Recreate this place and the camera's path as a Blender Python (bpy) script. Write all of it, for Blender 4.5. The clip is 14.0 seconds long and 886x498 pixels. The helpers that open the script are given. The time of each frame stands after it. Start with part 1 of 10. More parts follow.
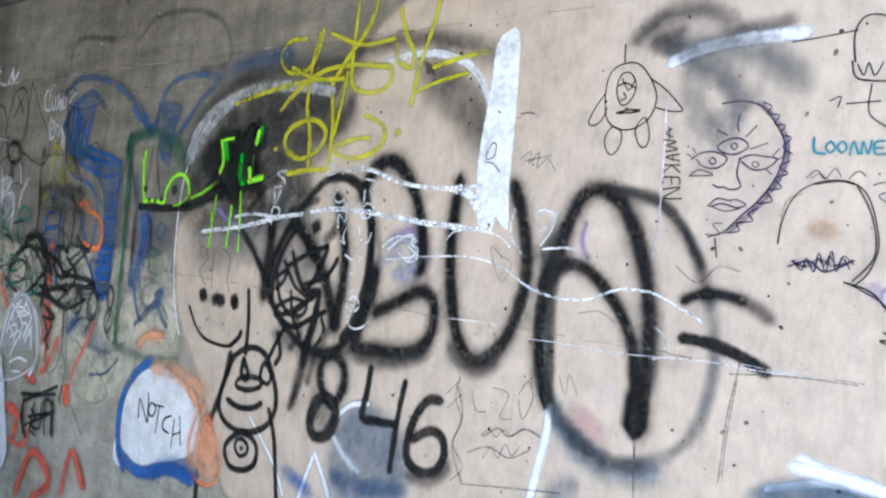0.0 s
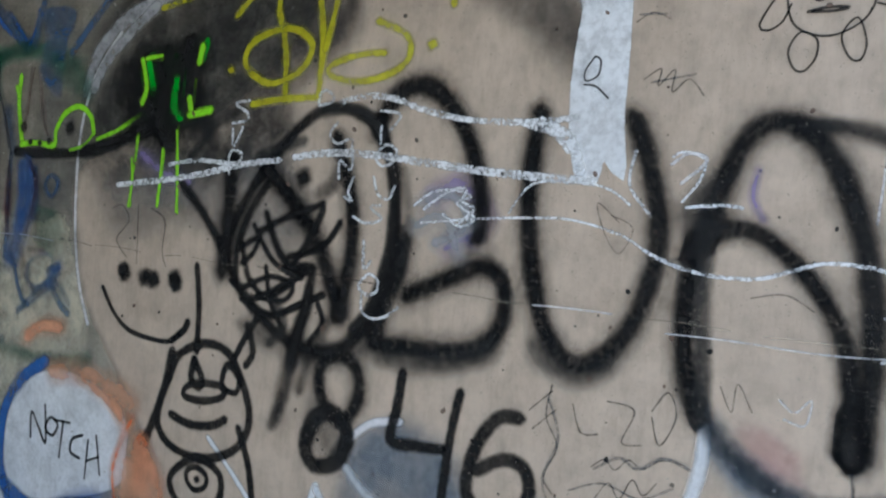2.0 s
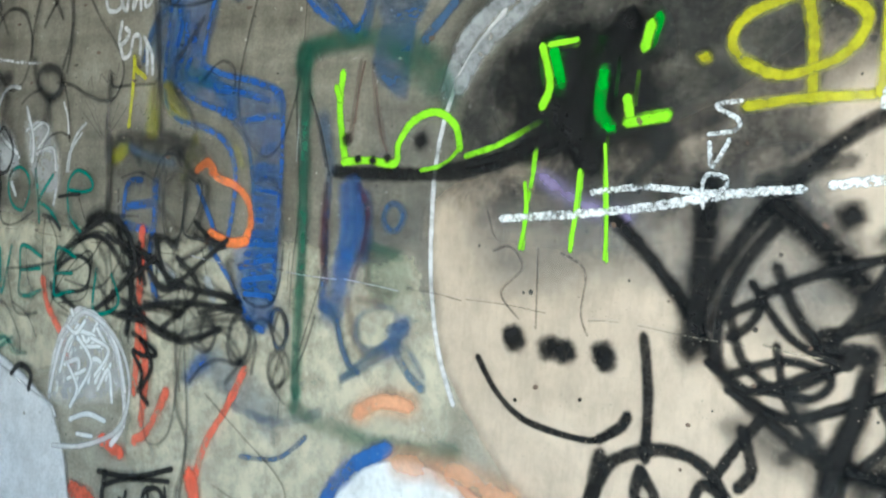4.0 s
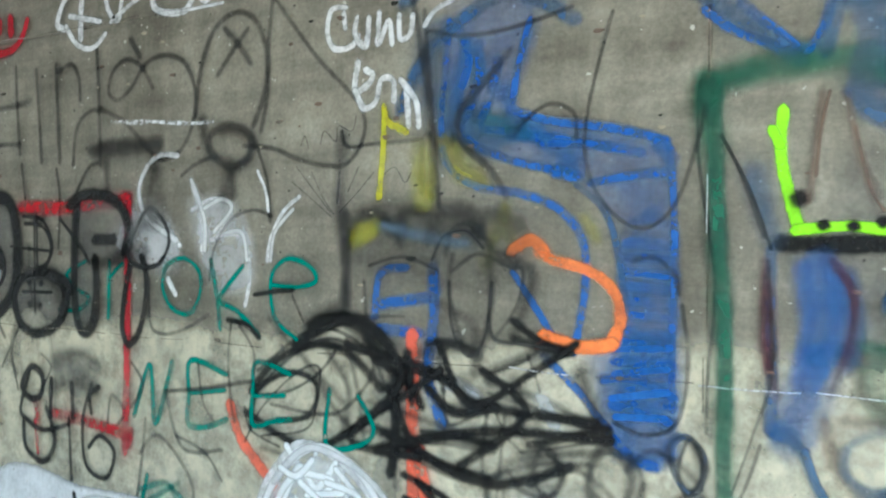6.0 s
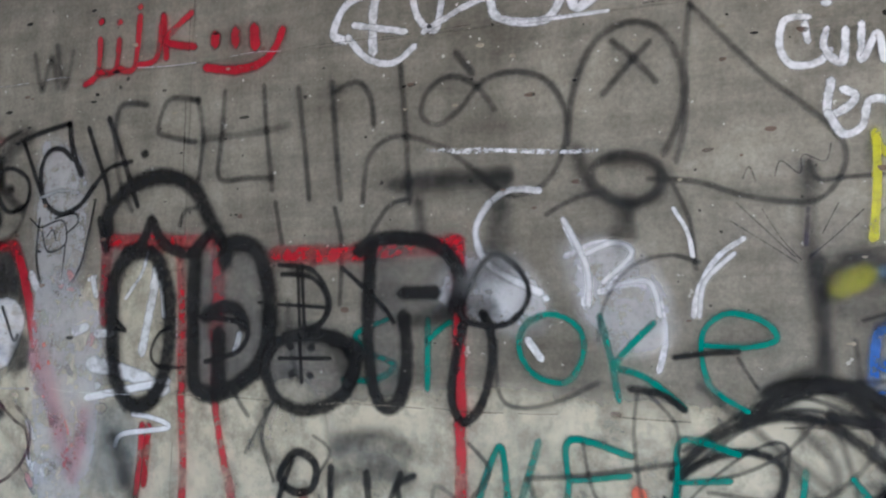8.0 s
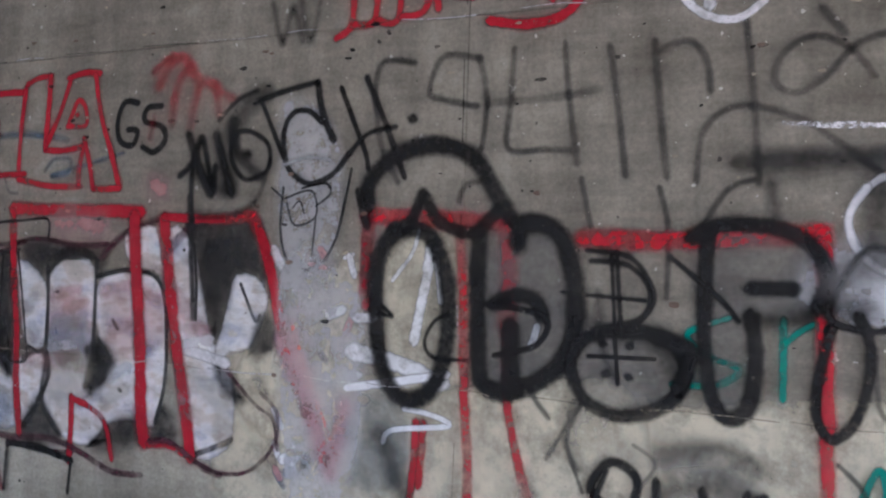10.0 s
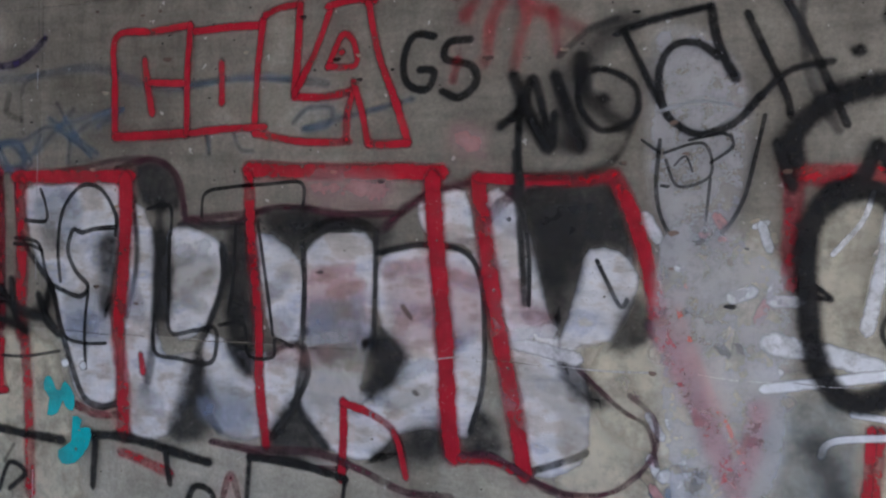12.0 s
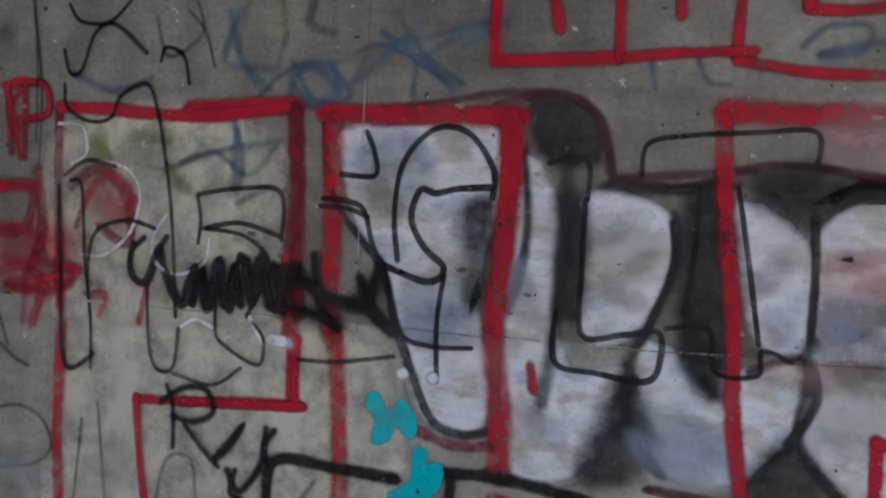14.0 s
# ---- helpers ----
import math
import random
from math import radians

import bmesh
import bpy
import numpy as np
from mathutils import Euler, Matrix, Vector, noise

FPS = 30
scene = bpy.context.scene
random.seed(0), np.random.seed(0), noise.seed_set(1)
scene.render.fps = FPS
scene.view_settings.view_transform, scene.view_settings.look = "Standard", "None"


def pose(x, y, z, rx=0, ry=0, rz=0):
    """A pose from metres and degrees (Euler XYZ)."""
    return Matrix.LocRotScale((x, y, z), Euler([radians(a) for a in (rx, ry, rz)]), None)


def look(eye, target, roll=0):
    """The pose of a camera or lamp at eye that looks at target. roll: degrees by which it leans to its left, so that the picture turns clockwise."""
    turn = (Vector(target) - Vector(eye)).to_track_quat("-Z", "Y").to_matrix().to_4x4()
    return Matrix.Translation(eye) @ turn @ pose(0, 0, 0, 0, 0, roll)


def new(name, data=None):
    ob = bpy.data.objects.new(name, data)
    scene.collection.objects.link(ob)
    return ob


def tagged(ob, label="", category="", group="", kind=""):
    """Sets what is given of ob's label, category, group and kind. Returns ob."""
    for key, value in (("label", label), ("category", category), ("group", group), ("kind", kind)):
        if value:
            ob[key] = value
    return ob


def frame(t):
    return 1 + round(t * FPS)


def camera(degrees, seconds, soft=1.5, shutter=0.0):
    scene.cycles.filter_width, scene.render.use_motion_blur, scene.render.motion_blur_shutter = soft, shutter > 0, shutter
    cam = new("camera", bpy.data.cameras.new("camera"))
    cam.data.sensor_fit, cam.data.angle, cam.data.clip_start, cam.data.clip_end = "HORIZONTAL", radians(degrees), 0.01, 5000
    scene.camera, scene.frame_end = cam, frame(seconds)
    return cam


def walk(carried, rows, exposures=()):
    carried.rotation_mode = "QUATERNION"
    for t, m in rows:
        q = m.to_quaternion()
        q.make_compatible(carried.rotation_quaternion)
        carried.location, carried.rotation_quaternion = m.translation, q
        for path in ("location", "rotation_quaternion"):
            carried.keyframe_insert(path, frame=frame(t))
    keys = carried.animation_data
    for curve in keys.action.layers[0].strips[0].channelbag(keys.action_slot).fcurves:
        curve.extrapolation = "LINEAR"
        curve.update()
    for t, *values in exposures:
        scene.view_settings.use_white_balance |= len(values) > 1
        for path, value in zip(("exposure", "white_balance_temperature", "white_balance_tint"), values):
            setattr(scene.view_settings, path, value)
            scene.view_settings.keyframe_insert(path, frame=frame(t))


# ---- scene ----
cam = camera(51.0, 14.0, 2.2)
PATH = [
    (0, (1.854, -1.965, 1.497), (0.494, -0.499, 1.527), 6.1),
    (0.5, (1.684, -1.884, 1.497), (0.496, -0.275, 1.504), 6.0),
    (1, (1.503, -1.806, 1.487), (0.398, -0.139, 1.479), 5.7),
    (1.5, (1.259, -1.738, 1.483), (0.19, -0.048, 1.454), 5.4),
    (2, (0.934, -1.702, 1.5), (-0.13, -0.009, 1.437), 4.9),
    (2.5, (0.632, -1.615, 1.54), (-0.538, 0.003, 1.434), 4.4),
    (3, (0.341, -1.587, 1.526), (-0.92, -0.038, 1.428), 3.8),
    (3.2, (0.248, -1.559, 1.528), (-1.013, -0.01, 1.431), 4.1),
    (5.3, (-0.904, -1.561, 1.559), (-2.026, 0.094, 1.504), 2.7),
    (5.5, (-1.039, -1.603, 1.556), (-2.133, 0.071, 1.527), 2.2),
    (6, (-1.333, -1.647, 1.542), (-2.405, 0.041, 1.582), 1.3),
    (6.5, (-1.607, -1.656, 1.514), (-2.679, 0.028, 1.645), 1.1),
    (7, (-1.887, -1.721, 1.507), (-2.918, -0.016, 1.68), 1.0),
    (7.5, (-2.293, -1.875, 1.509), (-3.15, -0.077, 1.689), 0.8),
    (8, (-2.583, -1.879, 1.502), (-3.383, -0.055, 1.689), 0.9),
    (8.2, (-2.682, -1.888, 1.505), (-3.456, -0.052, 1.685), 0.9),
    (10.3, (-3.353, -1.895, 1.626), (-4.251, -0.109, 1.65), 1.3),
    (10.5, (-3.44, -1.881, 1.63), (-4.345, -0.097, 1.642), 0.9),
    (11, (-3.68, -1.863, 1.632), (-4.589, -0.082, 1.627), 0.8),
    (11.5, (-4.016, -1.922, 1.603), (-4.819, -0.09, 1.605), 1.1),
    (12, (-4.308, -1.872, 1.604), (-5.065, -0.021, 1.58), 1.1),
    (12.5, (-4.6, -1.725, 1.618), (-5.379, 0.116, 1.56), 1.3),
    (13, (-4.902, -1.642, 1.621), (-5.674, 0.201, 1.532), 1.2),
    (13.5, (-5.25, -1.655, 1.617), (-5.913, 0.23, 1.519), 1.7),
    (14, (-5.535, -1.641, 1.572), (-6.144, 0.263, 1.486), 2.6),
]
SKY, SUN = 0.15, 3.5
EXPOSURES = [(0.0, 2.2, 5350, 4), (0.6, 1.82, 5360, 4), (1.5, 1.42, 5400, 4), (2.2, 1.25, 5500, -1), (3.0, 1.98, 5600, -7), (5.5, 2.95, 5500, -8), (6.7, 3.12, 5420, -6), (8.0, 2.93, 5430, 8), (10.5, 2.8, 5430, 15), (12.5, 2.65, 5400, 12), (14.0, 2.67, 5350, 9)]
walk(cam, [(t, look(eye, target, roll)) for t, eye, target, roll in PATH], EXPOSURES)

# ---- daylight: hazy sky and a weak sun, coming in under the added deck ----
world = bpy.data.worlds.new("sky")
scene.world = world
world.use_nodes = True
sky = world.node_tree.nodes.new("ShaderNodeTexSky")
sky.sky_type, sky.sun_disc = "NISHITA", False
sky.sun_elevation, sky.sun_rotation = radians(48), radians(70)
sky.dust_density, sky.air_density = 4.0, 1.0
world.node_tree.links.new(sky.outputs[0], world.node_tree.nodes["Background"].inputs[0])
world.node_tree.nodes["Background"].inputs[1].default_value = SKY
sun = new("sun", bpy.data.lights.new("sun", "SUN"))
sun.data.energy, sun.data.angle, sun.data.color = SUN, radians(10), (1.0, 0.96, 0.9)
sun.matrix_world = look((0, 0, 0), (-math.sin(radians(70)) * 0.67, -math.cos(radians(70)) * 0.67, -0.74))


# ---- materials ----
def material(name):
    m = bpy.data.materials.new(name)
    m.use_nodes = True
    return m, m.node_tree.nodes, m.node_tree.links, m.node_tree.nodes["Principled BSDF"]


def math_node(nodes, links, op, a, b=None, c=None, clamp=False):
    n = nodes.new("ShaderNodeMath")
    n.operation, n.use_clamp = op, clamp
    for i, v in enumerate((a, b, c)):
        if v is None:
            continue
        if isinstance(v, (int, float)):
            n.inputs[i].default_value = v
        else:
            links.new(v, n.inputs[i])
    return n.outputs[0]


def noise_node(nodes, links, vector, scale, detail=4, rough=0.55, stretch=None):
    n = nodes.new("ShaderNodeTexNoise")
    n.inputs["Scale"].default_value, n.inputs["Detail"].default_value, n.inputs["Roughness"].default_value = scale, detail, rough
    if stretch:
        mp = nodes.new("ShaderNodeMapping")
        mp.inputs["Scale"].default_value = stretch
        links.new(vector, mp.inputs["Vector"])
        vector = mp.outputs[0]
    links.new(vector, n.inputs["Vector"])
    return n.outputs["Fac"]


def ramp(nodes, links, fac, *stops):
    n = nodes.new("ShaderNodeValToRGB")
    while len(n.color_ramp.elements) < len(stops):
        n.color_ramp.elements.new(0.5)
    for e, (p, col) in zip(n.color_ramp.elements, stops):
        e.position, e.color = p, (*col, 1)
    links.new(fac, n.inputs[0])
    return n.outputs[0]


def mix(nodes, links, kind, fac, a, b):
    n = nodes.new("ShaderNodeMix")
    n.data_type, n.blend_type = "RGBA", kind
    for s, v in ((n.inputs[0], fac), (n.inputs[6], a), (n.inputs[7], b)):
        if isinstance(v, tuple):
            s.default_value = (*v, 1)
        elif isinstance(v, (int, float)):
            s.default_value = v
        else:
            links.new(v, s)
    return n.outputs[2]


def pin_holes(nodes, links, pos, grain):
    """Blow holes of the casting, the same through every coat on the wall."""
    mp = nodes.new("ShaderNodeMapping")
    mp.inputs["Scale"].default_value = (1, 0.2, 1)
    links.new(pos, mp.inputs["Vector"])
    small = None
    for scale, size in ((8.0, 0.060), (17.0, 0.066)):
        vor = nodes.new("ShaderNodeTexVoronoi")
        vor.inputs["Scale"].default_value, vor.inputs["Randomness"].default_value = scale, 1.0
        links.new(mp.outputs[0], vor.inputs["Vector"])
        h = math_node(nodes, links, "LESS_THAN", math_node(nodes, links, "MULTIPLY_ADD", grain, 0.09, vor.outputs["Distance"]), size + 0.03)
        small = h if small is None else math_node(nodes, links, "MAXIMUM", small, h)
    return small


def concrete(name, dark, light, rough=0.75):
    """Cast concrete: board streaks, stains, pin holes and worn pale specks."""
    m, nodes, links, bsdf = material(name)
    pos = nodes.new("ShaderNodeNewGeometry").outputs["Position"]
    big = noise_node(nodes, links, pos, 1.3, 5, 0.6)
    streak = noise_node(nodes, links, pos, 3.0, 6, 0.65, (0.7, 1, 5.0))
    drip = noise_node(nodes, links, pos, 3.0, 5, 0.6, (4.0, 1, 0.35))
    grain = noise_node(nodes, links, pos, 90, 6, 0.7)
    tone = math_node(nodes, links, "MULTIPLY_ADD", big, 0.55, math_node(nodes, links, "MULTIPLY_ADD", streak, 0.35, math_node(nodes, links, "MULTIPLY", drip, 0.25)))
    col = ramp(nodes, links, tone, (0.46, dark), (0.69, light))
    blotch = noise_node(nodes, links, pos, 11, 5, 0.65)
    col = mix(nodes, links, "OVERLAY", 0.38, col, ramp(nodes, links, blotch, (0.36, (0.26, 0.25, 0.24)), (0.64, (0.70, 0.70, 0.69))))
    col = mix(nodes, links, "OVERLAY", 0.5, col, ramp(nodes, links, grain, (0.3, (0.3, 0.3, 0.3)), (0.7, (0.7, 0.7, 0.7))))
    hole = pin_holes(nodes, links, pos, grain)
    col = mix(nodes, links, "MIX", math_node(nodes, links, "MULTIPLY", hole, 0.85), col, (0.035, 0.032, 0.028))
    speck = math_node(nodes, links, "GREATER_THAN", noise_node(nodes, links, pos, 33, 3, 0.6), 0.685)
    col = mix(nodes, links, "MIX", math_node(nodes, links, "MULTIPLY", speck, 0.7), col, (0.62, 0.6, 0.55))
    links.new(col, bsdf.inputs["Base Color"])
    bsdf.inputs["Roughness"].default_value = rough
    bsdf.inputs["Specular IOR Level"].default_value = 0.15
    bump = nodes.new("ShaderNodeBump")
    bump.inputs["Strength"].default_value, bump.inputs["Distance"].default_value = 0.45, 0.004
    h = math_node(nodes, links, "MULTIPLY_ADD", hole, -1.2, math_node(nodes, links, "MULTIPLY_ADD", streak, 0.8, math_node(nodes, links, "MULTIPLY", grain, 0.5)))
    links.new(h, bump.inputs["Height"])
    links.new(bump.outputs[0], bsdf.inputs["Normal"])
    return m


# kind: (edge start, edge end, edge noise, opacity, gap amount, gap scale, roughness)
KINDS = {
    "spray": (0.08, 0.80, 0.22, 0.97, 0.10, 70, 0.5),
    "mist": (0.08, 0.85, 0.25, 0.70, 0.20, 60, 0.6),
    "haze": (0.0, 1.0, 0.35, 0.62, 0.30, 22, 0.7),
    "faint": (0.05, 0.7, 0.40, 0.38, 0.45, 30, 0.7),
    "tight": (0.06, 0.62, 0.32, 0.98, 0.16, 70, 0.5),
    "thin": (0.05, 0.75, 0.35, 0.80, 0.35, 50, 0.5),
    "crayon": (0.10, 0.45, 0.9, 0.97, 0.85, 110, 0.8),
    "shade": (0.0, 0.95, 0.45, 0.90, 0.40, 18, 0.6),
    "worn": (0.05, 0.60, 0.40, 0.86, 0.60, 32, 0.6),
    "brush": (0.10, 0.22, 0.35, 0.98, 0.30, 60, 0.45),
    "marker": (0.10, 0.35, 0.20, 0.88, 0.25, 90, 0.5),
    "chalk": (0.12, 0.5, 0.9, 0.95, 0.75, 150, 0.9),
    "scratch": (0.12, 0.6, 0.6, 0.65, 0.9, 120, 0.8),
    "buff": (0.0, 0.9, 0.25, 0.97, 0.10, 12, 0.42),
    "smear": (0.0, 0.75, 0.40, 0.93, 0.35, 16, 0.5),
    "streak": (0.0, 0.6, 0.5, 0.72, 0.85, 16, 0.6),
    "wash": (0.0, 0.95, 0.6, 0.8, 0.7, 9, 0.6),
    "patch": (0.05, 0.8, 0.45, 0.8, 0.75, 9, 0.6),
}
COLOURS = {
    "black": (0.012, 0.012, 0.013), "soot": (0.035, 0.035, 0.036), "grey": (0.16, 0.16, 0.165), "pale_grey": (0.42, 0.43, 0.46),
    "white": (0.80, 0.82, 0.86), "offwhite": (0.78, 0.78, 0.82), "beige": (0.60, 0.50, 0.405), "sand": (0.50, 0.46, 0.36), "lime": (0.36, 0.85, 0.02),
    "green": (0.03, 0.42, 0.02), "dark_green": (0.035, 0.13, 0.085), "teal": (0.0, 0.20, 0.16), "yellow": (0.58, 0.56, 0.02),
    "blue": (0.035, 0.13, 0.42), "dull_blue": (0.06, 0.12, 0.24), "slate": (0.11, 0.17, 0.25), "ink": (0.035, 0.025, 0.09), "violet": (0.33, 0.27, 0.50), "sea": (0.0, 0.22, 0.30),
    "turquoise": (0.03, 0.50, 0.55), "red": (0.42, 0.009, 0.026), "dark_red": (0.22, 0.012, 0.025), "maroon": (0.09, 0.025, 0.04), "coral": (0.80, 0.14, 0.08), "orange": (0.90, 0.24, 0.07),
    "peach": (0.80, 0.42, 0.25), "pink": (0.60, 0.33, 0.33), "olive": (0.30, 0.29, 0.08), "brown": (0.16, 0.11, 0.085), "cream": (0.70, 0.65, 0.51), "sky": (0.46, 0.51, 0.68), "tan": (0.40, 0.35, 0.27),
}
PAINTS = {}


def paint(kind, colour):
    """A coat of paint, ink or chalk whose cover thins out across the stroke and over the pores of the wall."""
    if (kind, colour) in PAINTS:
        return PAINTS[kind, colour]
    lo, hi, fray, opacity, gaps, scale, rough = KINDS[kind]
    m, nodes, links, bsdf = material(kind + "_" + colour)
    pos = nodes.new("ShaderNodeNewGeometry").outputs["Position"]
    uv = nodes.new("ShaderNodeUVMap")
    uv.uv_map = "across"
    sep = nodes.new("ShaderNodeSeparateXYZ")
    links.new(uv.outputs[0], sep.inputs[0])
    v = math_node(nodes, links, "MULTIPLY_ADD", sep.outputs[1], 2.0, -1.0)
    inside = math_node(nodes, links, "SUBTRACT", 1.0, math_node(nodes, links, "ABSOLUTE", v))
    fine = noise_node(nodes, links, pos, scale, 5, 0.7, (0.6, 1, 1.7) if kind in ("smear", "streak") else None)
    mid = noise_node(nodes, links, pos, 14, 3, 0.6)
    edge = math_node(nodes, links, "MULTIPLY_ADD", math_node(nodes, links, "SUBTRACT", fine, 0.5), fray, inside)
    mr = nodes.new("ShaderNodeMapRange")
    mr.interpolation_type = "SMOOTHSTEP"
    mr.inputs["From Min"].default_value, mr.inputs["From Max"].default_value = lo, hi
    links.new(edge, mr.inputs["Value"])
    holes = nodes.new("ShaderNodeMapRange")
    holes.inputs["From Min"].default_value, holes.inputs["From Max"].default_value = (0.43, 0.55) if kind in ("chalk", "crayon") else (0.34, 0.54)
    holes.inputs["To Min"].default_value, holes.inputs["To Max"].default_value = 1.0 - gaps, 1.0
    links.new(math_node(nodes, links, "MULTIPLY_ADD", mid, 0.35, math_node(nodes, links, "MULTIPLY", fine, 0.65)), holes.inputs["Value"])
    pore = noise_node(nodes, links, pos, 210, 3, 0.6)
    cover = math_node(nodes, links, "MULTIPLY", mr.outputs[0], math_node(nodes, links, "MULTIPLY", holes.outputs[0], opacity))
    cover = math_node(nodes, links, "MULTIPLY", cover, math_node(nodes, links, "LESS_THAN", pore, 0.69))
    if kind in ("buff", "patch", "smear", "streak", "brush", "tight"):
        hole = pin_holes(nodes, links, pos, noise_node(nodes, links, pos, 90, 6, 0.7))
        cover = math_node(nodes, links, "MULTIPLY", cover, math_node(nodes, links, "MULTIPLY_ADD", hole, -0.9, 1.0))
    wear = nodes.new("ShaderNodeMapRange")
    wear.inputs["From Min"].default_value, wear.inputs["From Max"].default_value = 0.36, 0.56
    wear.inputs["To Min"].default_value = 1.0 if kind == "buff" else 0.62 if colour not in ("black", "lime", "offwhite", "white") else 0.86
    links.new(noise_node(nodes, links, pos, 6.5, 4, 0.65), wear.inputs["Value"])
    cover = math_node(nodes, links, "MULTIPLY", cover, wear.outputs[0])
    rgb = COLOURS[colour]
    col = ramp(nodes, links, math_node(nodes, links, "MULTIPLY_ADD", mid, 0.6, math_node(nodes, links, "MULTIPLY", fine, 0.4)),
               (0.3, tuple(c * 0.86 for c in rgb)), (0.7, tuple(min(1, c * 1.1) for c in rgb)))
    if kind == "smear":
        wash = noise_node(nodes, links, pos, 9, 5, 0.6, (0.8, 1, 1.5))
        wash = ramp(nodes, links, wash, (0.33, (0.46, 0.40, 0.33)), (0.42, (0.62, 0.55, 0.49)), (0.48, (0.86, 0.85, 0.86)), (0.56, (0.82, 0.83, 0.88)), (0.63, (0.50, 0.54, 0.68)), (0.7, (0.72, 0.69, 0.60)))
        col = mix(nodes, links, "MIX", 0.68, col, wash)
    if kind == "buff":
        col = mix(nodes, links, "MULTIPLY", 1.0, col, ramp(nodes, links, noise_node(nodes, links, pos, 2.2, 6, 0.65), (0.3, (0.84, 0.83, 0.82)), (0.62, (1, 1, 1))))
        col = mix(nodes, links, "MULTIPLY", 1.0, col, ramp(nodes, links, noise_node(nodes, links, pos, 26, 6, 0.7, (1.6, 1, 0.5)), (0.3, (0.86, 0.85, 0.84)), (0.55, (1, 1, 1))))
    links.new(col, bsdf.inputs["Base Color"])
    links.new(cover, bsdf.inputs["Alpha"])
    bsdf.inputs["Roughness"].default_value = rough
    bsdf.inputs["Specular IOR Level"].default_value = 0.15
    bump = nodes.new("ShaderNodeBump")
    bump.inputs["Strength"].default_value, bump.inputs["Distance"].default_value = 0.3, 0.003
    links.new(fine, bump.inputs["Height"])
    links.new(bump.outputs[0], bsdf.inputs["Normal"])
    PAINTS[kind, colour] = m
    return m


# Darker than LOWER: partly another pour, partly shade put into the colour.
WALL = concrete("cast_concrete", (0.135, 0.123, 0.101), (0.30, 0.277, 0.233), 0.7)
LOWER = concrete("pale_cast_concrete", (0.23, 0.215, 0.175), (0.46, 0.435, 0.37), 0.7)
# For the unseen deck and light-blocking walls; kept dark to limit bounce.
UNSEEN = concrete("unseen_concrete", (0.10, 0.097, 0.09), (0.20, 0.195, 0.18), 0.85)
EARTH = concrete("dry_earth", (0.30, 0.275, 0.24), (0.52, 0.48, 0.43), 0.95)


# ---- mesh helpers ----
def link_mesh(name, verts, faces, mat, parent=None, uvs=None):
    me = bpy.data.meshes.new(name)
    me.from_pydata(verts, [], faces)
    if uvs:
        layer = me.uv_layers.new(name="across")
        for loop in me.loops:
            layer.data[loop.index].uv = uvs[loop.vertex_index]
    me.materials.append(mat)
    ob = new(name, me)
    ob.parent = parent
    return ob


def slab(name, x0, x1, y0, y1, z0, z1, mat, parent=None, chamfer=0.0):
    bm = bmesh.new()
    bmesh.ops.create_cube(bm, size=1)
    for v in bm.verts:
        v.co = Vector(((x0 + x1) / 2 + v.co.x * (x1 - x0), (y0 + y1) / 2 + v.co.y * (y1 - y0), (z0 + z1) / 2 + v.co.z * (z1 - z0)))
    if chamfer:
        bmesh.ops.bevel(bm, geom=bm.edges[:], offset=chamfer, segments=2, affect="EDGES")
    me = bpy.data.meshes.new(name)
    bm.to_mesh(me)
    bm.free()
    me.materials.append(mat)
    ob = new(name, me)
    ob.parent = parent
    return ob


# ---- the underpass: ground, abutment wall of cast panels, added unseen deck overhead ----
ground = link_mesh("ground", [(-300, -300, 0), (300, -300, 0), (300, 300, 0), (-300, 300, 0)], [(0, 1, 2, 3)], EARTH)
tagged(ground, "bare dry earth floor, unseen, in front of the wall", "ground", kind="structure")
wall = slab("wall_north", -18, 5.5, 0.012, 0.5, -0.2, 2.62, WALL)
tagged(wall, "grey cast concrete abutment wall covered in graffiti", "wall", kind="structure")
seams_x = [-18, -15.2, -13.0, -10.7, -8.4, -6.225, -4.12, -1.82, 0.40, 2.6, 4.4, 5.5]
seams_z = [-0.1, 1.345, 2.19, 2.62]
for i in range(len(seams_x) - 1):
    for j in range(len(seams_z) - 1):
        lift = random.uniform(0.0, 0.0012)
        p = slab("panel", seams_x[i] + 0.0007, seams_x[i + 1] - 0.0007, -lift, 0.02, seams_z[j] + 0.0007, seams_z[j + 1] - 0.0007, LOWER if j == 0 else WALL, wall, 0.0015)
# Unseen deck, set low to shade the upper wall.
deck = slab("ceiling", -18, 0.75, -4.6, 0.5, 2.62, 3.6, UNSEEN)
tagged(deck, "unseen flat concrete deck added over the wall to shade its top", "ceiling", kind="structure")
# Unseen end wall, added so that light falls off towards the left.
end = slab("added_wall_west", -18.4, -18.0, -4.6, 0.5, 0, 2.62, UNSEEN)
tagged(end, "plain grey concrete end wall, unseen, added to block light", "wall", kind="structure")


# Unseen wall, added to cut the sky light from the south.
far = slab("added_wall_south", -18, -0.6, -7.6, -7.2, 0, 3.3, UNSEEN, None, 0.02)
tagged(far, "plain grey concrete wall, unseen, added to block southern sky light", "wall", kind="structure")


# ---- graffiti: every tag is a thing, every stroke of it a part ----
LAYER = [0.0014]


def tag(name, label, category="graffiti"):
    ob = new(name)
    tagged(ob, label, category)
    return ob


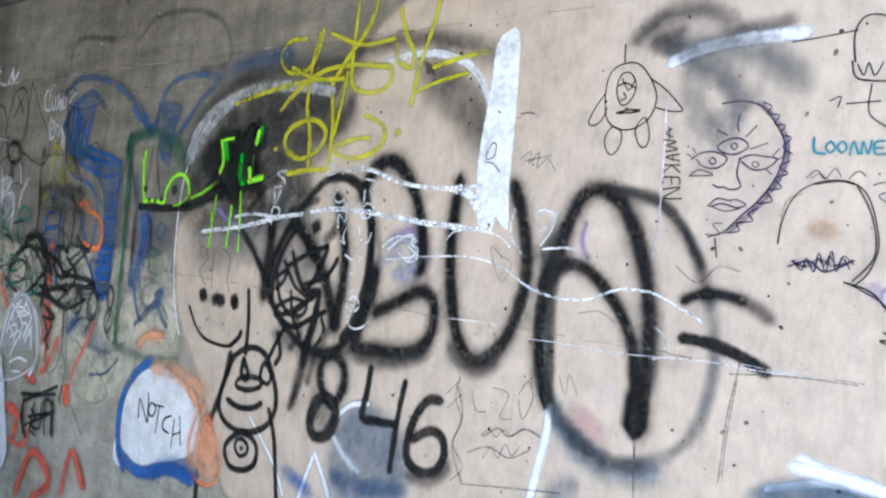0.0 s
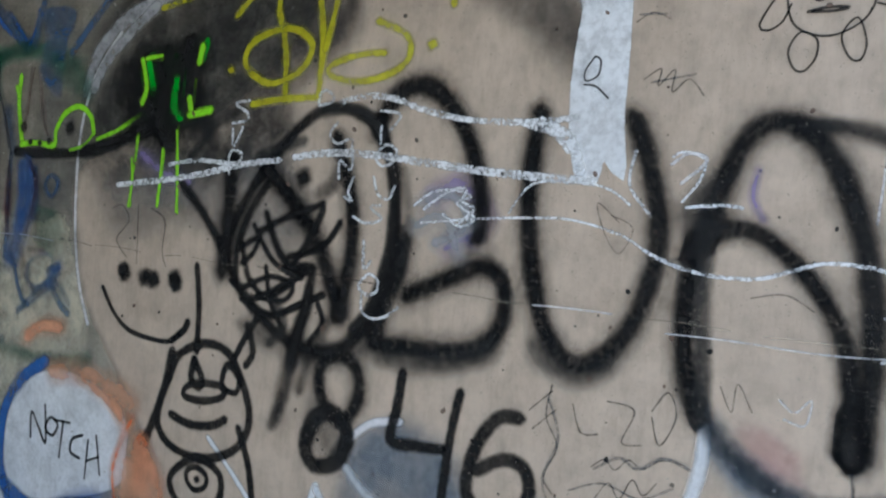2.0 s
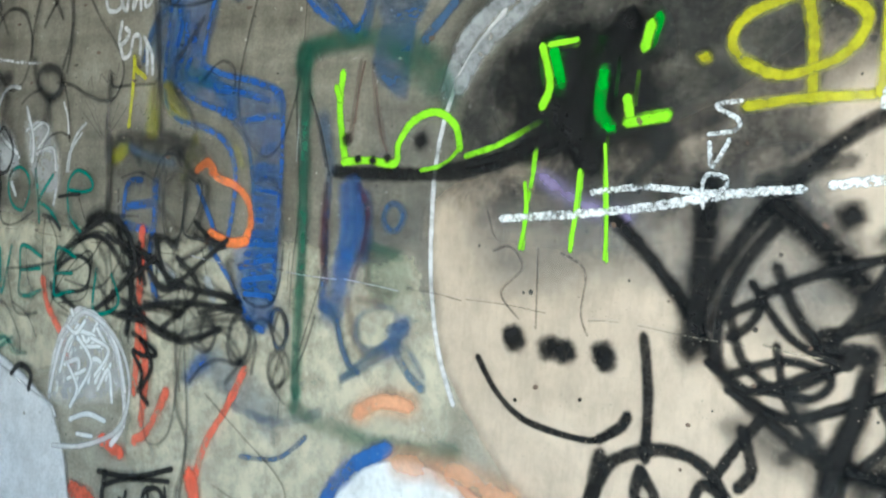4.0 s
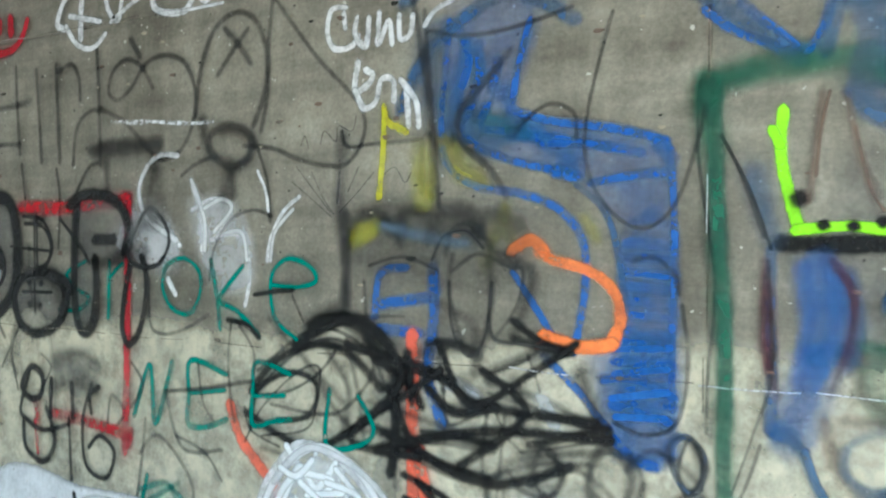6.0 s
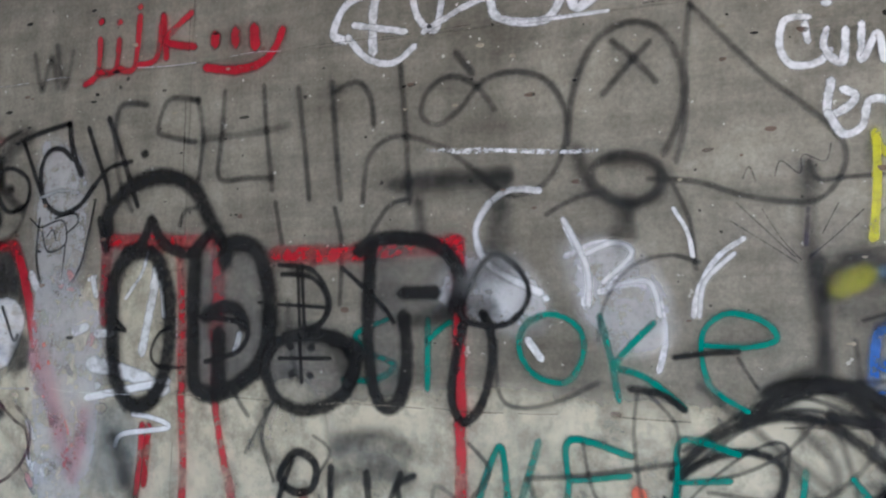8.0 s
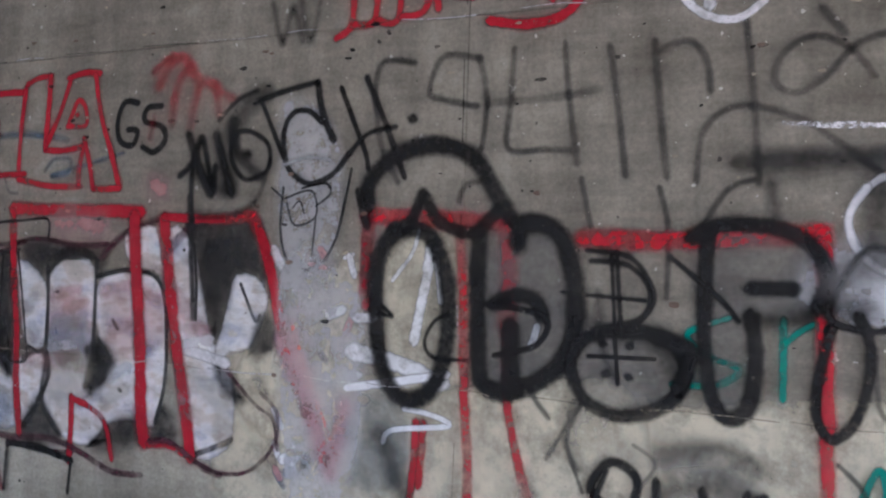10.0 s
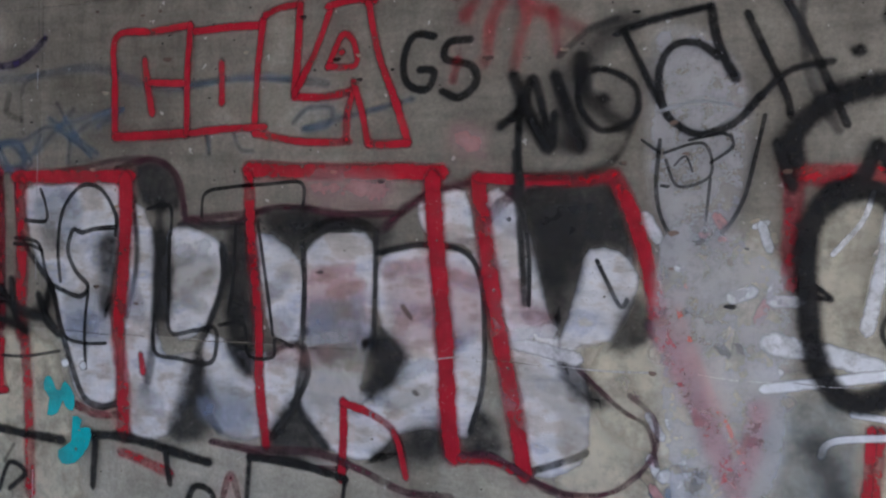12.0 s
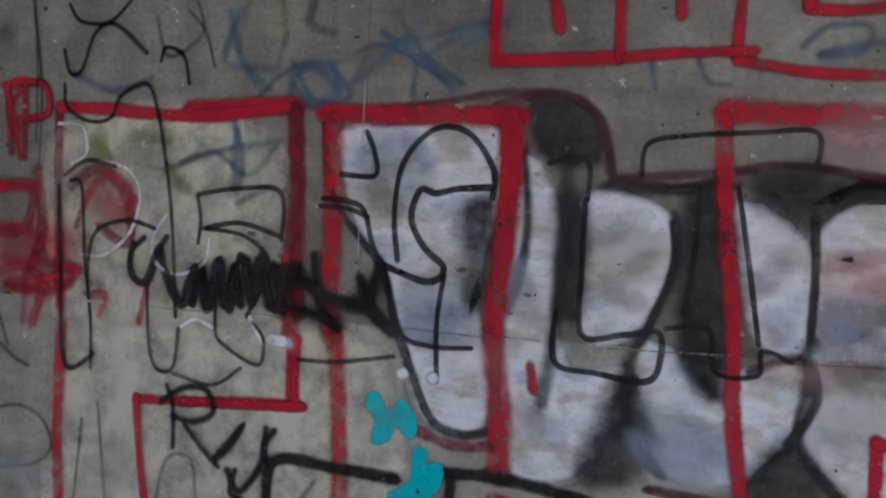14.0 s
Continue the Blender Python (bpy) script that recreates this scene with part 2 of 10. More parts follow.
def smooth(points, closed, step):
    """A soft curve through the turning points of a stroke."""
    n, out = len(points), []
    p = [Vector(q) for q in points]
    if n == 2 and not closed:
        p = [p[0], (p[0] + p[1]) / 2, p[1]]
        n = 3
    for i in range(n if closed else n - 1):
        if closed:
            a, b, c, d = p[i - 1], p[i], p[(i + 1) % n], p[(i + 2) % n]
        else:
            a, b, c, d = p[max(i - 1, 0)], p[i], p[i + 1], p[min(i + 2, n - 1)]
        m = max(2, min(14, int((c - b).length / step)))
        for k in range(m):
            t = k / m
            out.append(0.5 * (2 * b + (c - a) * t + (2 * a - 5 * b + 4 * c - d) * t * t + (3 * b - a - 3 * c + d) * t ** 3))
    if not closed:
        out.append(p[-1])
    return out


def sides(path, closed):
    n, out = len(path), []
    for i in range(n):
        a = path[i - 1] if (i or closed) else path[0]
        b = path[(i + 1) % n] if (i < n - 1 or closed) else path[-1]
        d = (b - a).normalized() if (b - a).length > 1e-9 else Vector((1, 0))
        out.append(Vector((-d.y, d.x)))
    return out


def stroke(thing, kind, colour, width, points, closed=False, name="stroke"):
    """One pass of the can, pen or brush along a curve, as a film on the wall (x, z); rounded ends."""
    LAYER[0] += 0.000011
    if kind == "spray" and width > 0.033 and name == "stroke":
        stroke(thing, "faint", colour, width * 1.75, points, closed, "overspray")
    half = width * (0.78 if kind in ("spray", "haze", "faint", "mist") else 0.70 if kind != "marker" else 0.62)
    path = smooth(points, closed, max(0.006, width * 0.3))
    side = sides(path, closed)
    if closed:
        path.append(path[0]), side.append(side[0])
    rows = [(p, s, 1.0, 0.5) for p, s in zip(path, side)]
    if not closed:
        d0, d1 = (path[0] - path[1]).normalized(), (path[-1] - path[-2]).normalized()
        rows = [(path[0] + d0 * half * f, side[0], g, f) for f, g in ((1.0, 0.25), (0.86, 0.55), (0.5, 0.87))] + rows
        rows += [(path[-1] + d1 * half * f, side[-1], g, f) for f, g in ((0.5, 0.87), (0.86, 0.55), (1.0, 0.25))]
    verts, uvs, faces = [], [], []
    n = len(rows)
    for i, (p, s, g, f) in enumerate(rows):
        y = -LAYER[0] - 0.000008 * i / n
        wob = 1 + 0.16 * noise.noise((p.x * 14, p.y * 14, 3.1 + LAYER[0] * 9000)) + 0.08 * noise.noise((p.x * 60, p.y * 60, 7.7))
        cap = not closed and (i < 3 or i >= n - 3)
        peak = 1.0 - f if cap else 1.0
        for k in (-1.0, -0.5, 0.0, 0.5, 1.0):
            q = p + s * (half * g * k * wob)
            verts.append((q.x, y, q.y))
            uvs.append((i / n, 0.5 * (1 - abs(k)) * peak))
    for i in range(n - 1):
        for k in range(4):
            faces.append((i * 5 + k, i * 5 + k + 1, i * 5 + 6 + k, i * 5 + 5 + k))
    return link_mesh(name, verts, faces, paint(kind, colour), thing, uvs)


def fill(thing, kind, colour, soft, points, name="fill"):
    """A painted area inside a closed curve, fading out over the soft width."""
    LAYER[0] += 0.000011
    path = smooth(points, True, 0.03)
    area = sum(a.x * b.y - b.x * a.y for a, b in zip(path, path[1:] + path[:1]))
    if area < 0:
        path.reverse()
    side = sides(path, True)
    n, y = len(path), -LAYER[0]
    inner = [p + s * soft * 0.5 for p, s in zip(path, side)]
    outer = [p - s * soft * 0.5 for p, s in zip(path, side)]
    verts = [(p.x, y, p.y) for p in inner + outer]
    uvs = [(0, 0.5)] * n + [(0, 0.0)] * n
    from_tess = tessellate(inner)
    faces = from_tess + [(i, n + i, n + (i + 1) % n, (i + 1) % n) for i in range(n)]
    return link_mesh(name, verts, faces, paint(kind, colour), thing, uvs)


def tessellate(loop):
    from mathutils import geometry
    return [tuple(f) for f in geometry.tessellate_polygon([[Vector((p.x, p.y, 0)) for p in loop]])]


g = tag("grey_scrubbed_area", "grey scrubbed haze over bare concrete by the painted patch", "paint patch")
fill(g, "faint", "grey", 0.086, [(-1.588, 1.729), (-1.471, 1.746), (-1.404, 1.688), (-1.401, 1.500), (-1.404, 1.368), (-1.368, 1.261), (-1.337, 1.136), (-1.491, 1.106), (-1.480, 1.302), (-1.565, 1.431)])

# Cream tone of the lower wall, made paler to carry the brighter light there.
g = tag("cream_lit_wash", "thin uneven cream wash, partly standing for light low on the concrete wall", "paint patch")
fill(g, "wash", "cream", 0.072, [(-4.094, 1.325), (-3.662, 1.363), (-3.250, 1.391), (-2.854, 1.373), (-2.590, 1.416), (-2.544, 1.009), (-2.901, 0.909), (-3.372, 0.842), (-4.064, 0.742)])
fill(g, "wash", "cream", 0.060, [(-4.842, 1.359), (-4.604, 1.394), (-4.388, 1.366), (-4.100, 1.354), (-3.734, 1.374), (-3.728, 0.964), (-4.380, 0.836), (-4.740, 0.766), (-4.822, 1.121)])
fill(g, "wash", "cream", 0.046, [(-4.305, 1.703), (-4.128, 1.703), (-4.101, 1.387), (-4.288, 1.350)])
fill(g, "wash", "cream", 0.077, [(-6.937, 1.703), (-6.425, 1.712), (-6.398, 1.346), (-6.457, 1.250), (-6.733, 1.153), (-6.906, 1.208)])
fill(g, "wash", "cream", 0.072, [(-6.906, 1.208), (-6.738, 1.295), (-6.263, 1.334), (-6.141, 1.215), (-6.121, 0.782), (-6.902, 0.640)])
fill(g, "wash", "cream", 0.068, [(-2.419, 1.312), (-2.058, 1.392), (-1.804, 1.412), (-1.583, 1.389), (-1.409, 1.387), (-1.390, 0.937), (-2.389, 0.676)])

g = tag("grey_white_underpaint", "patchy white and grey underpaint on concrete", "paint patch")
fill(g, "wash", "cream", 0.075, [(-4.635, 1.552), (-4.405, 1.631), (-4.365, 1.488), (-4.388, 1.318), (-4.464, 1.188), (-4.629, 1.170), (-4.749, 1.287), (-4.720, 1.393)])
fill(g, "faint", "grey", 0.075, [(-4.608, 1.603), (-4.470, 1.593), (-4.495, 1.457), (-4.577, 1.427)])
fill(g, "faint", "slate", 0.047, [(-4.387, 1.294), (-4.263, 1.293), (-4.260, 1.141), (-4.384, 1.101)])
fill(g, "faint", "offwhite", 0.050, [(-4.614, 2.021), (-4.503, 1.988), (-4.448, 1.850), (-4.471, 1.642), (-4.566, 1.604), (-4.624, 1.704), (-4.627, 1.908)])
stroke(g, "faint", "slate", 0.0202, [(-6.494, 2.007), (-6.275, 2.010), (-6.055, 2.024), (-5.835, 1.962), (-5.578, 1.980), (-5.369, 1.952)])
stroke(g, "haze", "slate", 0.0129, [(-6.465, 1.767), (-6.381, 1.834), (-6.286, 1.844), (-6.194, 1.875), (-6.079, 1.812)])
stroke(g, "haze", "slate", 0.0145, [(-6.171, 1.875), (-6.083, 1.895), (-5.998, 1.914)])
stroke(g, "haze", "slate", 0.0130, [(-6.382, 1.844), (-6.330, 1.768), (-6.259, 1.780), (-6.297, 1.833)])
stroke(g, "haze", "slate", 0.0157, [(-6.522, 1.767), (-6.486, 1.655), (-6.496, 1.587)])
stroke(g, "haze", "slate", 0.0135, [(-6.628, 1.640), (-6.550, 1.665), (-6.472, 1.622), (-6.412, 1.679)])
stroke(g, "faint", "slate", 0.0133, [(-6.510, 1.945), (-6.494, 1.856), (-6.441, 1.789), (-6.396, 1.899)])
stroke(g, "haze", "slate", 0.0148, [(-5.456, 1.864), (-5.418, 1.897), (-5.355, 1.895), (-5.367, 1.855), (-5.430, 1.851), (-5.258, 1.886), (-5.153, 1.909)])
stroke(g, "faint", "soot", 0.0216, [(-6.338, 1.963), (-6.349, 1.920), (-6.300, 1.898)])
stroke(g, "faint", "olive", 0.0473, [(-6.822, 1.694), (-6.820, 1.634)])
stroke(g, "faint", "olive", 0.0115, [(-6.736, 1.637), (-6.654, 1.628), (-6.589, 1.664)])
stroke(g, "haze", "slate", 0.0131, [(-6.118, 1.857), (-6.035, 1.803)])
stroke(g, "faint", "olive", 0.0139, [(-6.502, 1.867), (-6.475, 1.978), (-6.419, 1.989), (-6.399, 1.878)])
stroke(g, "faint", "grey", 0.0135, [(-6.290, 1.861), (-6.292, 1.983), (-6.223, 2.020)])
stroke(g, "haze", "slate", 0.0180, [(-6.393, 1.823), (-6.333, 1.833), (-6.283, 1.779), (-6.330, 1.757), (-6.380, 1.801)])
stroke(g, "haze", "slate", 0.0164, [(-6.523, 1.946), (-6.494, 1.845), (-6.429, 1.790)])
stroke(g, "haze", "slate", 0.0147, [(-6.174, 1.938), (-6.103, 1.843), (-6.056, 1.791)])
stroke(g, "haze", "slate", 0.0147, [(-6.125, 1.843), (-6.040, 1.894), (-5.955, 1.913)])
stroke(g, "haze", "slate", 0.0150, [(-6.126, 1.854), (-6.133, 1.780)])
stroke(g, "haze", "slate", 0.0171, [(-6.654, 1.628), (-6.550, 1.665), (-6.400, 1.691)])
stroke(g, "haze", "slate", 0.0184, [(-6.501, 1.711), (-6.503, 1.598)])
stroke(g, "haze", "slate", 0.0153, [(-6.495, 1.565), (-6.421, 1.601)])
stroke(g, "haze", "slate", 0.0178, [(-6.898, 1.823), (-6.797, 1.788), (-6.702, 1.811)])
stroke(g, "haze", "slate", 0.0176, [(-6.228, 1.854), (-6.260, 1.801), (-6.296, 1.812)])
stroke(g, "haze", "olive", 0.0343, [(-6.836, 1.681), (-6.799, 1.641)])
stroke(g, "haze", "olive", 0.0299, [(-6.654, 1.628), (-6.613, 1.589)])
stroke(g, "haze", "olive", 0.0274, [(-6.738, 1.695), (-6.657, 1.685)])
stroke(g, "haze", "soot", 0.0100, [(-6.693, 1.938), (-6.663, 1.857), (-6.586, 1.902), (-6.601, 1.970)])
stroke(g, "haze", "soot", 0.0094, [(-7.005, 1.980), (-6.977, 1.799), (-6.979, 1.618)])
stroke(g, "haze", "slate", 0.0198, [(-6.367, 1.830), (-6.300, 1.831), (-6.288, 1.779), (-6.379, 1.767)], True)
stroke(g, "haze", "slate", 0.0185, [(-6.197, 1.899), (-6.123, 1.848), (-6.058, 1.805)])
stroke(g, "haze", "slate", 0.0188, [(-6.242, 1.809), (-6.167, 1.873), (-6.117, 1.919)])
stroke(g, "haze", "slate", 0.0162, [(-6.038, 1.869), (-5.956, 1.913)])
stroke(g, "haze", "slate", 0.0141, [(-5.697, 1.837), (-5.690, 1.798)])
stroke(g, "haze", "slate", 0.0138, [(-5.619, 1.845), (-5.601, 1.807), (-5.566, 1.801)])
stroke(g, "haze", "slate", 0.0138, [(-5.774, 1.961), (-5.628, 1.974), (-5.468, 1.965)])
stroke(g, "haze", "slate", 0.0190, [(-6.498, 1.948), (-6.531, 1.846), (-6.431, 1.831)])
stroke(g, "worn", "white", 0.0098, [(-4.488, 1.239), (-4.467, 1.232)])
stroke(g, "worn", "slate", 0.0235, [(-4.625, 1.439), (-4.619, 1.420)])
stroke(g, "worn", "tan", 0.0217, [(-4.553, 1.552), (-4.538, 1.559)])
stroke(g, "worn", "white", 0.0265, [(-4.638, 1.653), (-4.614, 1.611)])
stroke(g, "worn", "slate", 0.0290, [(-4.579, 1.105), (-4.561, 1.114)])
stroke(g, "worn", "tan", 0.0145, [(-4.563, 1.643), (-4.556, 1.632)])
stroke(g, "worn", "pink", 0.0228, [(-4.500, 1.655), (-4.487, 1.636)])
stroke(g, "worn", "cream", 0.0231, [(-4.616, 1.382), (-4.605, 1.390)])
stroke(g, "worn", "tan", 0.0094, [(-4.435, 1.646), (-4.423, 1.649)])
stroke(g, "worn", "slate", 0.0174, [(-4.612, 1.104), (-4.586, 1.072)])
stroke(g, "worn", "grey", 0.0238, [(-4.517, 1.151), (-4.533, 1.113)])
stroke(g, "worn", "white", 0.0108, [(-4.430, 1.636), (-4.406, 1.645)])
stroke(g, "worn", "white", 0.0103, [(-4.586, 1.252), (-4.581, 1.235)])
stroke(g, "worn", "white", 0.0189, [(-4.623, 1.257), (-4.597, 1.216)])
stroke(g, "worn", "pink", 0.0098, [(-4.554, 1.520), (-4.568, 1.496)])
stroke(g, "worn", "white", 0.0192, [(-4.416, 1.639), (-4.402, 1.594)])
stroke(g, "worn", "tan", 0.0266, [(-4.625, 1.137), (-4.615, 1.123)])
stroke(g, "worn", "cream", 0.0227, [(-4.583, 1.395), (-4.604, 1.371)])
stroke(g, "worn", "tan", 0.0182, [(-4.532, 1.491), (-4.558, 1.455)])
stroke(g, "worn", "pink", 0.0203, [(-4.612, 1.114), (-4.596, 1.090)])
stroke(g, "worn", "pink", 0.0154, [(-4.529, 1.620), (-4.486, 1.610)])
stroke(g, "worn", "white", 0.0266, [(-4.471, 1.498), (-4.431, 1.512)])
stroke(g, "worn", "white", 0.0145, [(-4.573, 1.553), (-4.547, 1.555)])
stroke(g, "worn", "pink", 0.0261, [(-4.585, 1.368), (-4.542, 1.379)])
stroke(g, "worn", "white", 0.0182, [(-4.563, 1.175), (-4.537, 1.159)])
stroke(g, "worn", "white", 0.0174, [(-4.616, 1.172), (-4.603, 1.139)])
stroke(g, "worn", "tan", 0.0140, [(-4.488, 1.129), (-4.442, 1.146)])
stroke(g, "worn", "white", 0.0121, [(-4.393, 1.549), (-4.399, 1.512)])
stroke(g, "worn", "slate", 0.0275, [(-4.459, 1.105), (-4.444, 1.114)])
stroke(g, "worn", "tan", 0.0196, [(-4.530, 1.344), (-4.526, 1.312)])
stroke(g, "worn", "white", 0.0257, [(-4.595, 1.136), (-4.547, 1.150)])
stroke(g, "worn", "white", 0.0182, [(-4.472, 1.350), (-4.473, 1.327)])
stroke(g, "worn", "pink", 0.0206, [(-4.403, 1.495), (-4.421, 1.458)])
stroke(g, "worn", "tan", 0.0210, [(-4.566, 1.574), (-4.512, 1.572)])
stroke(g, "worn", "white", 0.0200, [(-4.563, 1.145), (-4.553, 1.103)])
stroke(g, "worn", "tan", 0.0185, [(-4.571, 1.154), (-4.537, 1.160)])
stroke(g, "worn", "cream", 0.0179, [(-4.468, 1.441), (-4.475, 1.395)])
stroke(g, "worn", "grey", 0.0114, [(-4.550, 1.474), (-4.550, 1.445)])
stroke(g, "worn", "grey", 0.0182, [(-4.491, 1.406), (-4.475, 1.387)])
stroke(g, "worn", "white", 0.0114, [(-4.510, 1.518), (-4.519, 1.499)])
stroke(g, "worn", "white", 0.0256, [(-4.393, 1.495), (-4.346, 1.496)])
stroke(g, "worn", "grey", 0.0194, [(-4.669, 1.581), (-4.670, 1.559)])
stroke(g, "worn", "cream", 0.0266, [(-4.536, 1.451), (-4.517, 1.429)])
stroke(g, "worn", "white", 0.0216, [(-4.418, 1.354), (-4.382, 1.360)])
stroke(g, "worn", "tan", 0.0261, [(-4.400, 1.299), (-4.360, 1.303)])
stroke(g, "worn", "grey", 0.0140, [(-4.532, 1.225), (-4.504, 1.216)])

g = tag("beige_paint_patch", "large buffed patch of beige wall paint on concrete", "paint patch")
fill(g, "buff", "beige", 0.059, [(-1.383, 1.544), (-1.377, 1.374), (-1.323, 1.191), (-1.150, 0.992), (-1.001, 0.803), (-0.854, 0.590), (-0.246, 0.570), (1.455, 0.958), (1.445, 1.990), (1.284, 2.416), (0.517, 2.423), (-0.194, 2.302), (-0.457, 2.079), (-0.634, 1.859), (-0.865, 1.707), (-1.193, 1.627)])

g = tag("black_arch_lettering", "old sprayed arch letters, black shading with white highlight", "graffiti")
fill(g, "patch", "soot", 0.121, [(-1.338, 1.565), (-1.334, 1.735), (-1.234, 1.883), (-1.020, 2.005), (-0.786, 2.047), (-0.497, 2.049), (-0.419, 1.967), (-0.473, 1.874), (-0.601, 1.794), (-0.606, 1.663), (-0.818, 1.572), (-1.088, 1.532)])
fill(g, "haze", "grey", 0.103, [(-1.269, 1.531), (-0.847, 1.587), (-0.601, 1.631), (-0.526, 1.441), (-0.637, 1.383), (-0.933, 1.444), (-1.184, 1.389)])
fill(g, "haze", "soot", 0.100, [(-0.141, 2.094), (-0.036, 2.095), (0.107, 2.012), (0.185, 1.897), (0.203, 1.770), (0.087, 1.850), (-0.013, 1.935), (-0.104, 2.006)])
stroke(g, "haze", "soot", 0.0886, [(-1.379, 1.755), (-1.329, 1.911), (-1.163, 2.047), (-0.926, 2.108), (-0.639, 2.109), (-0.435, 2.087)])
stroke(g, "haze", "soot", 0.0695, [(-0.416, 2.141), (-0.262, 2.164), (-0.068, 2.156), (0.092, 2.118), (0.182, 2.071)])
stroke(g, "worn", "pale_grey", 0.0426, [(-1.383, 1.778), (-1.327, 1.900), (-1.191, 1.994), (-0.984, 2.049), (-0.753, 2.053), (-0.537, 2.023)])
stroke(g, "worn", "white", 0.0271, [(-0.304, 2.102), (-0.157, 2.119), (-0.015, 2.102), (0.092, 2.045), (0.158, 1.945), (0.190, 1.833)])
stroke(g, "worn", "offwhite", 0.0126, [(-1.246, 1.942), (-1.334, 1.839), (-1.375, 1.743), (-1.396, 1.631), (-1.396, 1.504), (-1.384, 1.363), (-1.351, 1.225), (-1.301, 1.119)])
stroke(g, "worn", "pale_grey", 0.0349, [(-1.108, 2.009), (-1.209, 1.939), (-1.297, 1.864), (-1.349, 1.784)])
stroke(g, "haze", "violet", 0.0382, [(-1.126, 1.609), (-1.035, 1.561), (-0.935, 1.540)])
stroke(g, "haze", "violet", 0.0585, [(-0.173, 1.543), (-0.099, 1.577), (-0.033, 1.508), (-0.120, 1.443)])

g = tag("dark_arch", "dark sprayed arch with white streak on beige paint", "graffiti")
stroke(g, "haze", "soot", 0.0551, [(0.611, 2.098), (0.669, 2.141), (0.743, 2.154), (0.816, 2.139), (0.877, 2.094)])
stroke(g, "haze", "grey", 0.0535, [(0.692, 2.077), (0.802, 2.015), (0.864, 1.959), (0.897, 1.906)])
stroke(g, "haze", "soot", 0.0398, [(0.708, 2.062), (0.810, 2.067), (0.904, 2.092), (0.993, 2.102)])
stroke(g, "worn", "white", 0.0316, [(0.712, 2.032), (0.783, 2.059), (0.879, 2.072), (0.971, 2.074), (1.033, 2.078)])
stroke(g, "faint", "grey", 0.0673, [(0.774, 2.003), (0.782, 1.936), (0.818, 1.869)])
stroke(g, "haze", "grey", 0.0768, [(0.736, 2.065), (0.842, 2.070), (0.934, 2.040), (1.024, 1.975)])
stroke(g, "haze", "grey", 0.0615, [(0.834, 2.021), (0.880, 1.958), (0.920, 1.932)])
stroke(g, "haze", "soot", 0.0552, [(0.663, 2.083), (0.731, 2.103)])

g = tag("blue_white_streaks", "white and pale blue spray streaks low on the beige wall", "graffiti")
stroke(g, "spray", "white", 0.0277, [(0.463, 1.162), (0.461, 1.085), (0.445, 1.006), (0.429, 0.912)])
stroke(g, "spray", "white", 0.0240, [(1.110, 1.169), (1.171, 1.155), (1.248, 1.147), (1.357, 1.123)])
stroke(g, "spray", "white", 0.0204, [(1.045, 1.090), (1.163, 1.128), (1.276, 1.133)])
stroke(g, "haze", "slate", 0.0404, [(1.057, 1.072), (1.203, 1.116), (1.313, 1.127)])
stroke(g, "haze", "slate", 0.0658, [(0.495, 1.117), (0.573, 1.058), (0.670, 1.042), (0.771, 1.063)])
stroke(g, "faint", "pink", 0.0730, [(0.548, 1.152), (0.608, 1.114)])
stroke(g, "spray", "white", 0.0217, [(-0.430, 0.850), (-0.463, 0.764), (-0.491, 0.678)])
stroke(g, "spray", "white", 0.0229, [(-0.429, 0.843), (-0.381, 0.782), (-0.345, 0.728)])
stroke(g, "spray", "white", 0.0162, [(-0.793, 0.894), (-0.690, 0.813), (-0.617, 0.746), (-0.569, 0.675)])
fill(g, "haze", "slate", 0.073, [(-0.362, 0.926), (-0.228, 1.043), (-0.059, 0.985), (-0.037, 0.816), (-0.311, 0.721)])
stroke(g, "spray", "offwhite", 0.0210, [(-0.347, 0.976), (-0.288, 1.025), (-0.207, 1.046)])
stroke(g, "haze", "white", 0.0270, [(-0.349, 0.913), (-0.287, 0.864), (-0.220, 0.833)])
stroke(g, "haze", "blue", 0.0564, [(-0.569, 0.756), (-0.445, 0.720)])
stroke(g, "haze", "dull_blue", 0.0584, [(-0.321, 0.796), (-0.194, 0.794), (-0.037, 0.816)])
stroke(g, "haze", "violet", 0.0200, [(0.514, 1.635), (0.510, 1.585), (0.531, 1.549)])
stroke(g, "worn", "white", 0.0381, [(1.255, 1.521), (1.288, 1.588), (1.315, 1.665)])
stroke(g, "haze", "slate", 0.0450, [(1.024, 1.075), (1.114, 1.109), (1.212, 1.112)])
stroke(g, "spray", "white", 0.0285, [(1.098, 1.149), (1.187, 1.148), (1.292, 1.138)])
stroke(g, "haze", "slate", 0.0482, [(0.465, 1.178), (0.539, 1.104), (0.636, 1.064)])
stroke(g, "haze", "slate", 0.0578, [(0.554, 0.980), (0.495, 0.939)])

g = tag("black_bubble_letters", "fat black sprayed letters with soft edges on beige paint", "graffiti")
stroke(g, "haze", "soot", 0.0674, [(-0.693, 1.195), (-0.516, 1.159), (-0.321, 1.193)])
stroke(g, "spray", "black", 0.0424, [(-0.049, 1.469), (-0.053, 1.568), (-0.094, 1.680), (-0.164, 1.766), (-0.232, 1.791), (-0.297, 1.758), (-0.335, 1.687)])
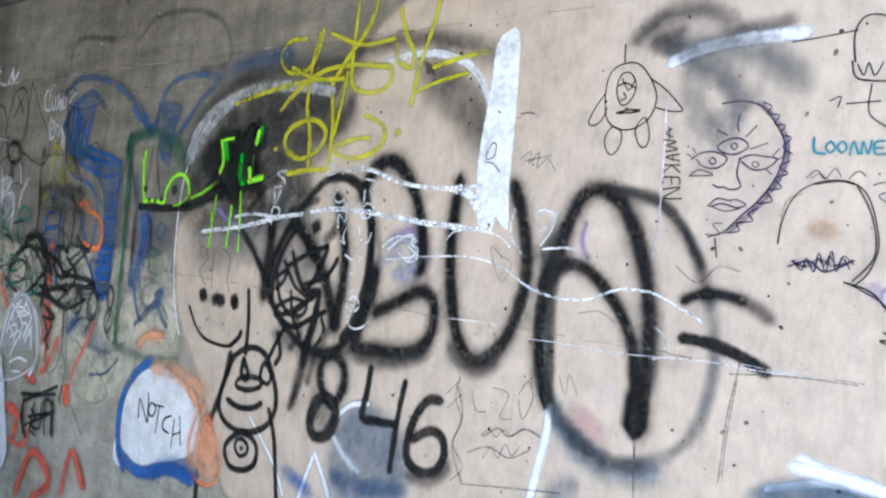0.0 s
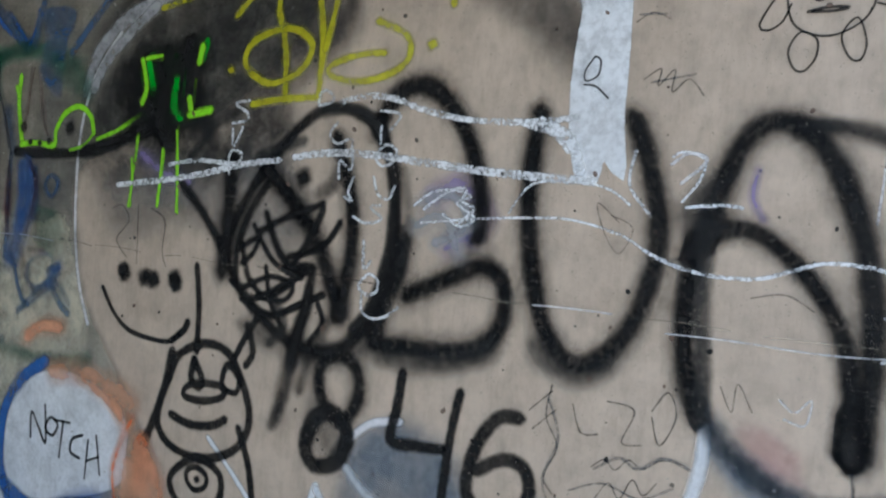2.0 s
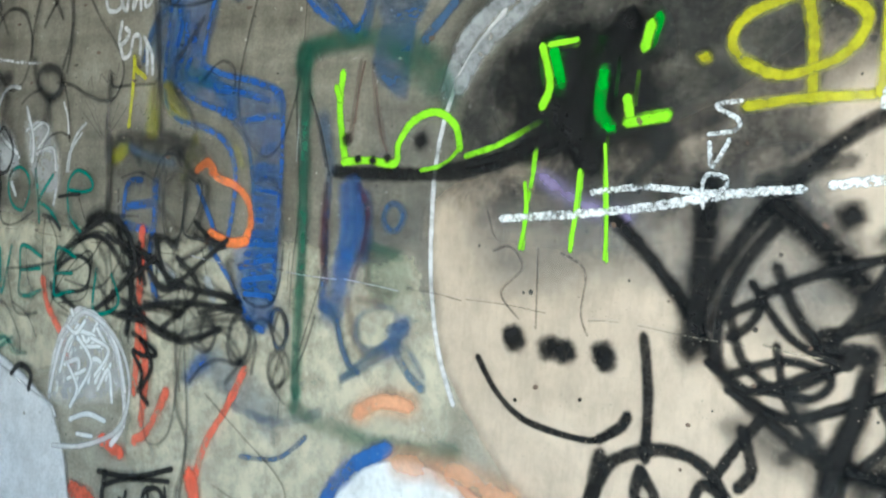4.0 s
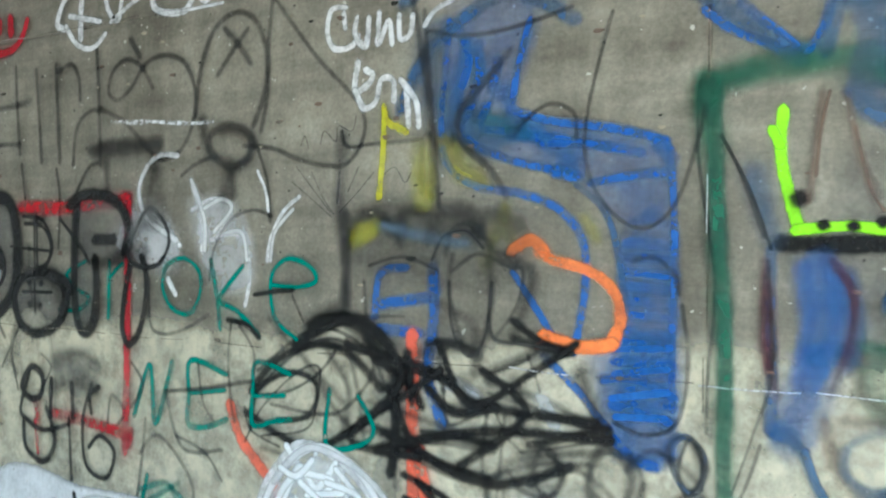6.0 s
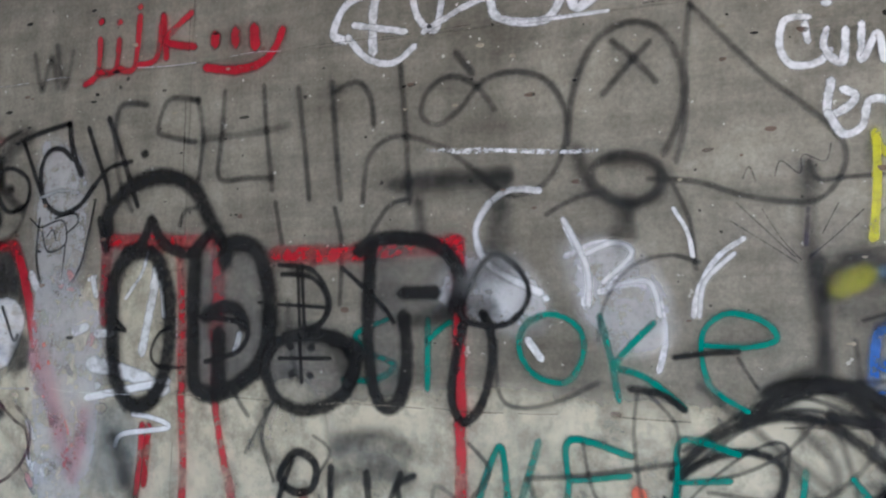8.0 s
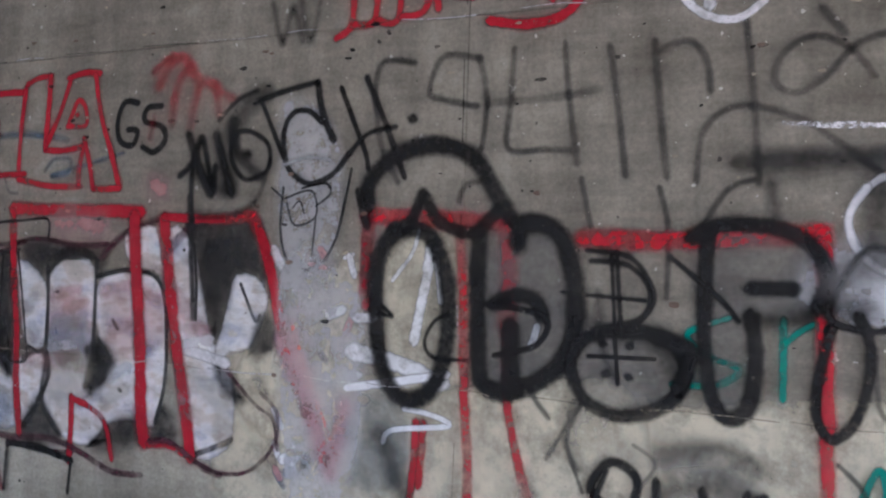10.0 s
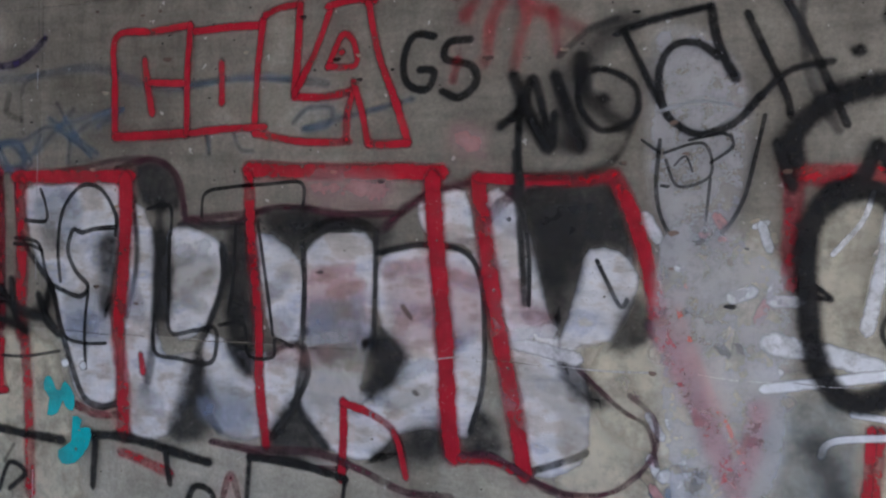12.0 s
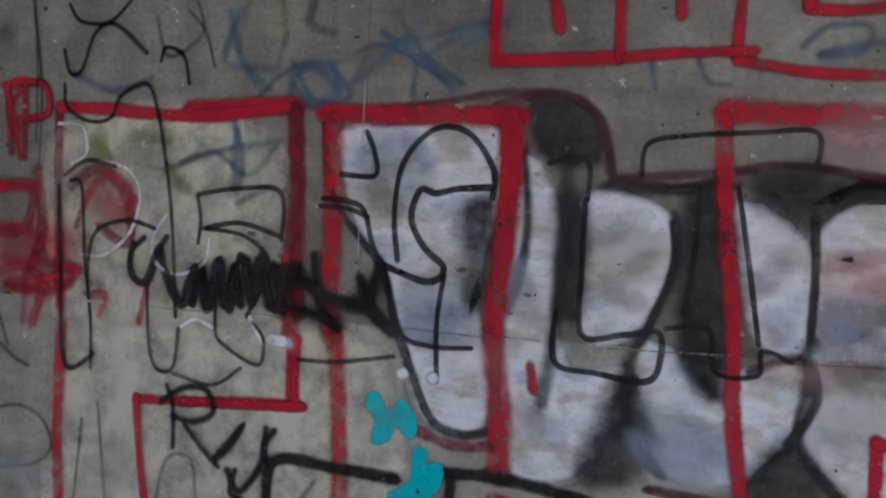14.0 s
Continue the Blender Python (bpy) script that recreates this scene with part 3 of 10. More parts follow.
stroke(g, "spray", "black", 0.0405, [(-0.217, 1.325), (-0.109, 1.377), (-0.029, 1.409), (0.020, 1.377), (0.024, 1.299), (-0.018, 1.239), (-0.107, 1.216), (-0.230, 1.210), (-0.300, 1.210), (-0.284, 1.275), (-0.249, 1.363), (-0.237, 1.448)])
stroke(g, "haze", "soot", 0.0536, [(-0.282, 1.177), (-0.104, 1.192), (0.006, 1.245)])
stroke(g, "spray", "black", 0.0408, [(0.073, 1.735), (0.063, 1.626), (0.068, 1.498), (0.095, 1.372), (0.130, 1.287), (0.188, 1.236), (0.248, 1.259), (0.301, 1.321), (0.335, 1.422), (0.342, 1.518), (0.312, 1.637), (0.273, 1.726)])
stroke(g, "haze", "soot", 0.0620, [(0.107, 1.259), (0.181, 1.212), (0.264, 1.249)])
stroke(g, "spray", "black", 0.0404, [(0.441, 1.187), (0.412, 1.288), (0.405, 1.405), (0.421, 1.489), (0.434, 1.543), (0.458, 1.619), (0.493, 1.696), (0.542, 1.722), (0.598, 1.704), (0.650, 1.640), (0.693, 1.544), (0.719, 1.439), (0.731, 1.311), (0.723, 1.154)])
stroke(g, "spray", "black", 0.0334, [(0.709, 1.162), (0.699, 1.285), (0.674, 1.369), (0.627, 1.440), (0.562, 1.501), (0.499, 1.528), (0.437, 1.516), (0.405, 1.476)])
stroke(g, "mist", "soot", 0.0371, [(0.432, 1.502), (0.435, 1.385), (0.448, 1.270), (0.450, 1.177)])
stroke(g, "haze", "black", 0.0383, [(0.576, 1.715), (0.656, 1.711), (0.724, 1.691), (0.793, 1.625), (0.842, 1.545), (0.869, 1.475)])
stroke(g, "mist", "soot", 0.0236, [(0.587, 1.717), (0.656, 1.716), (0.723, 1.694), (0.793, 1.630), (0.841, 1.555)])
stroke(g, "haze", "grey", 0.0349, [(0.868, 1.485), (0.886, 1.416), (0.897, 1.336), (0.890, 1.253), (0.859, 1.165), (0.793, 1.099), (0.710, 1.065)])
stroke(g, "haze", "soot", 0.0421, [(0.452, 1.189), (0.503, 1.134), (0.569, 1.085), (0.642, 1.061), (0.721, 1.067)])
stroke(g, "haze", "soot", 0.0606, [(0.449, 1.526), (0.395, 1.546), (0.440, 1.607)])
stroke(g, "spray", "black", 0.0342, [(0.705, 1.221), (0.710, 1.155)])
stroke(g, "haze", "black", 0.0362, [(0.808, 1.471), (0.857, 1.491), (0.916, 1.490), (0.974, 1.474), (1.013, 1.451)])
stroke(g, "spray", "black", 0.0203, [(0.807, 1.469), (0.852, 1.490), (0.906, 1.491), (0.950, 1.483)])
stroke(g, "tight", "black", 0.0311, [(0.815, 1.384), (0.888, 1.379), (0.956, 1.362), (1.016, 1.337)])

g = tag("black_number_tag", "black sprayed number 846 on the beige wall", "graffiti")
stroke(g, "spray", "black", 0.0342, [(-0.395, 1.168), (-0.338, 1.141), (-0.329, 1.071), (-0.376, 1.013), (-0.431, 1.054), (-0.446, 1.125)], True)
stroke(g, "tight", "black", 0.0458, [(-0.402, 1.030), (-0.350, 0.989), (-0.380, 0.918), (-0.441, 0.899), (-0.471, 0.937), (-0.451, 1.004)], True)
stroke(g, "haze", "soot", 0.0860, [(-0.457, 1.020), (-0.387, 0.946)])
stroke(g, "tight", "black", 0.0271, [(-0.211, 1.153), (-0.218, 1.076), (-0.229, 1.001), (-0.160, 1.001), (-0.091, 1.006)])
stroke(g, "tight", "black", 0.0238, [(-0.059, 1.136), (-0.072, 1.060), (-0.081, 0.964), (-0.087, 0.869)])
stroke(g, "tight", "black", 0.0320, [(0.086, 1.108), (0.039, 1.100), (-0.003, 1.046), (-0.025, 0.976), (-0.022, 0.923), (0.023, 0.894), (0.093, 0.909), (0.121, 0.961), (0.105, 1.008), (0.057, 1.016), (-0.004, 0.980)])
stroke(g, "haze", "soot", 0.0508, [(0.000, 0.875), (0.080, 0.881), (0.137, 0.932)])

g = tag("black_scribble_ball", "round ball of crossing black spray lines", "graffiti")
stroke(g, "spray", "black", 0.0321, [(-0.464, 1.741), (-0.353, 1.710), (-0.282, 1.603), (-0.263, 1.477), (-0.271, 1.349), (-0.324, 1.240), (-0.413, 1.172), (-0.535, 1.173), (-0.655, 1.230), (-0.747, 1.312), (-0.776, 1.395), (-0.720, 1.513), (-0.637, 1.622), (-0.547, 1.707)], True)
stroke(g, "spray", "black", 0.0293, [(-0.968, 1.543), (-0.898, 1.488), (-0.829, 1.420), (-0.794, 1.379)])
stroke(g, "mist", "soot", 0.0359, [(-0.692, 1.613), (-0.621, 1.644), (-0.550, 1.659)])
stroke(g, "haze", "black", 0.0461, [(-0.500, 1.270), (-0.533, 1.157), (-0.558, 1.057), (-0.569, 0.986)])
stroke(g, "haze", "black", 0.0374, [(-0.436, 1.238), (-0.486, 1.137), (-0.505, 1.066)])
stroke(g, "mist", "soot", 0.0349, [(-0.932, 1.604), (-0.858, 1.687), (-0.764, 1.739)])
stroke(g, "haze", "soot", 0.0587, [(-0.945, 1.722), (-0.854, 1.651), (-0.865, 1.563)])
stroke(g, "haze", "pale_grey", 0.0368, [(-0.210, 1.531), (-0.125, 1.555), (-0.076, 1.492), (-0.157, 1.448)])
stroke(g, "spray", "black", 0.0439, [(-0.783, 1.605), (-0.781, 1.456), (-0.790, 1.318)])
stroke(g, "spray", "black", 0.0437, [(-0.660, 1.585), (-0.553, 1.497), (-0.479, 1.411), (-0.433, 1.326), (-0.402, 1.264)])
stroke(g, "spray", "black", 0.0394, [(-0.450, 1.670), (-0.394, 1.529), (-0.383, 1.399), (-0.402, 1.264)])
stroke(g, "spray", "black", 0.0323, [(-0.332, 1.714), (-0.281, 1.589), (-0.274, 1.432), (-0.309, 1.299), (-0.362, 1.226)])
stroke(g, "spray", "black", 0.0257, [(-0.657, 1.549), (-0.710, 1.474), (-0.740, 1.385), (-0.741, 1.299)])
stroke(g, "spray", "black", 0.0200, [(-0.676, 1.428), (-0.593, 1.470), (-0.513, 1.499), (-0.475, 1.513)])
stroke(g, "spray", "black", 0.0227, [(-0.651, 1.478), (-0.616, 1.409), (-0.569, 1.355), (-0.526, 1.337)])
stroke(g, "spray", "black", 0.0188, [(-0.571, 1.379), (-0.504, 1.397), (-0.454, 1.425), (-0.420, 1.473)])
stroke(g, "spray", "black", 0.0223, [(-0.474, 1.502), (-0.507, 1.431), (-0.568, 1.344)])
stroke(g, "spray", "black", 0.0288, [(-0.569, 1.355), (-0.494, 1.358)])
stroke(g, "spray", "black", 0.0523, [(-0.546, 1.572), (-0.542, 1.571)], name="dot")
stroke(g, "mist", "soot", 0.0418, [(-0.490, 1.535), (-0.453, 1.559), (-0.442, 1.582)])
stroke(g, "spray", "black", 0.0205, [(-0.726, 1.399), (-0.696, 1.316), (-0.633, 1.276), (-0.565, 1.309), (-0.515, 1.362)])
stroke(g, "spray", "black", 0.0183, [(-0.733, 1.386), (-0.675, 1.416), (-0.687, 1.378), (-0.722, 1.350)])
stroke(g, "spray", "black", 0.0177, [(-0.709, 1.290), (-0.623, 1.325), (-0.551, 1.311), (-0.576, 1.272), (-0.663, 1.272)])
stroke(g, "spray", "black", 0.0315, [(-0.494, 1.353), (-0.500, 1.272), (-0.528, 1.198), (-0.536, 1.126)])
stroke(g, "spray", "black", 0.0188, [(-0.675, 1.246), (-0.601, 1.233), (-0.520, 1.269), (-0.457, 1.301)])
stroke(g, "spray", "black", 0.0174, [(-0.640, 1.347), (-0.618, 1.266), (-0.570, 1.202)])
stroke(g, "spray", "black", 0.0167, [(-0.468, 1.276), (-0.451, 1.233), (-0.486, 1.182)])
stroke(g, "mist", "soot", 0.0289, [(-0.493, 1.726), (-0.405, 1.736), (-0.343, 1.704), (-0.314, 1.640)])
stroke(g, "haze", "soot", 0.0331, [(-0.267, 1.621), (-0.229, 1.498), (-0.246, 1.372)])
stroke(g, "haze", "pale_grey", 0.0464, [(-0.211, 1.479), (-0.140, 1.505), (-0.093, 1.430)])
stroke(g, "spray", "black", 0.0160, [(-0.756, 1.301), (-0.676, 1.266), (-0.575, 1.314), (-0.503, 1.350)])
stroke(g, "spray", "black", 0.0142, [(-0.717, 1.260), (-0.619, 1.228), (-0.533, 1.264), (-0.452, 1.298)])
stroke(g, "spray", "black", 0.0156, [(-0.691, 1.448), (-0.618, 1.364), (-0.526, 1.331)])
stroke(g, "spray", "black", 0.0249, [(-0.500, 1.313), (-0.512, 1.235), (-0.535, 1.142)])
stroke(g, "mist", "soot", 0.0260, [(-0.610, 1.275), (-0.566, 1.214), (-0.613, 1.161)])
stroke(g, "haze", "soot", 0.0309, [(-0.536, 1.153), (-0.541, 1.063), (-0.584, 0.963)])

g = tag("black_figure_drawing", "cartoon bell-shaped figure outlined in black spray", "graffiti")
stroke(g, "tight", "black", 0.0222, [(-0.879, 1.327), (-0.861, 1.226), (-0.856, 1.106)])
stroke(g, "tight", "black", 0.0198, [(-0.655, 1.220), (-0.698, 1.153), (-0.726, 1.099)])
stroke(g, "tight", "black", 0.0230, [(-0.684, 1.196), (-0.662, 1.133), (-0.682, 1.097)])
stroke(g, "tight", "black", 0.0253, [(-0.950, 1.023), (-0.919, 1.088), (-0.830, 1.130), (-0.749, 1.121), (-0.694, 1.062), (-0.658, 0.985), (-0.664, 0.926), (-0.712, 0.872), (-0.811, 0.836), (-0.922, 0.844), (-0.980, 0.891), (-0.975, 0.966), (-0.950, 1.023)])
stroke(g, "tight", "black", 0.0238, [(-0.863, 1.084), (-0.830, 1.041), (-0.839, 1.014), (-0.869, 1.035), (-0.863, 1.084)])
stroke(g, "tight", "black", 0.0199, [(-0.744, 1.088), (-0.702, 1.061), (-0.709, 1.023), (-0.757, 1.035)], True)
stroke(g, "tight", "black", 0.0219, [(-0.841, 1.026), (-0.762, 1.031), (-0.753, 1.006), (-0.821, 0.983), (-0.888, 0.984), (-0.887, 1.007)], True)
stroke(g, "tight", "black", 0.0236, [(-0.935, 0.929), (-0.864, 0.915), (-0.785, 0.926), (-0.737, 0.951)])
stroke(g, "tight", "black", 0.0297, [(-0.956, 1.022), (-0.995, 0.910), (-1.037, 0.814), (-1.060, 0.720), (-1.072, 0.628), (-1.067, 0.521)])
stroke(g, "tight", "black", 0.0226, [(-0.691, 0.938), (-0.648, 0.854), (-0.624, 0.761), (-0.596, 0.636)])
stroke(g, "tight", "black", 0.0312, [(-0.947, 1.093), (-0.956, 1.022)])
stroke(g, "tight", "black", 0.0234, [(-0.832, 0.832), (-0.744, 0.810), (-0.739, 0.744), (-0.804, 0.705), (-0.886, 0.707), (-0.918, 0.767)], True)
stroke(g, "tight", "black", 0.0168, [(-0.829, 0.810), (-0.789, 0.796), (-0.790, 0.767), (-0.825, 0.751), (-0.854, 0.766), (-0.859, 0.792)], True)
stroke(g, "tight", "black", 0.0201, [(-0.823, 0.779), (-0.819, 0.778)], name="dot")

g = tag("smiling_dots_face", "small smiling face of black spray dots on beige", "graffiti")
stroke(g, "tight", "black", 0.0534, [(-1.159, 1.279), (-1.155, 1.278)], name="dot")
stroke(g, "tight", "black", 0.0534, [(-1.079, 1.276), (-1.075, 1.275)], name="dot")
stroke(g, "tight", "black", 0.0534, [(-1.043, 1.274), (-1.039, 1.273)], name="dot")
stroke(g, "tight", "black", 0.0534, [(-0.960, 1.285), (-0.956, 1.284)], name="dot")
stroke(g, "tight", "black", 0.0463, [(-1.167, 1.289), (-1.163, 1.288)], name="dot")
stroke(g, "tight", "black", 0.0463, [(-0.955, 1.269), (-0.951, 1.268)], name="dot")
stroke(g, "tight", "black", 0.0143, [(-1.245, 1.231), (-1.194, 1.169), (-1.130, 1.128), (-1.051, 1.115), (-0.965, 1.117), (-0.919, 1.146)])
stroke(g, "tight", "black", 0.0207, [(-0.952, 1.122), (-0.910, 1.154), (-0.897, 1.178)])

g = tag("neon_green_black_tag", "neon green tag with black shading and green drips", "graffiti")
stroke(g, "haze", "dark_green", 0.0590, [(-1.828, 1.882), (-1.711, 1.907), (-1.571, 1.907), (-1.437, 1.857), (-1.368, 1.771)])
stroke(g, "haze", "dark_green", 0.0409, [(-1.829, 1.890), (-1.808, 1.655), (-1.792, 1.421), (-1.783, 1.169), (-1.777, 1.011)])
stroke(g, "tight", "black", 0.0307, [(-1.696, 1.596), (-1.567, 1.596), (-1.373, 1.603), (-1.257, 1.627), (-1.149, 1.668), (-1.116, 1.694)])
stroke(g, "tight", "lime", 0.0213, [(-1.694, 1.826), (-1.697, 1.748), (-1.681, 1.672), (-1.667, 1.623)])
stroke(g, "tight", "lime", 0.0183, [(-1.713, 1.793), (-1.698, 1.763)])
stroke(g, "tight", "lime", 0.0187, [(-1.674, 1.619), (-1.592, 1.625), (-1.513, 1.622), (-1.506, 1.665), (-1.467, 1.716), (-1.405, 1.735), (-1.352, 1.708), (-1.334, 1.660)])
stroke(g, "worn", "lime", 0.0113, [(-1.334, 1.660), (-1.375, 1.624), (-1.436, 1.609)])
stroke(g, "worn", "lime", 0.0134, [(-1.317, 1.643), (-1.241, 1.667), (-1.170, 1.701), (-1.136, 1.720)])
stroke(g, "tight", "black", 0.0333, [(-1.668, 1.672), (-1.664, 1.671)], name="dot")
stroke(g, "tight", "black", 0.0208, [(-1.629, 1.627), (-1.625, 1.626)], name="dot")
stroke(g, "tight", "black", 0.0208, [(-1.583, 1.625), (-1.579, 1.624)], name="dot")
stroke(g, "tight", "black", 0.0208, [(-1.538, 1.632), (-1.534, 1.631)], name="dot")
stroke(g, "spray", "black", 0.0429, [(-1.444, 1.673), (-1.440, 1.672)], name="dot")
fill(g, "tight", "green", 0.026, [(-1.149, 1.870), (-1.063, 1.879), (-0.979, 1.868), (-0.987, 1.775), (-0.997, 1.700), (-1.037, 1.681), (-1.115, 1.688), (-1.142, 1.792)])
stroke(g, "tight", "black", 0.0425, [(-0.959, 1.910), (-0.975, 1.824), (-1.001, 1.738), (-1.018, 1.650)])
stroke(g, "tight", "black", 0.0587, [(-1.054, 1.878), (-1.062, 1.777), (-1.045, 1.675)])
stroke(g, "tight", "black", 0.0522, [(-1.093, 1.739), (-1.106, 1.681), (-1.166, 1.661)])
stroke(g, "tight", "green", 0.0151, [(-1.007, 1.813), (-1.005, 1.700)])
stroke(g, "tight", "green", 0.0112, [(-0.977, 1.837), (-0.978, 1.762)])
stroke(g, "tight", "black", 0.0204, [(-1.037, 1.675), (-1.038, 1.631)])
stroke(g, "tight", "lime", 0.0207, [(-1.139, 1.863), (-1.070, 1.869)])
stroke(g, "tight", "lime", 0.0196, [(-1.126, 1.817), (-1.128, 1.740)])
stroke(g, "tight", "green", 0.0268, [(-0.904, 1.906), (-0.915, 1.858)])
stroke(g, "tight", "lime", 0.0269, [(-0.950, 1.719), (-0.874, 1.730)])
stroke(g, "tight", "lime", 0.0098, [(-0.935, 1.810), (-0.937, 1.749)])
stroke(g, "worn", "lime", 0.0119, [(-1.144, 1.668), (-1.147, 1.609), (-1.156, 1.543), (-1.157, 1.463)])
stroke(g, "worn", "lime", 0.0115, [(-1.037, 1.624), (-1.039, 1.560), (-1.049, 1.490)])
stroke(g, "worn", "lime", 0.0088, [(-0.988, 1.688), (-0.985, 1.600), (-0.976, 1.525), (-0.968, 1.457)])
fill(g, "shade", "black", 0.073, [(-1.219, 1.847), (-0.936, 1.914), (-0.905, 1.737), (-0.992, 1.638), (-1.188, 1.701)])
stroke(g, "tight", "black", 0.0534, [(-1.138, 1.753), (-1.082, 1.713), (-1.017, 1.637)])
stroke(g, "tight", "black", 0.0526, [(-0.966, 1.904), (-1.008, 1.826), (-1.052, 1.751), (-1.064, 1.694)])
stroke(g, "spray", "black", 0.0233, [(-1.115, 1.685), (-1.220, 1.645), (-1.374, 1.615)])
stroke(g, "tight", "lime", 0.0185, [(-1.148, 1.864), (-1.124, 1.791), (-1.138, 1.746)])
stroke(g, "tight", "green", 0.0259, [(-1.007, 1.813), (-1.009, 1.738), (-0.982, 1.707)])
stroke(g, "tight", "lime", 0.0195, [(-0.954, 1.762), (-0.943, 1.719)])
stroke(g, "tight", "lime", 0.0205, [(-0.950, 1.715), (-0.874, 1.729)])
stroke(g, "tight", "lime", 0.0092, [(-1.164, 1.595), (-1.155, 1.529), (-1.164, 1.463)])
stroke(g, "tight", "lime", 0.0102, [(-1.041, 1.624), (-1.043, 1.548), (-1.048, 1.470)])
stroke(g, "tight", "lime", 0.0071, [(-0.992, 1.675), (-0.977, 1.563), (-0.973, 1.460)])
stroke(g, "tight", "lime", 0.0222, [(-0.918, 1.895), (-0.927, 1.853)])
stroke(g, "tight", "green", 0.0242, [(-1.121, 1.856), (-1.098, 1.791)])
stroke(g, "tight", "lime", 0.0133, [(-1.131, 1.867), (-1.071, 1.874)])

g = tag("yellow_tag", "yellow sprayed tag of looping letters with dots", "graffiti")
stroke(g, "thin", "yellow", 0.0247, [(-0.662, 1.975), (-0.630, 1.878), (-0.622, 1.759)])
stroke(g, "thin", "yellow", 0.0226, [(-0.624, 1.930), (-0.736, 1.903), (-0.760, 1.844), (-0.677, 1.797), (-0.577, 1.829), (-0.549, 1.892)], True)
stroke(g, "thin", "yellow", 0.0223, [(-0.730, 1.746), (-0.625, 1.759), (-0.528, 1.763)])
stroke(g, "thin", "yellow", 0.0241, [(-0.534, 2.008), (-0.515, 1.895), (-0.516, 1.764)])
stroke(g, "thin", "yellow", 0.0212, [(-0.357, 1.937), (-0.272, 1.899), (-0.273, 1.840), (-0.375, 1.801), (-0.473, 1.810), (-0.488, 1.835), (-0.412, 1.860), (-0.332, 1.864)])
stroke(g, "thin", "yellow", 0.0219, [(-0.467, 2.079), (-0.485, 1.969), (-0.506, 1.876)])
stroke(g, "thin", "yellow", 0.0301, [(-0.206, 1.880), (-0.202, 1.879)], name="dot")
stroke(g, "thin", "yellow", 0.0264, [(-0.812, 1.831), (-0.808, 1.830)], name="dot")
stroke(g, "thin", "yellow", 0.0208, [(-0.702, 2.211), (-0.796, 2.209), (-0.834, 2.152), (-0.777, 2.098), (-0.684, 2.102), (-0.632, 2.157), (-0.615, 2.233)])
stroke(g, "thin", "yellow", 0.0204, [(-0.629, 2.224), (-0.655, 2.110), (-0.662, 1.975)])
stroke(g, "thin", "yellow", 0.0223, [(-0.802, 1.970), (-0.718, 2.036), (-0.578, 2.096), (-0.410, 2.103), (-0.276, 2.089)])
stroke(g, "thin", "yellow", 0.0214, [(-0.445, 2.319), (-0.449, 2.208), (-0.450, 2.097), (-0.431, 2.031), (-0.341, 2.009), (-0.267, 2.032), (-0.263, 2.085), (-0.355, 2.094)])
stroke(g, "thin", "yellow", 0.0239, [(-0.357, 2.309), (-0.388, 2.221), (-0.470, 2.135), (-0.540, 2.046)])
stroke(g, "thin", "yellow", 0.0207, [(-0.248, 2.269), (-0.211, 2.186), (-0.169, 2.122), (-0.175, 2.079), (-0.233, 2.100), (-0.248, 2.154)])
stroke(g, "thin", "yellow", 0.0221, [(-0.077, 2.293), (-0.106, 2.177), (-0.139, 2.076), (-0.158, 1.965)])
stroke(g, "thin", "yellow", 0.0158, [(-0.151, 2.000), (-0.050, 2.029), (0.059, 2.047)])
stroke(g, "worn", "yellow", 0.0174, [(-0.079, 2.073), (0.031, 2.095), (0.126, 2.104)])
stroke(g, "worn", "yellow", 0.0189, [(-1.081, 2.001), (-0.913, 2.035), (-0.753, 2.057), (-0.603, 2.069)])
stroke(g, "thin", "yellow", 0.0203, [(-0.764, 2.117), (-0.633, 2.070), (-0.486, 2.062)])
stroke(g, "thin", "yellow", 0.0174, [(-0.569, 2.219), (-0.420, 2.169), (-0.264, 2.173)])

g = tag("white_brushed_arrow", "thick white brush stroke with two long crayon lines", "graffiti")
fill(g, "brush", "white", 0.016, [(0.199, 2.152), (0.232, 2.146), (0.243, 2.005), (0.248, 1.849), (0.249, 1.724), (0.261, 1.608), (0.220, 1.645), (0.202, 1.594), (0.162, 1.619), (0.141, 1.738), (0.142, 1.850), (0.158, 2.009), (0.163, 2.120)])
stroke(g, "crayon", "white", 0.0134, [(-0.445, 1.753), (-0.369, 1.767), (-0.294, 1.761), (-0.219, 1.738), (-0.117, 1.719), (-0.022, 1.713), (0.069, 1.715), (0.154, 1.725)])
stroke(g, "crayon", "white", 0.0156, [(-1.212, 1.520), (-1.060, 1.538), (-0.896, 1.563), (-0.744, 1.595), (-0.622, 1.610)])
stroke(g, "chalk", "white", 0.0122, [(-1.010, 1.584), (-0.902, 1.599), (-0.769, 1.594)])
stroke(g, "crayon", "white", 0.0165, [(-0.575, 1.619), (-0.484, 1.632), (-0.395, 1.634), (-0.308, 1.631), (-0.183, 1.620), (-0.065, 1.610), (0.047, 1.604), (0.195, 1.600)])
stroke(g, "crayon", "white", 0.0168, [(0.042, 1.712), (0.107, 1.692), (0.145, 1.659)])
stroke(g, "crayon", "white", 0.0222, [(0.077, 1.715), (0.143, 1.680), (0.171, 1.619)])
stroke(g, "chalk", "white", 0.0055, [(-0.196, 1.489), (-0.070, 1.506), (0.058, 1.518), (0.162, 1.521), (0.265, 1.500), (0.333, 1.466), (0.381, 1.450)])
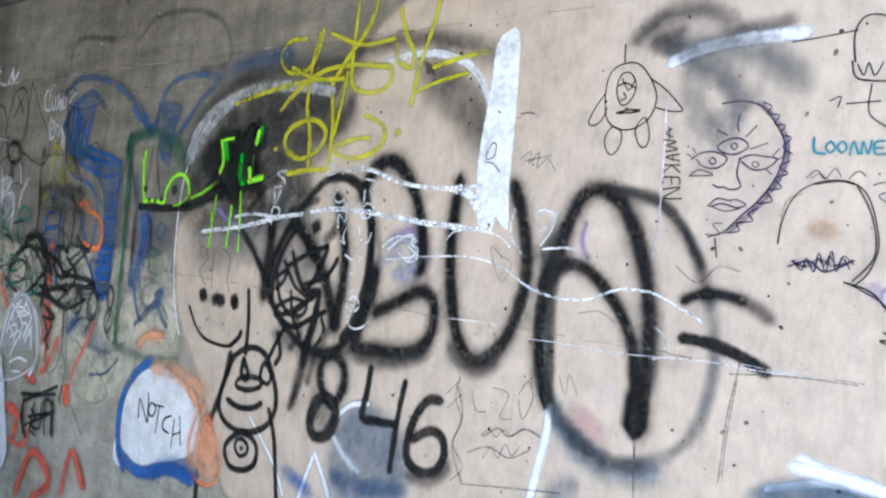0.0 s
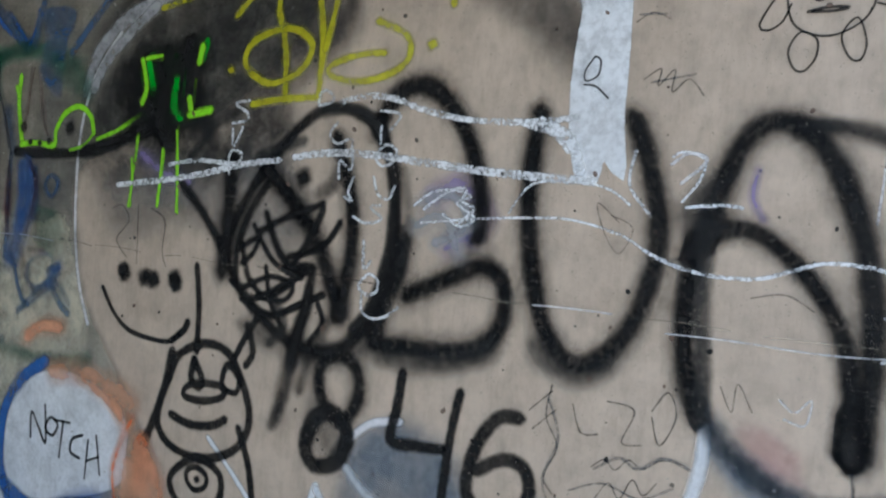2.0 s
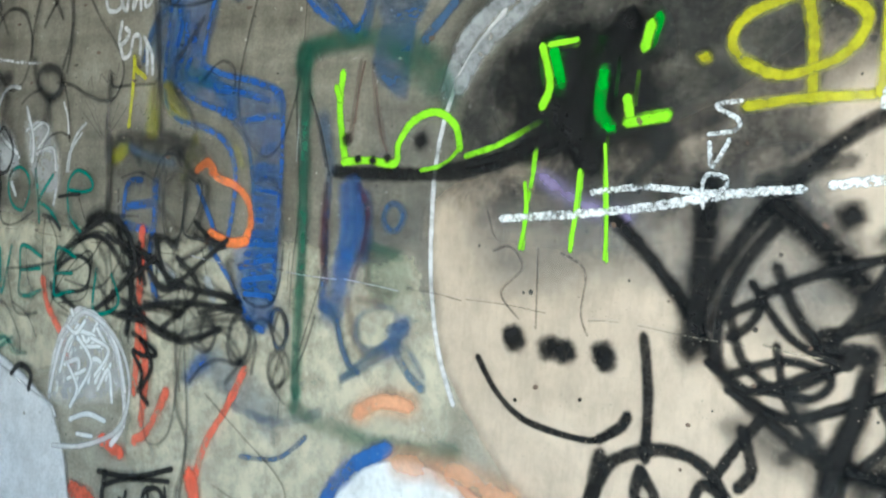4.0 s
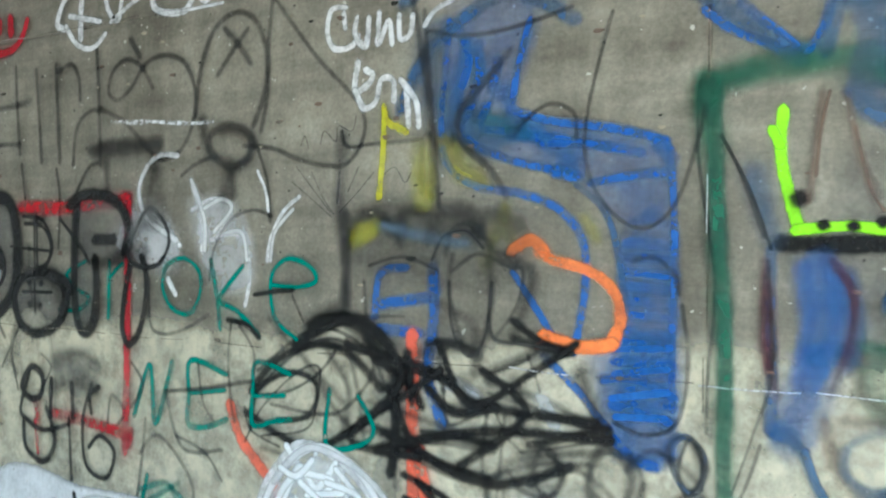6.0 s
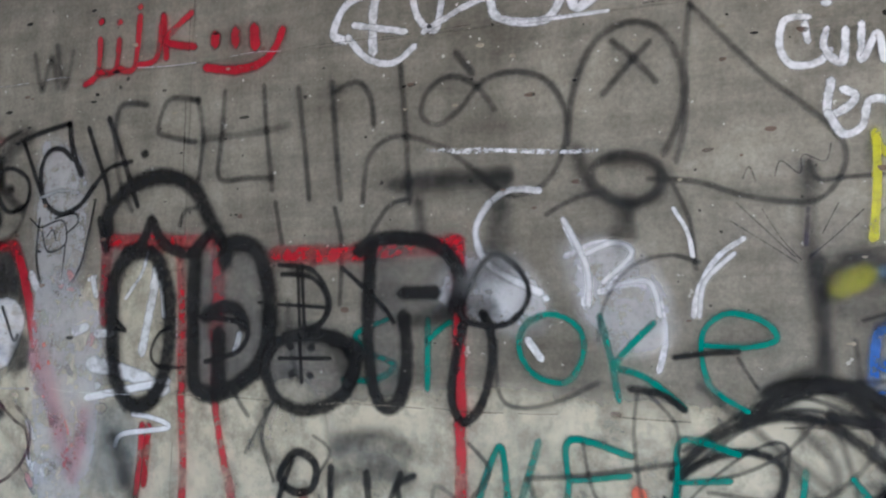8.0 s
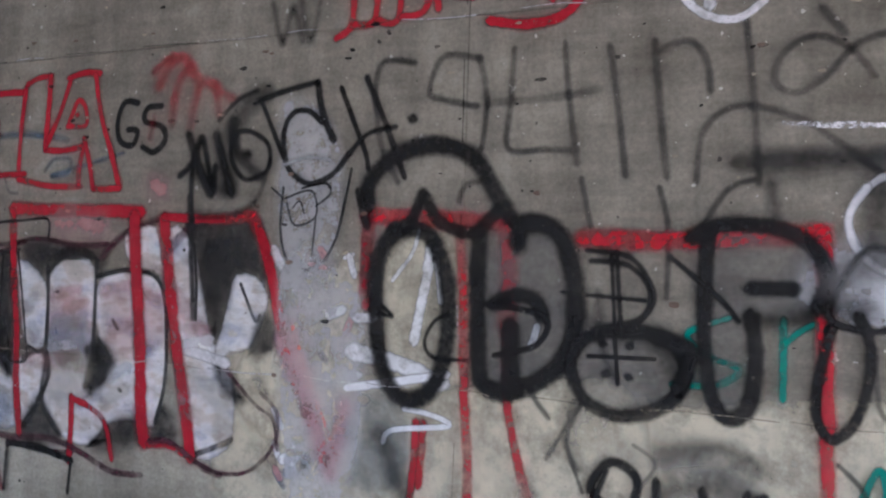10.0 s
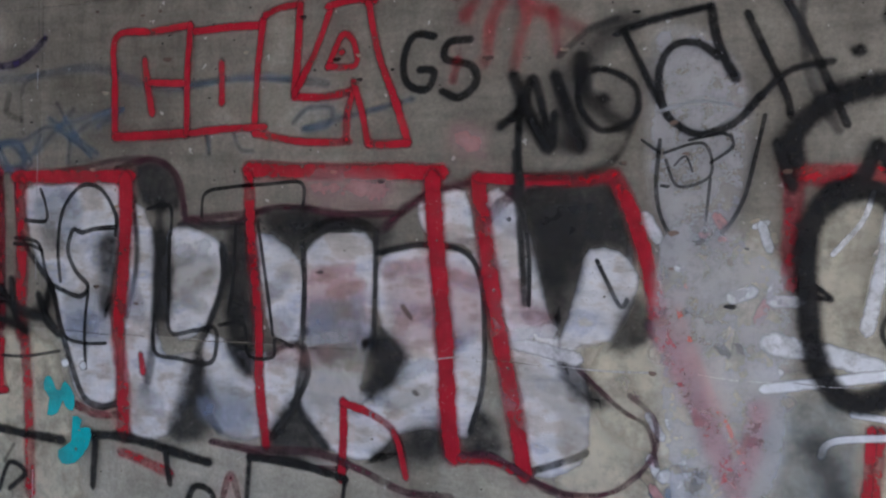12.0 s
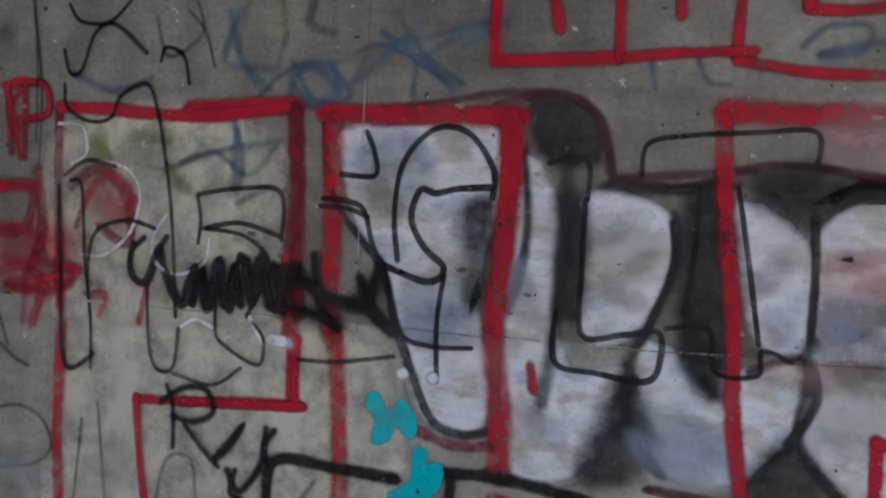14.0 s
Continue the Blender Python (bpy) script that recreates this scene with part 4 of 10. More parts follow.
stroke(g, "chalk", "white", 0.0073, [(0.316, 1.474), (0.381, 1.450), (0.457, 1.439), (0.529, 1.442), (0.583, 1.460), (0.635, 1.479), (0.687, 1.482), (0.739, 1.475), (0.803, 1.450), (0.860, 1.427)])
stroke(g, "chalk", "white", 0.0066, [(0.284, 1.664), (0.277, 1.597), (0.324, 1.541)])
stroke(g, "chalk", "white", 0.0064, [(0.391, 1.561), (0.457, 1.569), (0.494, 1.566)])
stroke(g, "chalk", "white", 0.0052, [(0.357, 1.654), (0.379, 1.664), (0.418, 1.650), (0.411, 1.611), (0.382, 1.571)])
stroke(g, "chalk", "white", 0.0055, [(0.020, 1.526), (0.067, 1.586), (0.153, 1.597), (0.230, 1.588), (0.282, 1.558)])
stroke(g, "chalk", "white", 0.0073, [(-0.190, 1.520), (-0.135, 1.560), (-0.088, 1.570), (-0.094, 1.541), (-0.064, 1.528), (-0.098, 1.496)])
stroke(g, "scratch", "offwhite", 0.0035, [(0.373, 1.323), (0.499, 1.326), (0.639, 1.324), (0.767, 1.332), (0.886, 1.339), (0.999, 1.337), (1.072, 1.340)])
stroke(g, "marker", "black", 0.0041, [(0.182, 1.845), (0.163, 1.817), (0.166, 1.797), (0.191, 1.808), (0.194, 1.838), (0.182, 1.845)])
stroke(g, "marker", "black", 0.0041, [(0.163, 1.790), (0.189, 1.786), (0.216, 1.763)])

g = tag("white_chalk_writing", "small upright words written in white crayon", "graffiti")
stroke(g, "chalk", "white", 0.0081, [(-0.738, 1.755), (-0.780, 1.749), (-0.775, 1.741), (-0.740, 1.723), (-0.744, 1.705), (-0.790, 1.697)])
stroke(g, "chalk", "white", 0.0083, [(-0.788, 1.682), (-0.781, 1.641), (-0.771, 1.651), (-0.753, 1.688)])
stroke(g, "chalk", "white", 0.0083, [(-0.790, 1.570), (-0.791, 1.623), (-0.755, 1.624), (-0.753, 1.604), (-0.788, 1.594)])
stroke(g, "chalk", "white", 0.0074, [(-0.513, 1.747), (-0.509, 1.774), (-0.486, 1.778), (-0.468, 1.762), (-0.478, 1.750), (-0.513, 1.744)])
stroke(g, "chalk", "white", 0.0073, [(-0.451, 1.704), (-0.472, 1.678), (-0.447, 1.655), (-0.409, 1.668), (-0.402, 1.648), (-0.423, 1.632)])
stroke(g, "chalk", "white", 0.0073, [(-0.401, 1.642), (-0.400, 1.596), (-0.435, 1.616), (-0.435, 1.574)])
stroke(g, "chalk", "white", 0.0073, [(-0.391, 1.581), (-0.404, 1.544), (-0.391, 1.524), (-0.414, 1.533)])
stroke(g, "chalk", "white", 0.0069, [(-0.329, 1.733), (-0.278, 1.728), (-0.277, 1.713), (-0.300, 1.689)])
stroke(g, "chalk", "white", 0.0070, [(-0.323, 1.699), (-0.323, 1.659)])
stroke(g, "chalk", "white", 0.0070, [(-0.307, 1.657), (-0.276, 1.645), (-0.284, 1.620), (-0.313, 1.609), (-0.334, 1.629)], True)
stroke(g, "chalk", "white", 0.0070, [(-0.334, 1.583), (-0.318, 1.544), (-0.287, 1.536), (-0.274, 1.566)])
stroke(g, "chalk", "white", 0.0070, [(-0.383, 1.489), (-0.344, 1.477), (-0.303, 1.490), (-0.337, 1.513), (-0.306, 1.520)])
stroke(g, "chalk", "white", 0.0085, [(-0.348, 1.436), (-0.341, 1.375), (-0.324, 1.392)])
stroke(g, "chalk", "white", 0.0084, [(-0.326, 1.362), (-0.300, 1.350), (-0.300, 1.325), (-0.331, 1.315), (-0.351, 1.333)], True)
stroke(g, "chalk", "white", 0.0070, [(-0.341, 1.314), (-0.338, 1.278), (-0.305, 1.263), (-0.265, 1.275), (-0.239, 1.297)])
stroke(g, "chalk", "white", 0.0064, [(-0.217, 1.526), (-0.172, 1.557), (-0.110, 1.565), (-0.074, 1.553), (-0.107, 1.538), (-0.062, 1.509), (-0.095, 1.488), (-0.141, 1.512)])

g = tag("ink_creature_drawing", "small egg-shaped creature drawn in black marker", "graffiti")
stroke(g, "marker", "black", 0.0041, [(0.542, 2.012), (0.571, 2.035), (0.620, 2.036), (0.660, 1.997), (0.682, 1.948), (0.668, 1.901), (0.625, 1.874), (0.582, 1.875), (0.547, 1.900), (0.535, 1.960)], True)
stroke(g, "marker", "black", 0.0042, [(0.535, 1.966), (0.509, 1.930), (0.492, 1.893), (0.507, 1.884), (0.531, 1.898), (0.544, 1.929)])
stroke(g, "marker", "black", 0.0040, [(0.664, 1.994), (0.698, 1.972), (0.740, 1.934), (0.754, 1.914), (0.723, 1.914), (0.684, 1.924)])
stroke(g, "marker", "black", 0.0041, [(0.564, 1.879), (0.546, 1.848), (0.557, 1.817), (0.575, 1.811), (0.593, 1.835), (0.592, 1.866)], True)
stroke(g, "marker", "black", 0.0040, [(0.632, 1.872), (0.646, 1.835), (0.665, 1.829), (0.672, 1.859), (0.655, 1.901)], True)
stroke(g, "marker", "black", 0.0041, [(0.576, 2.010), (0.603, 2.013), (0.622, 1.981), (0.610, 1.945), (0.585, 1.934), (0.567, 1.971)], True)
stroke(g, "marker", "black", 0.0051, [(0.572, 1.983), (0.592, 1.989), (0.620, 1.975)])
stroke(g, "marker", "black", 0.0041, [(0.580, 2.001), (0.601, 1.970), (0.616, 1.994)])
stroke(g, "marker", "black", 0.0051, [(0.588, 1.964), (0.596, 1.952), (0.583, 1.946)])
stroke(g, "marker", "black", 0.0060, [(0.573, 1.914), (0.606, 1.921), (0.640, 1.919), (0.614, 1.914), (0.580, 1.914)])
stroke(g, "marker", "black", 0.0048, [(0.579, 2.086), (0.582, 2.043)])

g = tag("awaken_lettering", "the word AWAKEN inked upright in black marker", "graffiti")
stroke(g, "marker", "black", 0.0030, [(0.732, 1.872), (0.717, 1.861), (0.736, 1.852)])
stroke(g, "marker", "black", 0.0030, [(0.724, 1.876), (0.728, 1.849)])
stroke(g, "marker", "black", 0.0039, [(0.712, 1.846), (0.747, 1.840), (0.723, 1.832), (0.752, 1.823), (0.715, 1.816)])
stroke(g, "marker", "black", 0.0039, [(0.759, 1.811), (0.723, 1.804), (0.761, 1.795)])
stroke(g, "marker", "black", 0.0030, [(0.741, 1.811), (0.742, 1.794)])
stroke(g, "marker", "black", 0.0039, [(0.721, 1.785), (0.762, 1.785)])
stroke(g, "marker", "black", 0.0039, [(0.741, 1.785), (0.720, 1.766)])
stroke(g, "marker", "black", 0.0039, [(0.741, 1.785), (0.765, 1.767)])
stroke(g, "marker", "black", 0.0039, [(0.721, 1.756), (0.764, 1.755), (0.766, 1.739)])
stroke(g, "marker", "black", 0.0039, [(0.744, 1.756), (0.746, 1.740)])
stroke(g, "marker", "black", 0.0039, [(0.721, 1.756), (0.723, 1.740)])
stroke(g, "marker", "black", 0.0039, [(0.722, 1.726), (0.769, 1.732), (0.729, 1.707), (0.776, 1.706)])

g = tag("ink_face_drawing", "three-eyed face drawn in dark blue ballpoint and marker", "graffiti")
stroke(g, "marker", "ink", 0.0046, [(0.855, 1.927), (0.906, 1.931), (0.951, 1.916), (0.982, 1.882), (1.008, 1.838), (1.007, 1.789), (0.990, 1.746), (0.961, 1.706), (0.926, 1.672), (0.890, 1.636), (0.851, 1.620)])
stroke(g, "scratch", "ink", 0.0132, [(0.945, 1.924), (0.987, 1.882), (1.015, 1.833), (1.013, 1.779), (0.991, 1.735), (0.953, 1.684), (0.901, 1.637)])
stroke(g, "marker", "ink", 0.0037, [(0.845, 1.626), (0.880, 1.628), (0.860, 1.650), (0.883, 1.653)])
stroke(g, "marker", "ink", 0.0036, [(0.952, 1.927), (0.973, 1.915), (0.962, 1.901), (0.991, 1.896), (0.982, 1.877), (1.007, 1.874), (0.998, 1.855), (1.023, 1.846), (1.005, 1.827), (1.028, 1.811)])
stroke(g, "marker", "ink", 0.0036, [(1.025, 1.795), (1.002, 1.784), (1.022, 1.768), (0.994, 1.757), (1.012, 1.737), (0.981, 1.729), (0.994, 1.707), (0.962, 1.701)])
stroke(g, "marker", "ink", 0.0037, [(0.963, 1.690), (0.942, 1.678), (0.955, 1.662), (0.917, 1.655), (0.926, 1.638), (0.885, 1.631)])
stroke(g, "marker", "ink", 0.0046, [(0.853, 1.828), (0.880, 1.845), (0.909, 1.845), (0.927, 1.828), (0.901, 1.811), (0.872, 1.813)], True)
stroke(g, "marker", "ink", 0.0037, [(0.893, 1.836), (0.902, 1.829), (0.894, 1.821), (0.885, 1.829)], True)
stroke(g, "marker", "ink", 0.0047, [(0.791, 1.799), (0.813, 1.813), (0.849, 1.816), (0.879, 1.800), (0.858, 1.779), (0.823, 1.782), (0.803, 1.799)])
stroke(g, "marker", "ink", 0.0038, [(0.844, 1.803), (0.853, 1.795), (0.846, 1.787), (0.835, 1.795)], True)
stroke(g, "marker", "ink", 0.0046, [(0.908, 1.800), (0.935, 1.809), (0.962, 1.806), (0.995, 1.800), (0.976, 1.780), (0.943, 1.776), (0.914, 1.794)])
stroke(g, "marker", "ink", 0.0037, [(0.947, 1.794), (0.956, 1.787), (0.947, 1.781), (0.939, 1.789)], True)
stroke(g, "marker", "ink", 0.0038, [(0.789, 1.759), (0.812, 1.774), (0.848, 1.763), (0.795, 1.760)])
stroke(g, "marker", "ink", 0.0046, [(0.910, 1.800), (0.906, 1.766), (0.918, 1.737), (0.892, 1.730), (0.878, 1.736), (0.866, 1.734), (0.851, 1.740)])
stroke(g, "marker", "ink", 0.0046, [(0.844, 1.691), (0.865, 1.709), (0.895, 1.705), (0.911, 1.708), (0.935, 1.697), (0.913, 1.690), (0.878, 1.698), (0.850, 1.690)])
stroke(g, "marker", "ink", 0.0037, [(0.856, 1.690), (0.886, 1.681), (0.921, 1.688)])
stroke(g, "marker", "ink", 0.0037, [(0.899, 1.903), (0.897, 1.878), (0.901, 1.862)])
stroke(g, "marker", "ink", 0.0038, [(0.849, 1.866), (0.874, 1.854)])
stroke(g, "marker", "ink", 0.0037, [(0.942, 1.874), (0.919, 1.850)])
stroke(g, "marker", "ink", 0.0037, [(0.970, 1.835), (0.933, 1.822)])
stroke(g, "marker", "ink", 0.0029, [(0.790, 1.805), (0.778, 1.811)])
stroke(g, "marker", "ink", 0.0029, [(0.801, 1.813), (0.791, 1.825)])
stroke(g, "marker", "ink", 0.0027, [(0.984, 1.806), (0.999, 1.822)])
stroke(g, "marker", "ink", 0.0027, [(0.996, 1.798), (1.008, 1.805)])
stroke(g, "marker", "ink", 0.0027, [(0.974, 1.776), (0.988, 1.765)])
stroke(g, "marker", "black", 0.0046, [(0.869, 1.618), (0.878, 1.576)])
stroke(g, "faint", "grey", 0.0685, [(0.864, 1.890), (0.869, 1.845)])

g = tag("ink_bearded_head", "round bearded head sketched in black marker", "graffiti")
stroke(g, "marker", "black", 0.0034, [(1.016, 1.616), (1.020, 1.660), (1.036, 1.709), (1.064, 1.739), (1.103, 1.753), (1.143, 1.754), (1.178, 1.741), (1.199, 1.714), (1.215, 1.669), (1.224, 1.619), (1.208, 1.567), (1.182, 1.539)])
stroke(g, "marker", "black", 0.0051, [(1.084, 1.747), (1.133, 1.754), (1.163, 1.749)])
stroke(g, "scratch", "black", 0.0084, [(1.054, 1.581), (1.080, 1.572), (1.109, 1.588), (1.140, 1.577), (1.178, 1.590)])
stroke(g, "marker", "black", 0.0026, [(1.049, 1.580), (1.081, 1.569), (1.074, 1.585), (1.101, 1.571), (1.104, 1.592), (1.120, 1.575), (1.128, 1.597), (1.145, 1.577), (1.157, 1.599), (1.178, 1.583)])
stroke(g, "scratch", "black", 0.0042, [(1.073, 1.758), (1.092, 1.769), (1.103, 1.758)])
stroke(g, "scratch", "black", 0.0041, [(1.152, 1.759), (1.170, 1.775), (1.185, 1.765)])
stroke(g, "faint", "peach", 0.0420, [(1.098, 1.653), (1.128, 1.649)])
stroke(g, "marker", "black", 0.0033, [(1.172, 1.543), (1.202, 1.530), (1.242, 1.509), (1.281, 1.473)])
stroke(g, "faint", "violet", 0.0300, [(1.220, 1.537), (1.278, 1.503)])
stroke(g, "marker", "ink", 0.0045, [(1.043, 1.568), (1.087, 1.583), (1.123, 1.563), (1.175, 1.590)])
stroke(g, "marker", "ink", 0.0033, [(1.053, 1.581), (1.073, 1.563), (1.081, 1.589), (1.099, 1.561), (1.106, 1.602), (1.123, 1.563), (1.132, 1.607), (1.145, 1.565), (1.155, 1.594), (1.171, 1.573)])
stroke(g, "marker", "ink", 0.0034, [(1.064, 1.760), (1.085, 1.776), (1.103, 1.758), (1.123, 1.781), (1.136, 1.762)])
stroke(g, "marker", "ink", 0.0032, [(1.202, 1.747), (1.227, 1.753), (1.234, 1.737), (1.214, 1.725), (1.236, 1.709)])
stroke(g, "marker", "black", 0.0043, [(1.170, 1.746), (1.206, 1.681), (1.218, 1.604), (1.179, 1.548)])
stroke(g, "marker", "black", 0.0043, [(1.163, 1.545), (1.223, 1.526), (1.275, 1.464)])
stroke(g, "marker", "black", 0.0042, [(1.249, 1.453), (1.279, 1.426), (1.243, 1.435), (1.288, 1.438)])
stroke(g, "marker", "black", 0.0031, [(1.274, 1.426), (1.325, 1.409)])
stroke(g, "marker", "black", 0.0041, [(1.272, 1.318), (1.282, 1.293), (1.291, 1.268)])
stroke(g, "marker", "black", 0.0030, [(1.302, 1.243), (1.352, 1.211)])
stroke(g, "faint", "tan", 0.0338, [(1.092, 1.652), (1.126, 1.648)])

g = tag("ink_skull_drawing", "toothed figure drawn in black marker", "graffiti")
stroke(g, "marker", "black", 0.0048, [(1.141, 2.004), (1.135, 2.064), (1.154, 2.098), (1.194, 2.094), (1.219, 2.057)])
stroke(g, "marker", "black", 0.0047, [(1.135, 2.005), (1.150, 1.968), (1.217, 1.959)])
stroke(g, "marker", "black", 0.0036, [(1.147, 1.998), (1.161, 1.974), (1.169, 2.000), (1.183, 1.972), (1.197, 1.998)])
stroke(g, "marker", "black", 0.0037, [(1.004, 2.057), (1.059, 2.061), (1.140, 2.070)])
stroke(g, "marker", "black", 0.0036, [(1.132, 1.916), (1.199, 1.919)])
stroke(g, "marker", "black", 0.0036, [(1.097, 1.923), (1.119, 1.932), (1.115, 1.910)])
stroke(g, "marker", "black", 0.0035, [(1.179, 1.955), (1.179, 1.896), (1.215, 1.866)])

g = tag("teal_name_tag", "short name in teal marker capitals", "graffiti")
stroke(g, "tight", "sea", 0.0064, [(1.072, 1.845), (1.075, 1.816), (1.098, 1.811)])
stroke(g, "tight", "sea", 0.0063, [(1.107, 1.837), (1.118, 1.825), (1.109, 1.813), (1.098, 1.825)], True)
stroke(g, "tight", "sea", 0.0063, [(1.131, 1.837), (1.142, 1.825), (1.133, 1.813), (1.122, 1.825)], True)
stroke(g, "tight", "sea", 0.0062, [(1.149, 1.809), (1.154, 1.837), (1.166, 1.811)])
stroke(g, "tight", "sea", 0.0062, [(1.172, 1.811), (1.173, 1.837), (1.185, 1.811), (1.190, 1.837)])
stroke(g, "tight", "sea", 0.0061, [(1.216, 1.837), (1.197, 1.834), (1.199, 1.811), (1.223, 1.811)])
stroke(g, "tight", "sea", 0.0051, [(1.198, 1.823), (1.214, 1.823)])

g = tag("wall_scratches", "faint scratches and pencil doodles on beige paint", "graffiti")
stroke(g, "scratch", "black", 0.0037, [(0.201, 1.159), (0.222, 1.107), (0.258, 1.109)])
stroke(g, "scratch", "black", 0.0036, [(0.272, 1.177), (0.328, 1.168), (0.308, 1.104), (0.349, 1.106)])
stroke(g, "scratch", "black", 0.0035, [(0.362, 1.174), (0.391, 1.214), (0.409, 1.170), (0.382, 1.112), (0.363, 1.162)])
stroke(g, "scratch", "black", 0.0036, [(0.251, 1.044), (0.277, 1.064), (0.300, 1.048), (0.325, 1.073), (0.354, 1.062), (0.391, 1.086), (0.431, 1.086)])
stroke(g, "scratch", "black", 0.0036, [(0.264, 0.985), (0.289, 1.021), (0.313, 0.995), (0.336, 1.037), (0.359, 1.012), (0.383, 1.040)])
stroke(g, "scratch", "black", 0.0037, [(0.153, 1.189), (0.146, 1.124), (0.175, 1.067), (0.152, 0.999), (0.196, 0.945), (0.156, 0.898)])
stroke(g, "scratch", "black", 0.0038, [(0.107, 1.130), (0.155, 1.177)])
stroke(g, "scratch", "black", 0.0038, [(0.118, 1.094), (0.166, 1.141)])
stroke(g, "scratch", "black", 0.0036, [(0.287, 1.799), (0.319, 1.819), (0.316, 1.787), (0.346, 1.817), (0.344, 1.775), (0.375, 1.799), (0.404, 1.769)])
stroke(g, "scratch", "brown", 0.0051, [(-1.225, 1.453), (-1.185, 1.464), (-1.153, 1.424), (-1.199, 1.370), (-1.152, 1.323)])
stroke(g, "scratch", "brown", 0.0050, [(-1.119, 1.468), (-1.110, 1.310)])
stroke(g, "scratch", "brown", 0.0049, [(-1.066, 1.463), (-1.011, 1.434), (-1.012, 1.352), (-0.994, 1.313)])
stroke(g, "scratch", "brown", 0.0037, [(0.262, 1.524), (0.215, 1.558), (0.236, 1.498), (0.268, 1.464), (0.291, 1.514), (0.246, 1.536)])
stroke(g, "scratch", "brown", 0.0034, [(0.485, 1.241), (0.508, 1.199), (0.515, 1.251), (0.544, 1.205)])
stroke(g, "scratch", "offwhite", 0.0044, [(0.589, 1.235), (0.615, 1.217), (0.641, 1.243), (0.634, 1.198), (0.599, 1.203)])
stroke(g, "scratch", "offwhite", 0.0053, [(0.742, 1.399), (0.767, 1.380), (0.775, 1.339), (0.744, 1.324)])
stroke(g, "scratch", "brown", 0.0032, [(0.721, 1.116), (0.727, 1.009)])
stroke(g, "scratch", "brown", 0.0040, [(0.958, 1.345), (0.941, 1.222), (0.936, 1.079)])
stroke(g, "scratch", "black", 0.0029, [(1.015, 1.617), (1.025, 1.705), (1.058, 1.725)])
stroke(g, "scratch", "brown", 0.0033, [(0.523, 1.407), (0.582, 1.419), (0.631, 1.396)])
stroke(g, "scratch", "black", 0.0036, [(0.262, 1.909), (0.294, 1.926), (0.329, 1.912)])
stroke(g, "scratch", "offwhite", 0.0054, [(0.710, 1.951), (0.722, 1.721), (0.717, 1.554)])
stroke(g, "scratch", "grey", 0.0036, [(0.956, 1.311), (0.945, 1.190), (0.943, 1.094)])
stroke(g, "scratch", "grey", 0.0040, [(0.716, 1.132), (0.731, 0.983)])
stroke(g, "scratch", "grey", 0.0067, [(0.145, 1.168), (0.176, 1.084), (0.150, 0.991), (0.201, 0.899)])
stroke(g, "scratch", "grey", 0.0062, [(0.257, 1.041), (0.307, 1.073), (0.344, 1.059), (0.392, 1.089), (0.444, 1.079)])
stroke(g, "scratch", "grey", 0.0048, [(0.208, 0.988), (0.278, 1.017), (0.351, 1.004), (0.416, 1.038)])
stroke(g, "scratch", "grey", 0.0047, [(0.201, 0.899), (0.327, 0.921), (0.526, 0.953)])
stroke(g, "scratch", "grey", 0.0045, [(0.937, 1.320), (1.079, 1.336), (1.210, 1.340)])
stroke(g, "scratch", "grey", 0.0038, [(0.781, 1.547), (0.838, 1.514), (0.886, 1.555), (0.937, 1.548)])
stroke(g, "scratch", "offwhite", 0.0076, [(0.356, 1.639), (0.387, 1.661), (0.422, 1.649), (0.378, 1.605)])
stroke(g, "scratch", "grey", 0.0048, [(0.267, 1.923), (0.320, 1.922)])
stroke(g, "scratch", "grey", 0.0047, [(0.302, 1.793), (0.386, 1.808)])

g = tag("white_bubble_letters", "white filled bubble letters shaded black with maroon edge", "graffiti")
fill(g, "shade", "soot", 0.025, [(-5.905, 1.773), (-5.816, 1.775), (-5.778, 1.725), (-5.777, 1.663), (-5.860, 1.662), (-5.899, 1.712)])
fill(g, "smear", "offwhite", 0.028, [(-6.271, 1.712), (-6.184, 1.718), (-5.970, 1.725), (-5.959, 1.596), (-5.981, 1.492), (-5.987, 1.388), (-5.962, 1.285), (-5.968, 1.181), (-6.024, 1.155), (-6.082, 1.183), (-6.126, 1.299), (-6.162, 1.431), (-6.242, 1.563)])
fill(g, "smear", "offwhite", 0.032, [(-5.906, 1.674), (-5.866, 1.624), (-5.842, 1.536), (-5.847, 1.396), (-5.807, 1.298), (-5.704, 1.306), (-5.731, 1.204), (-5.803, 1.108), (-5.903, 1.097), (-5.929, 1.211), (-5.929, 1.391), (-5.920, 1.572)])
fill(g, "smear", "offwhite", 0.031, [(-5.798, 1.606), (-5.710, 1.602), (-5.645, 1.567), (-5.651, 1.494), (-5.691, 1.381), (-5.793, 1.362)])
fill(g, "smear", "offwhite", 0.029, [(-5.543, 1.606), (-5.462, 1.572), (-5.419, 1.504), (-5.426, 1.398), (-5.444, 1.350), (-5.497, 1.370), (-5.527, 1.487)])
fill(g, "smear", "offwhite", 0.030, [(-5.676, 1.357), (-5.564, 1.317), (-5.444, 1.339), (-5.414, 1.282), (-5.454, 1.196), (-5.532, 1.128), (-5.629, 1.128), (-5.695, 1.195), (-5.696, 1.282)])
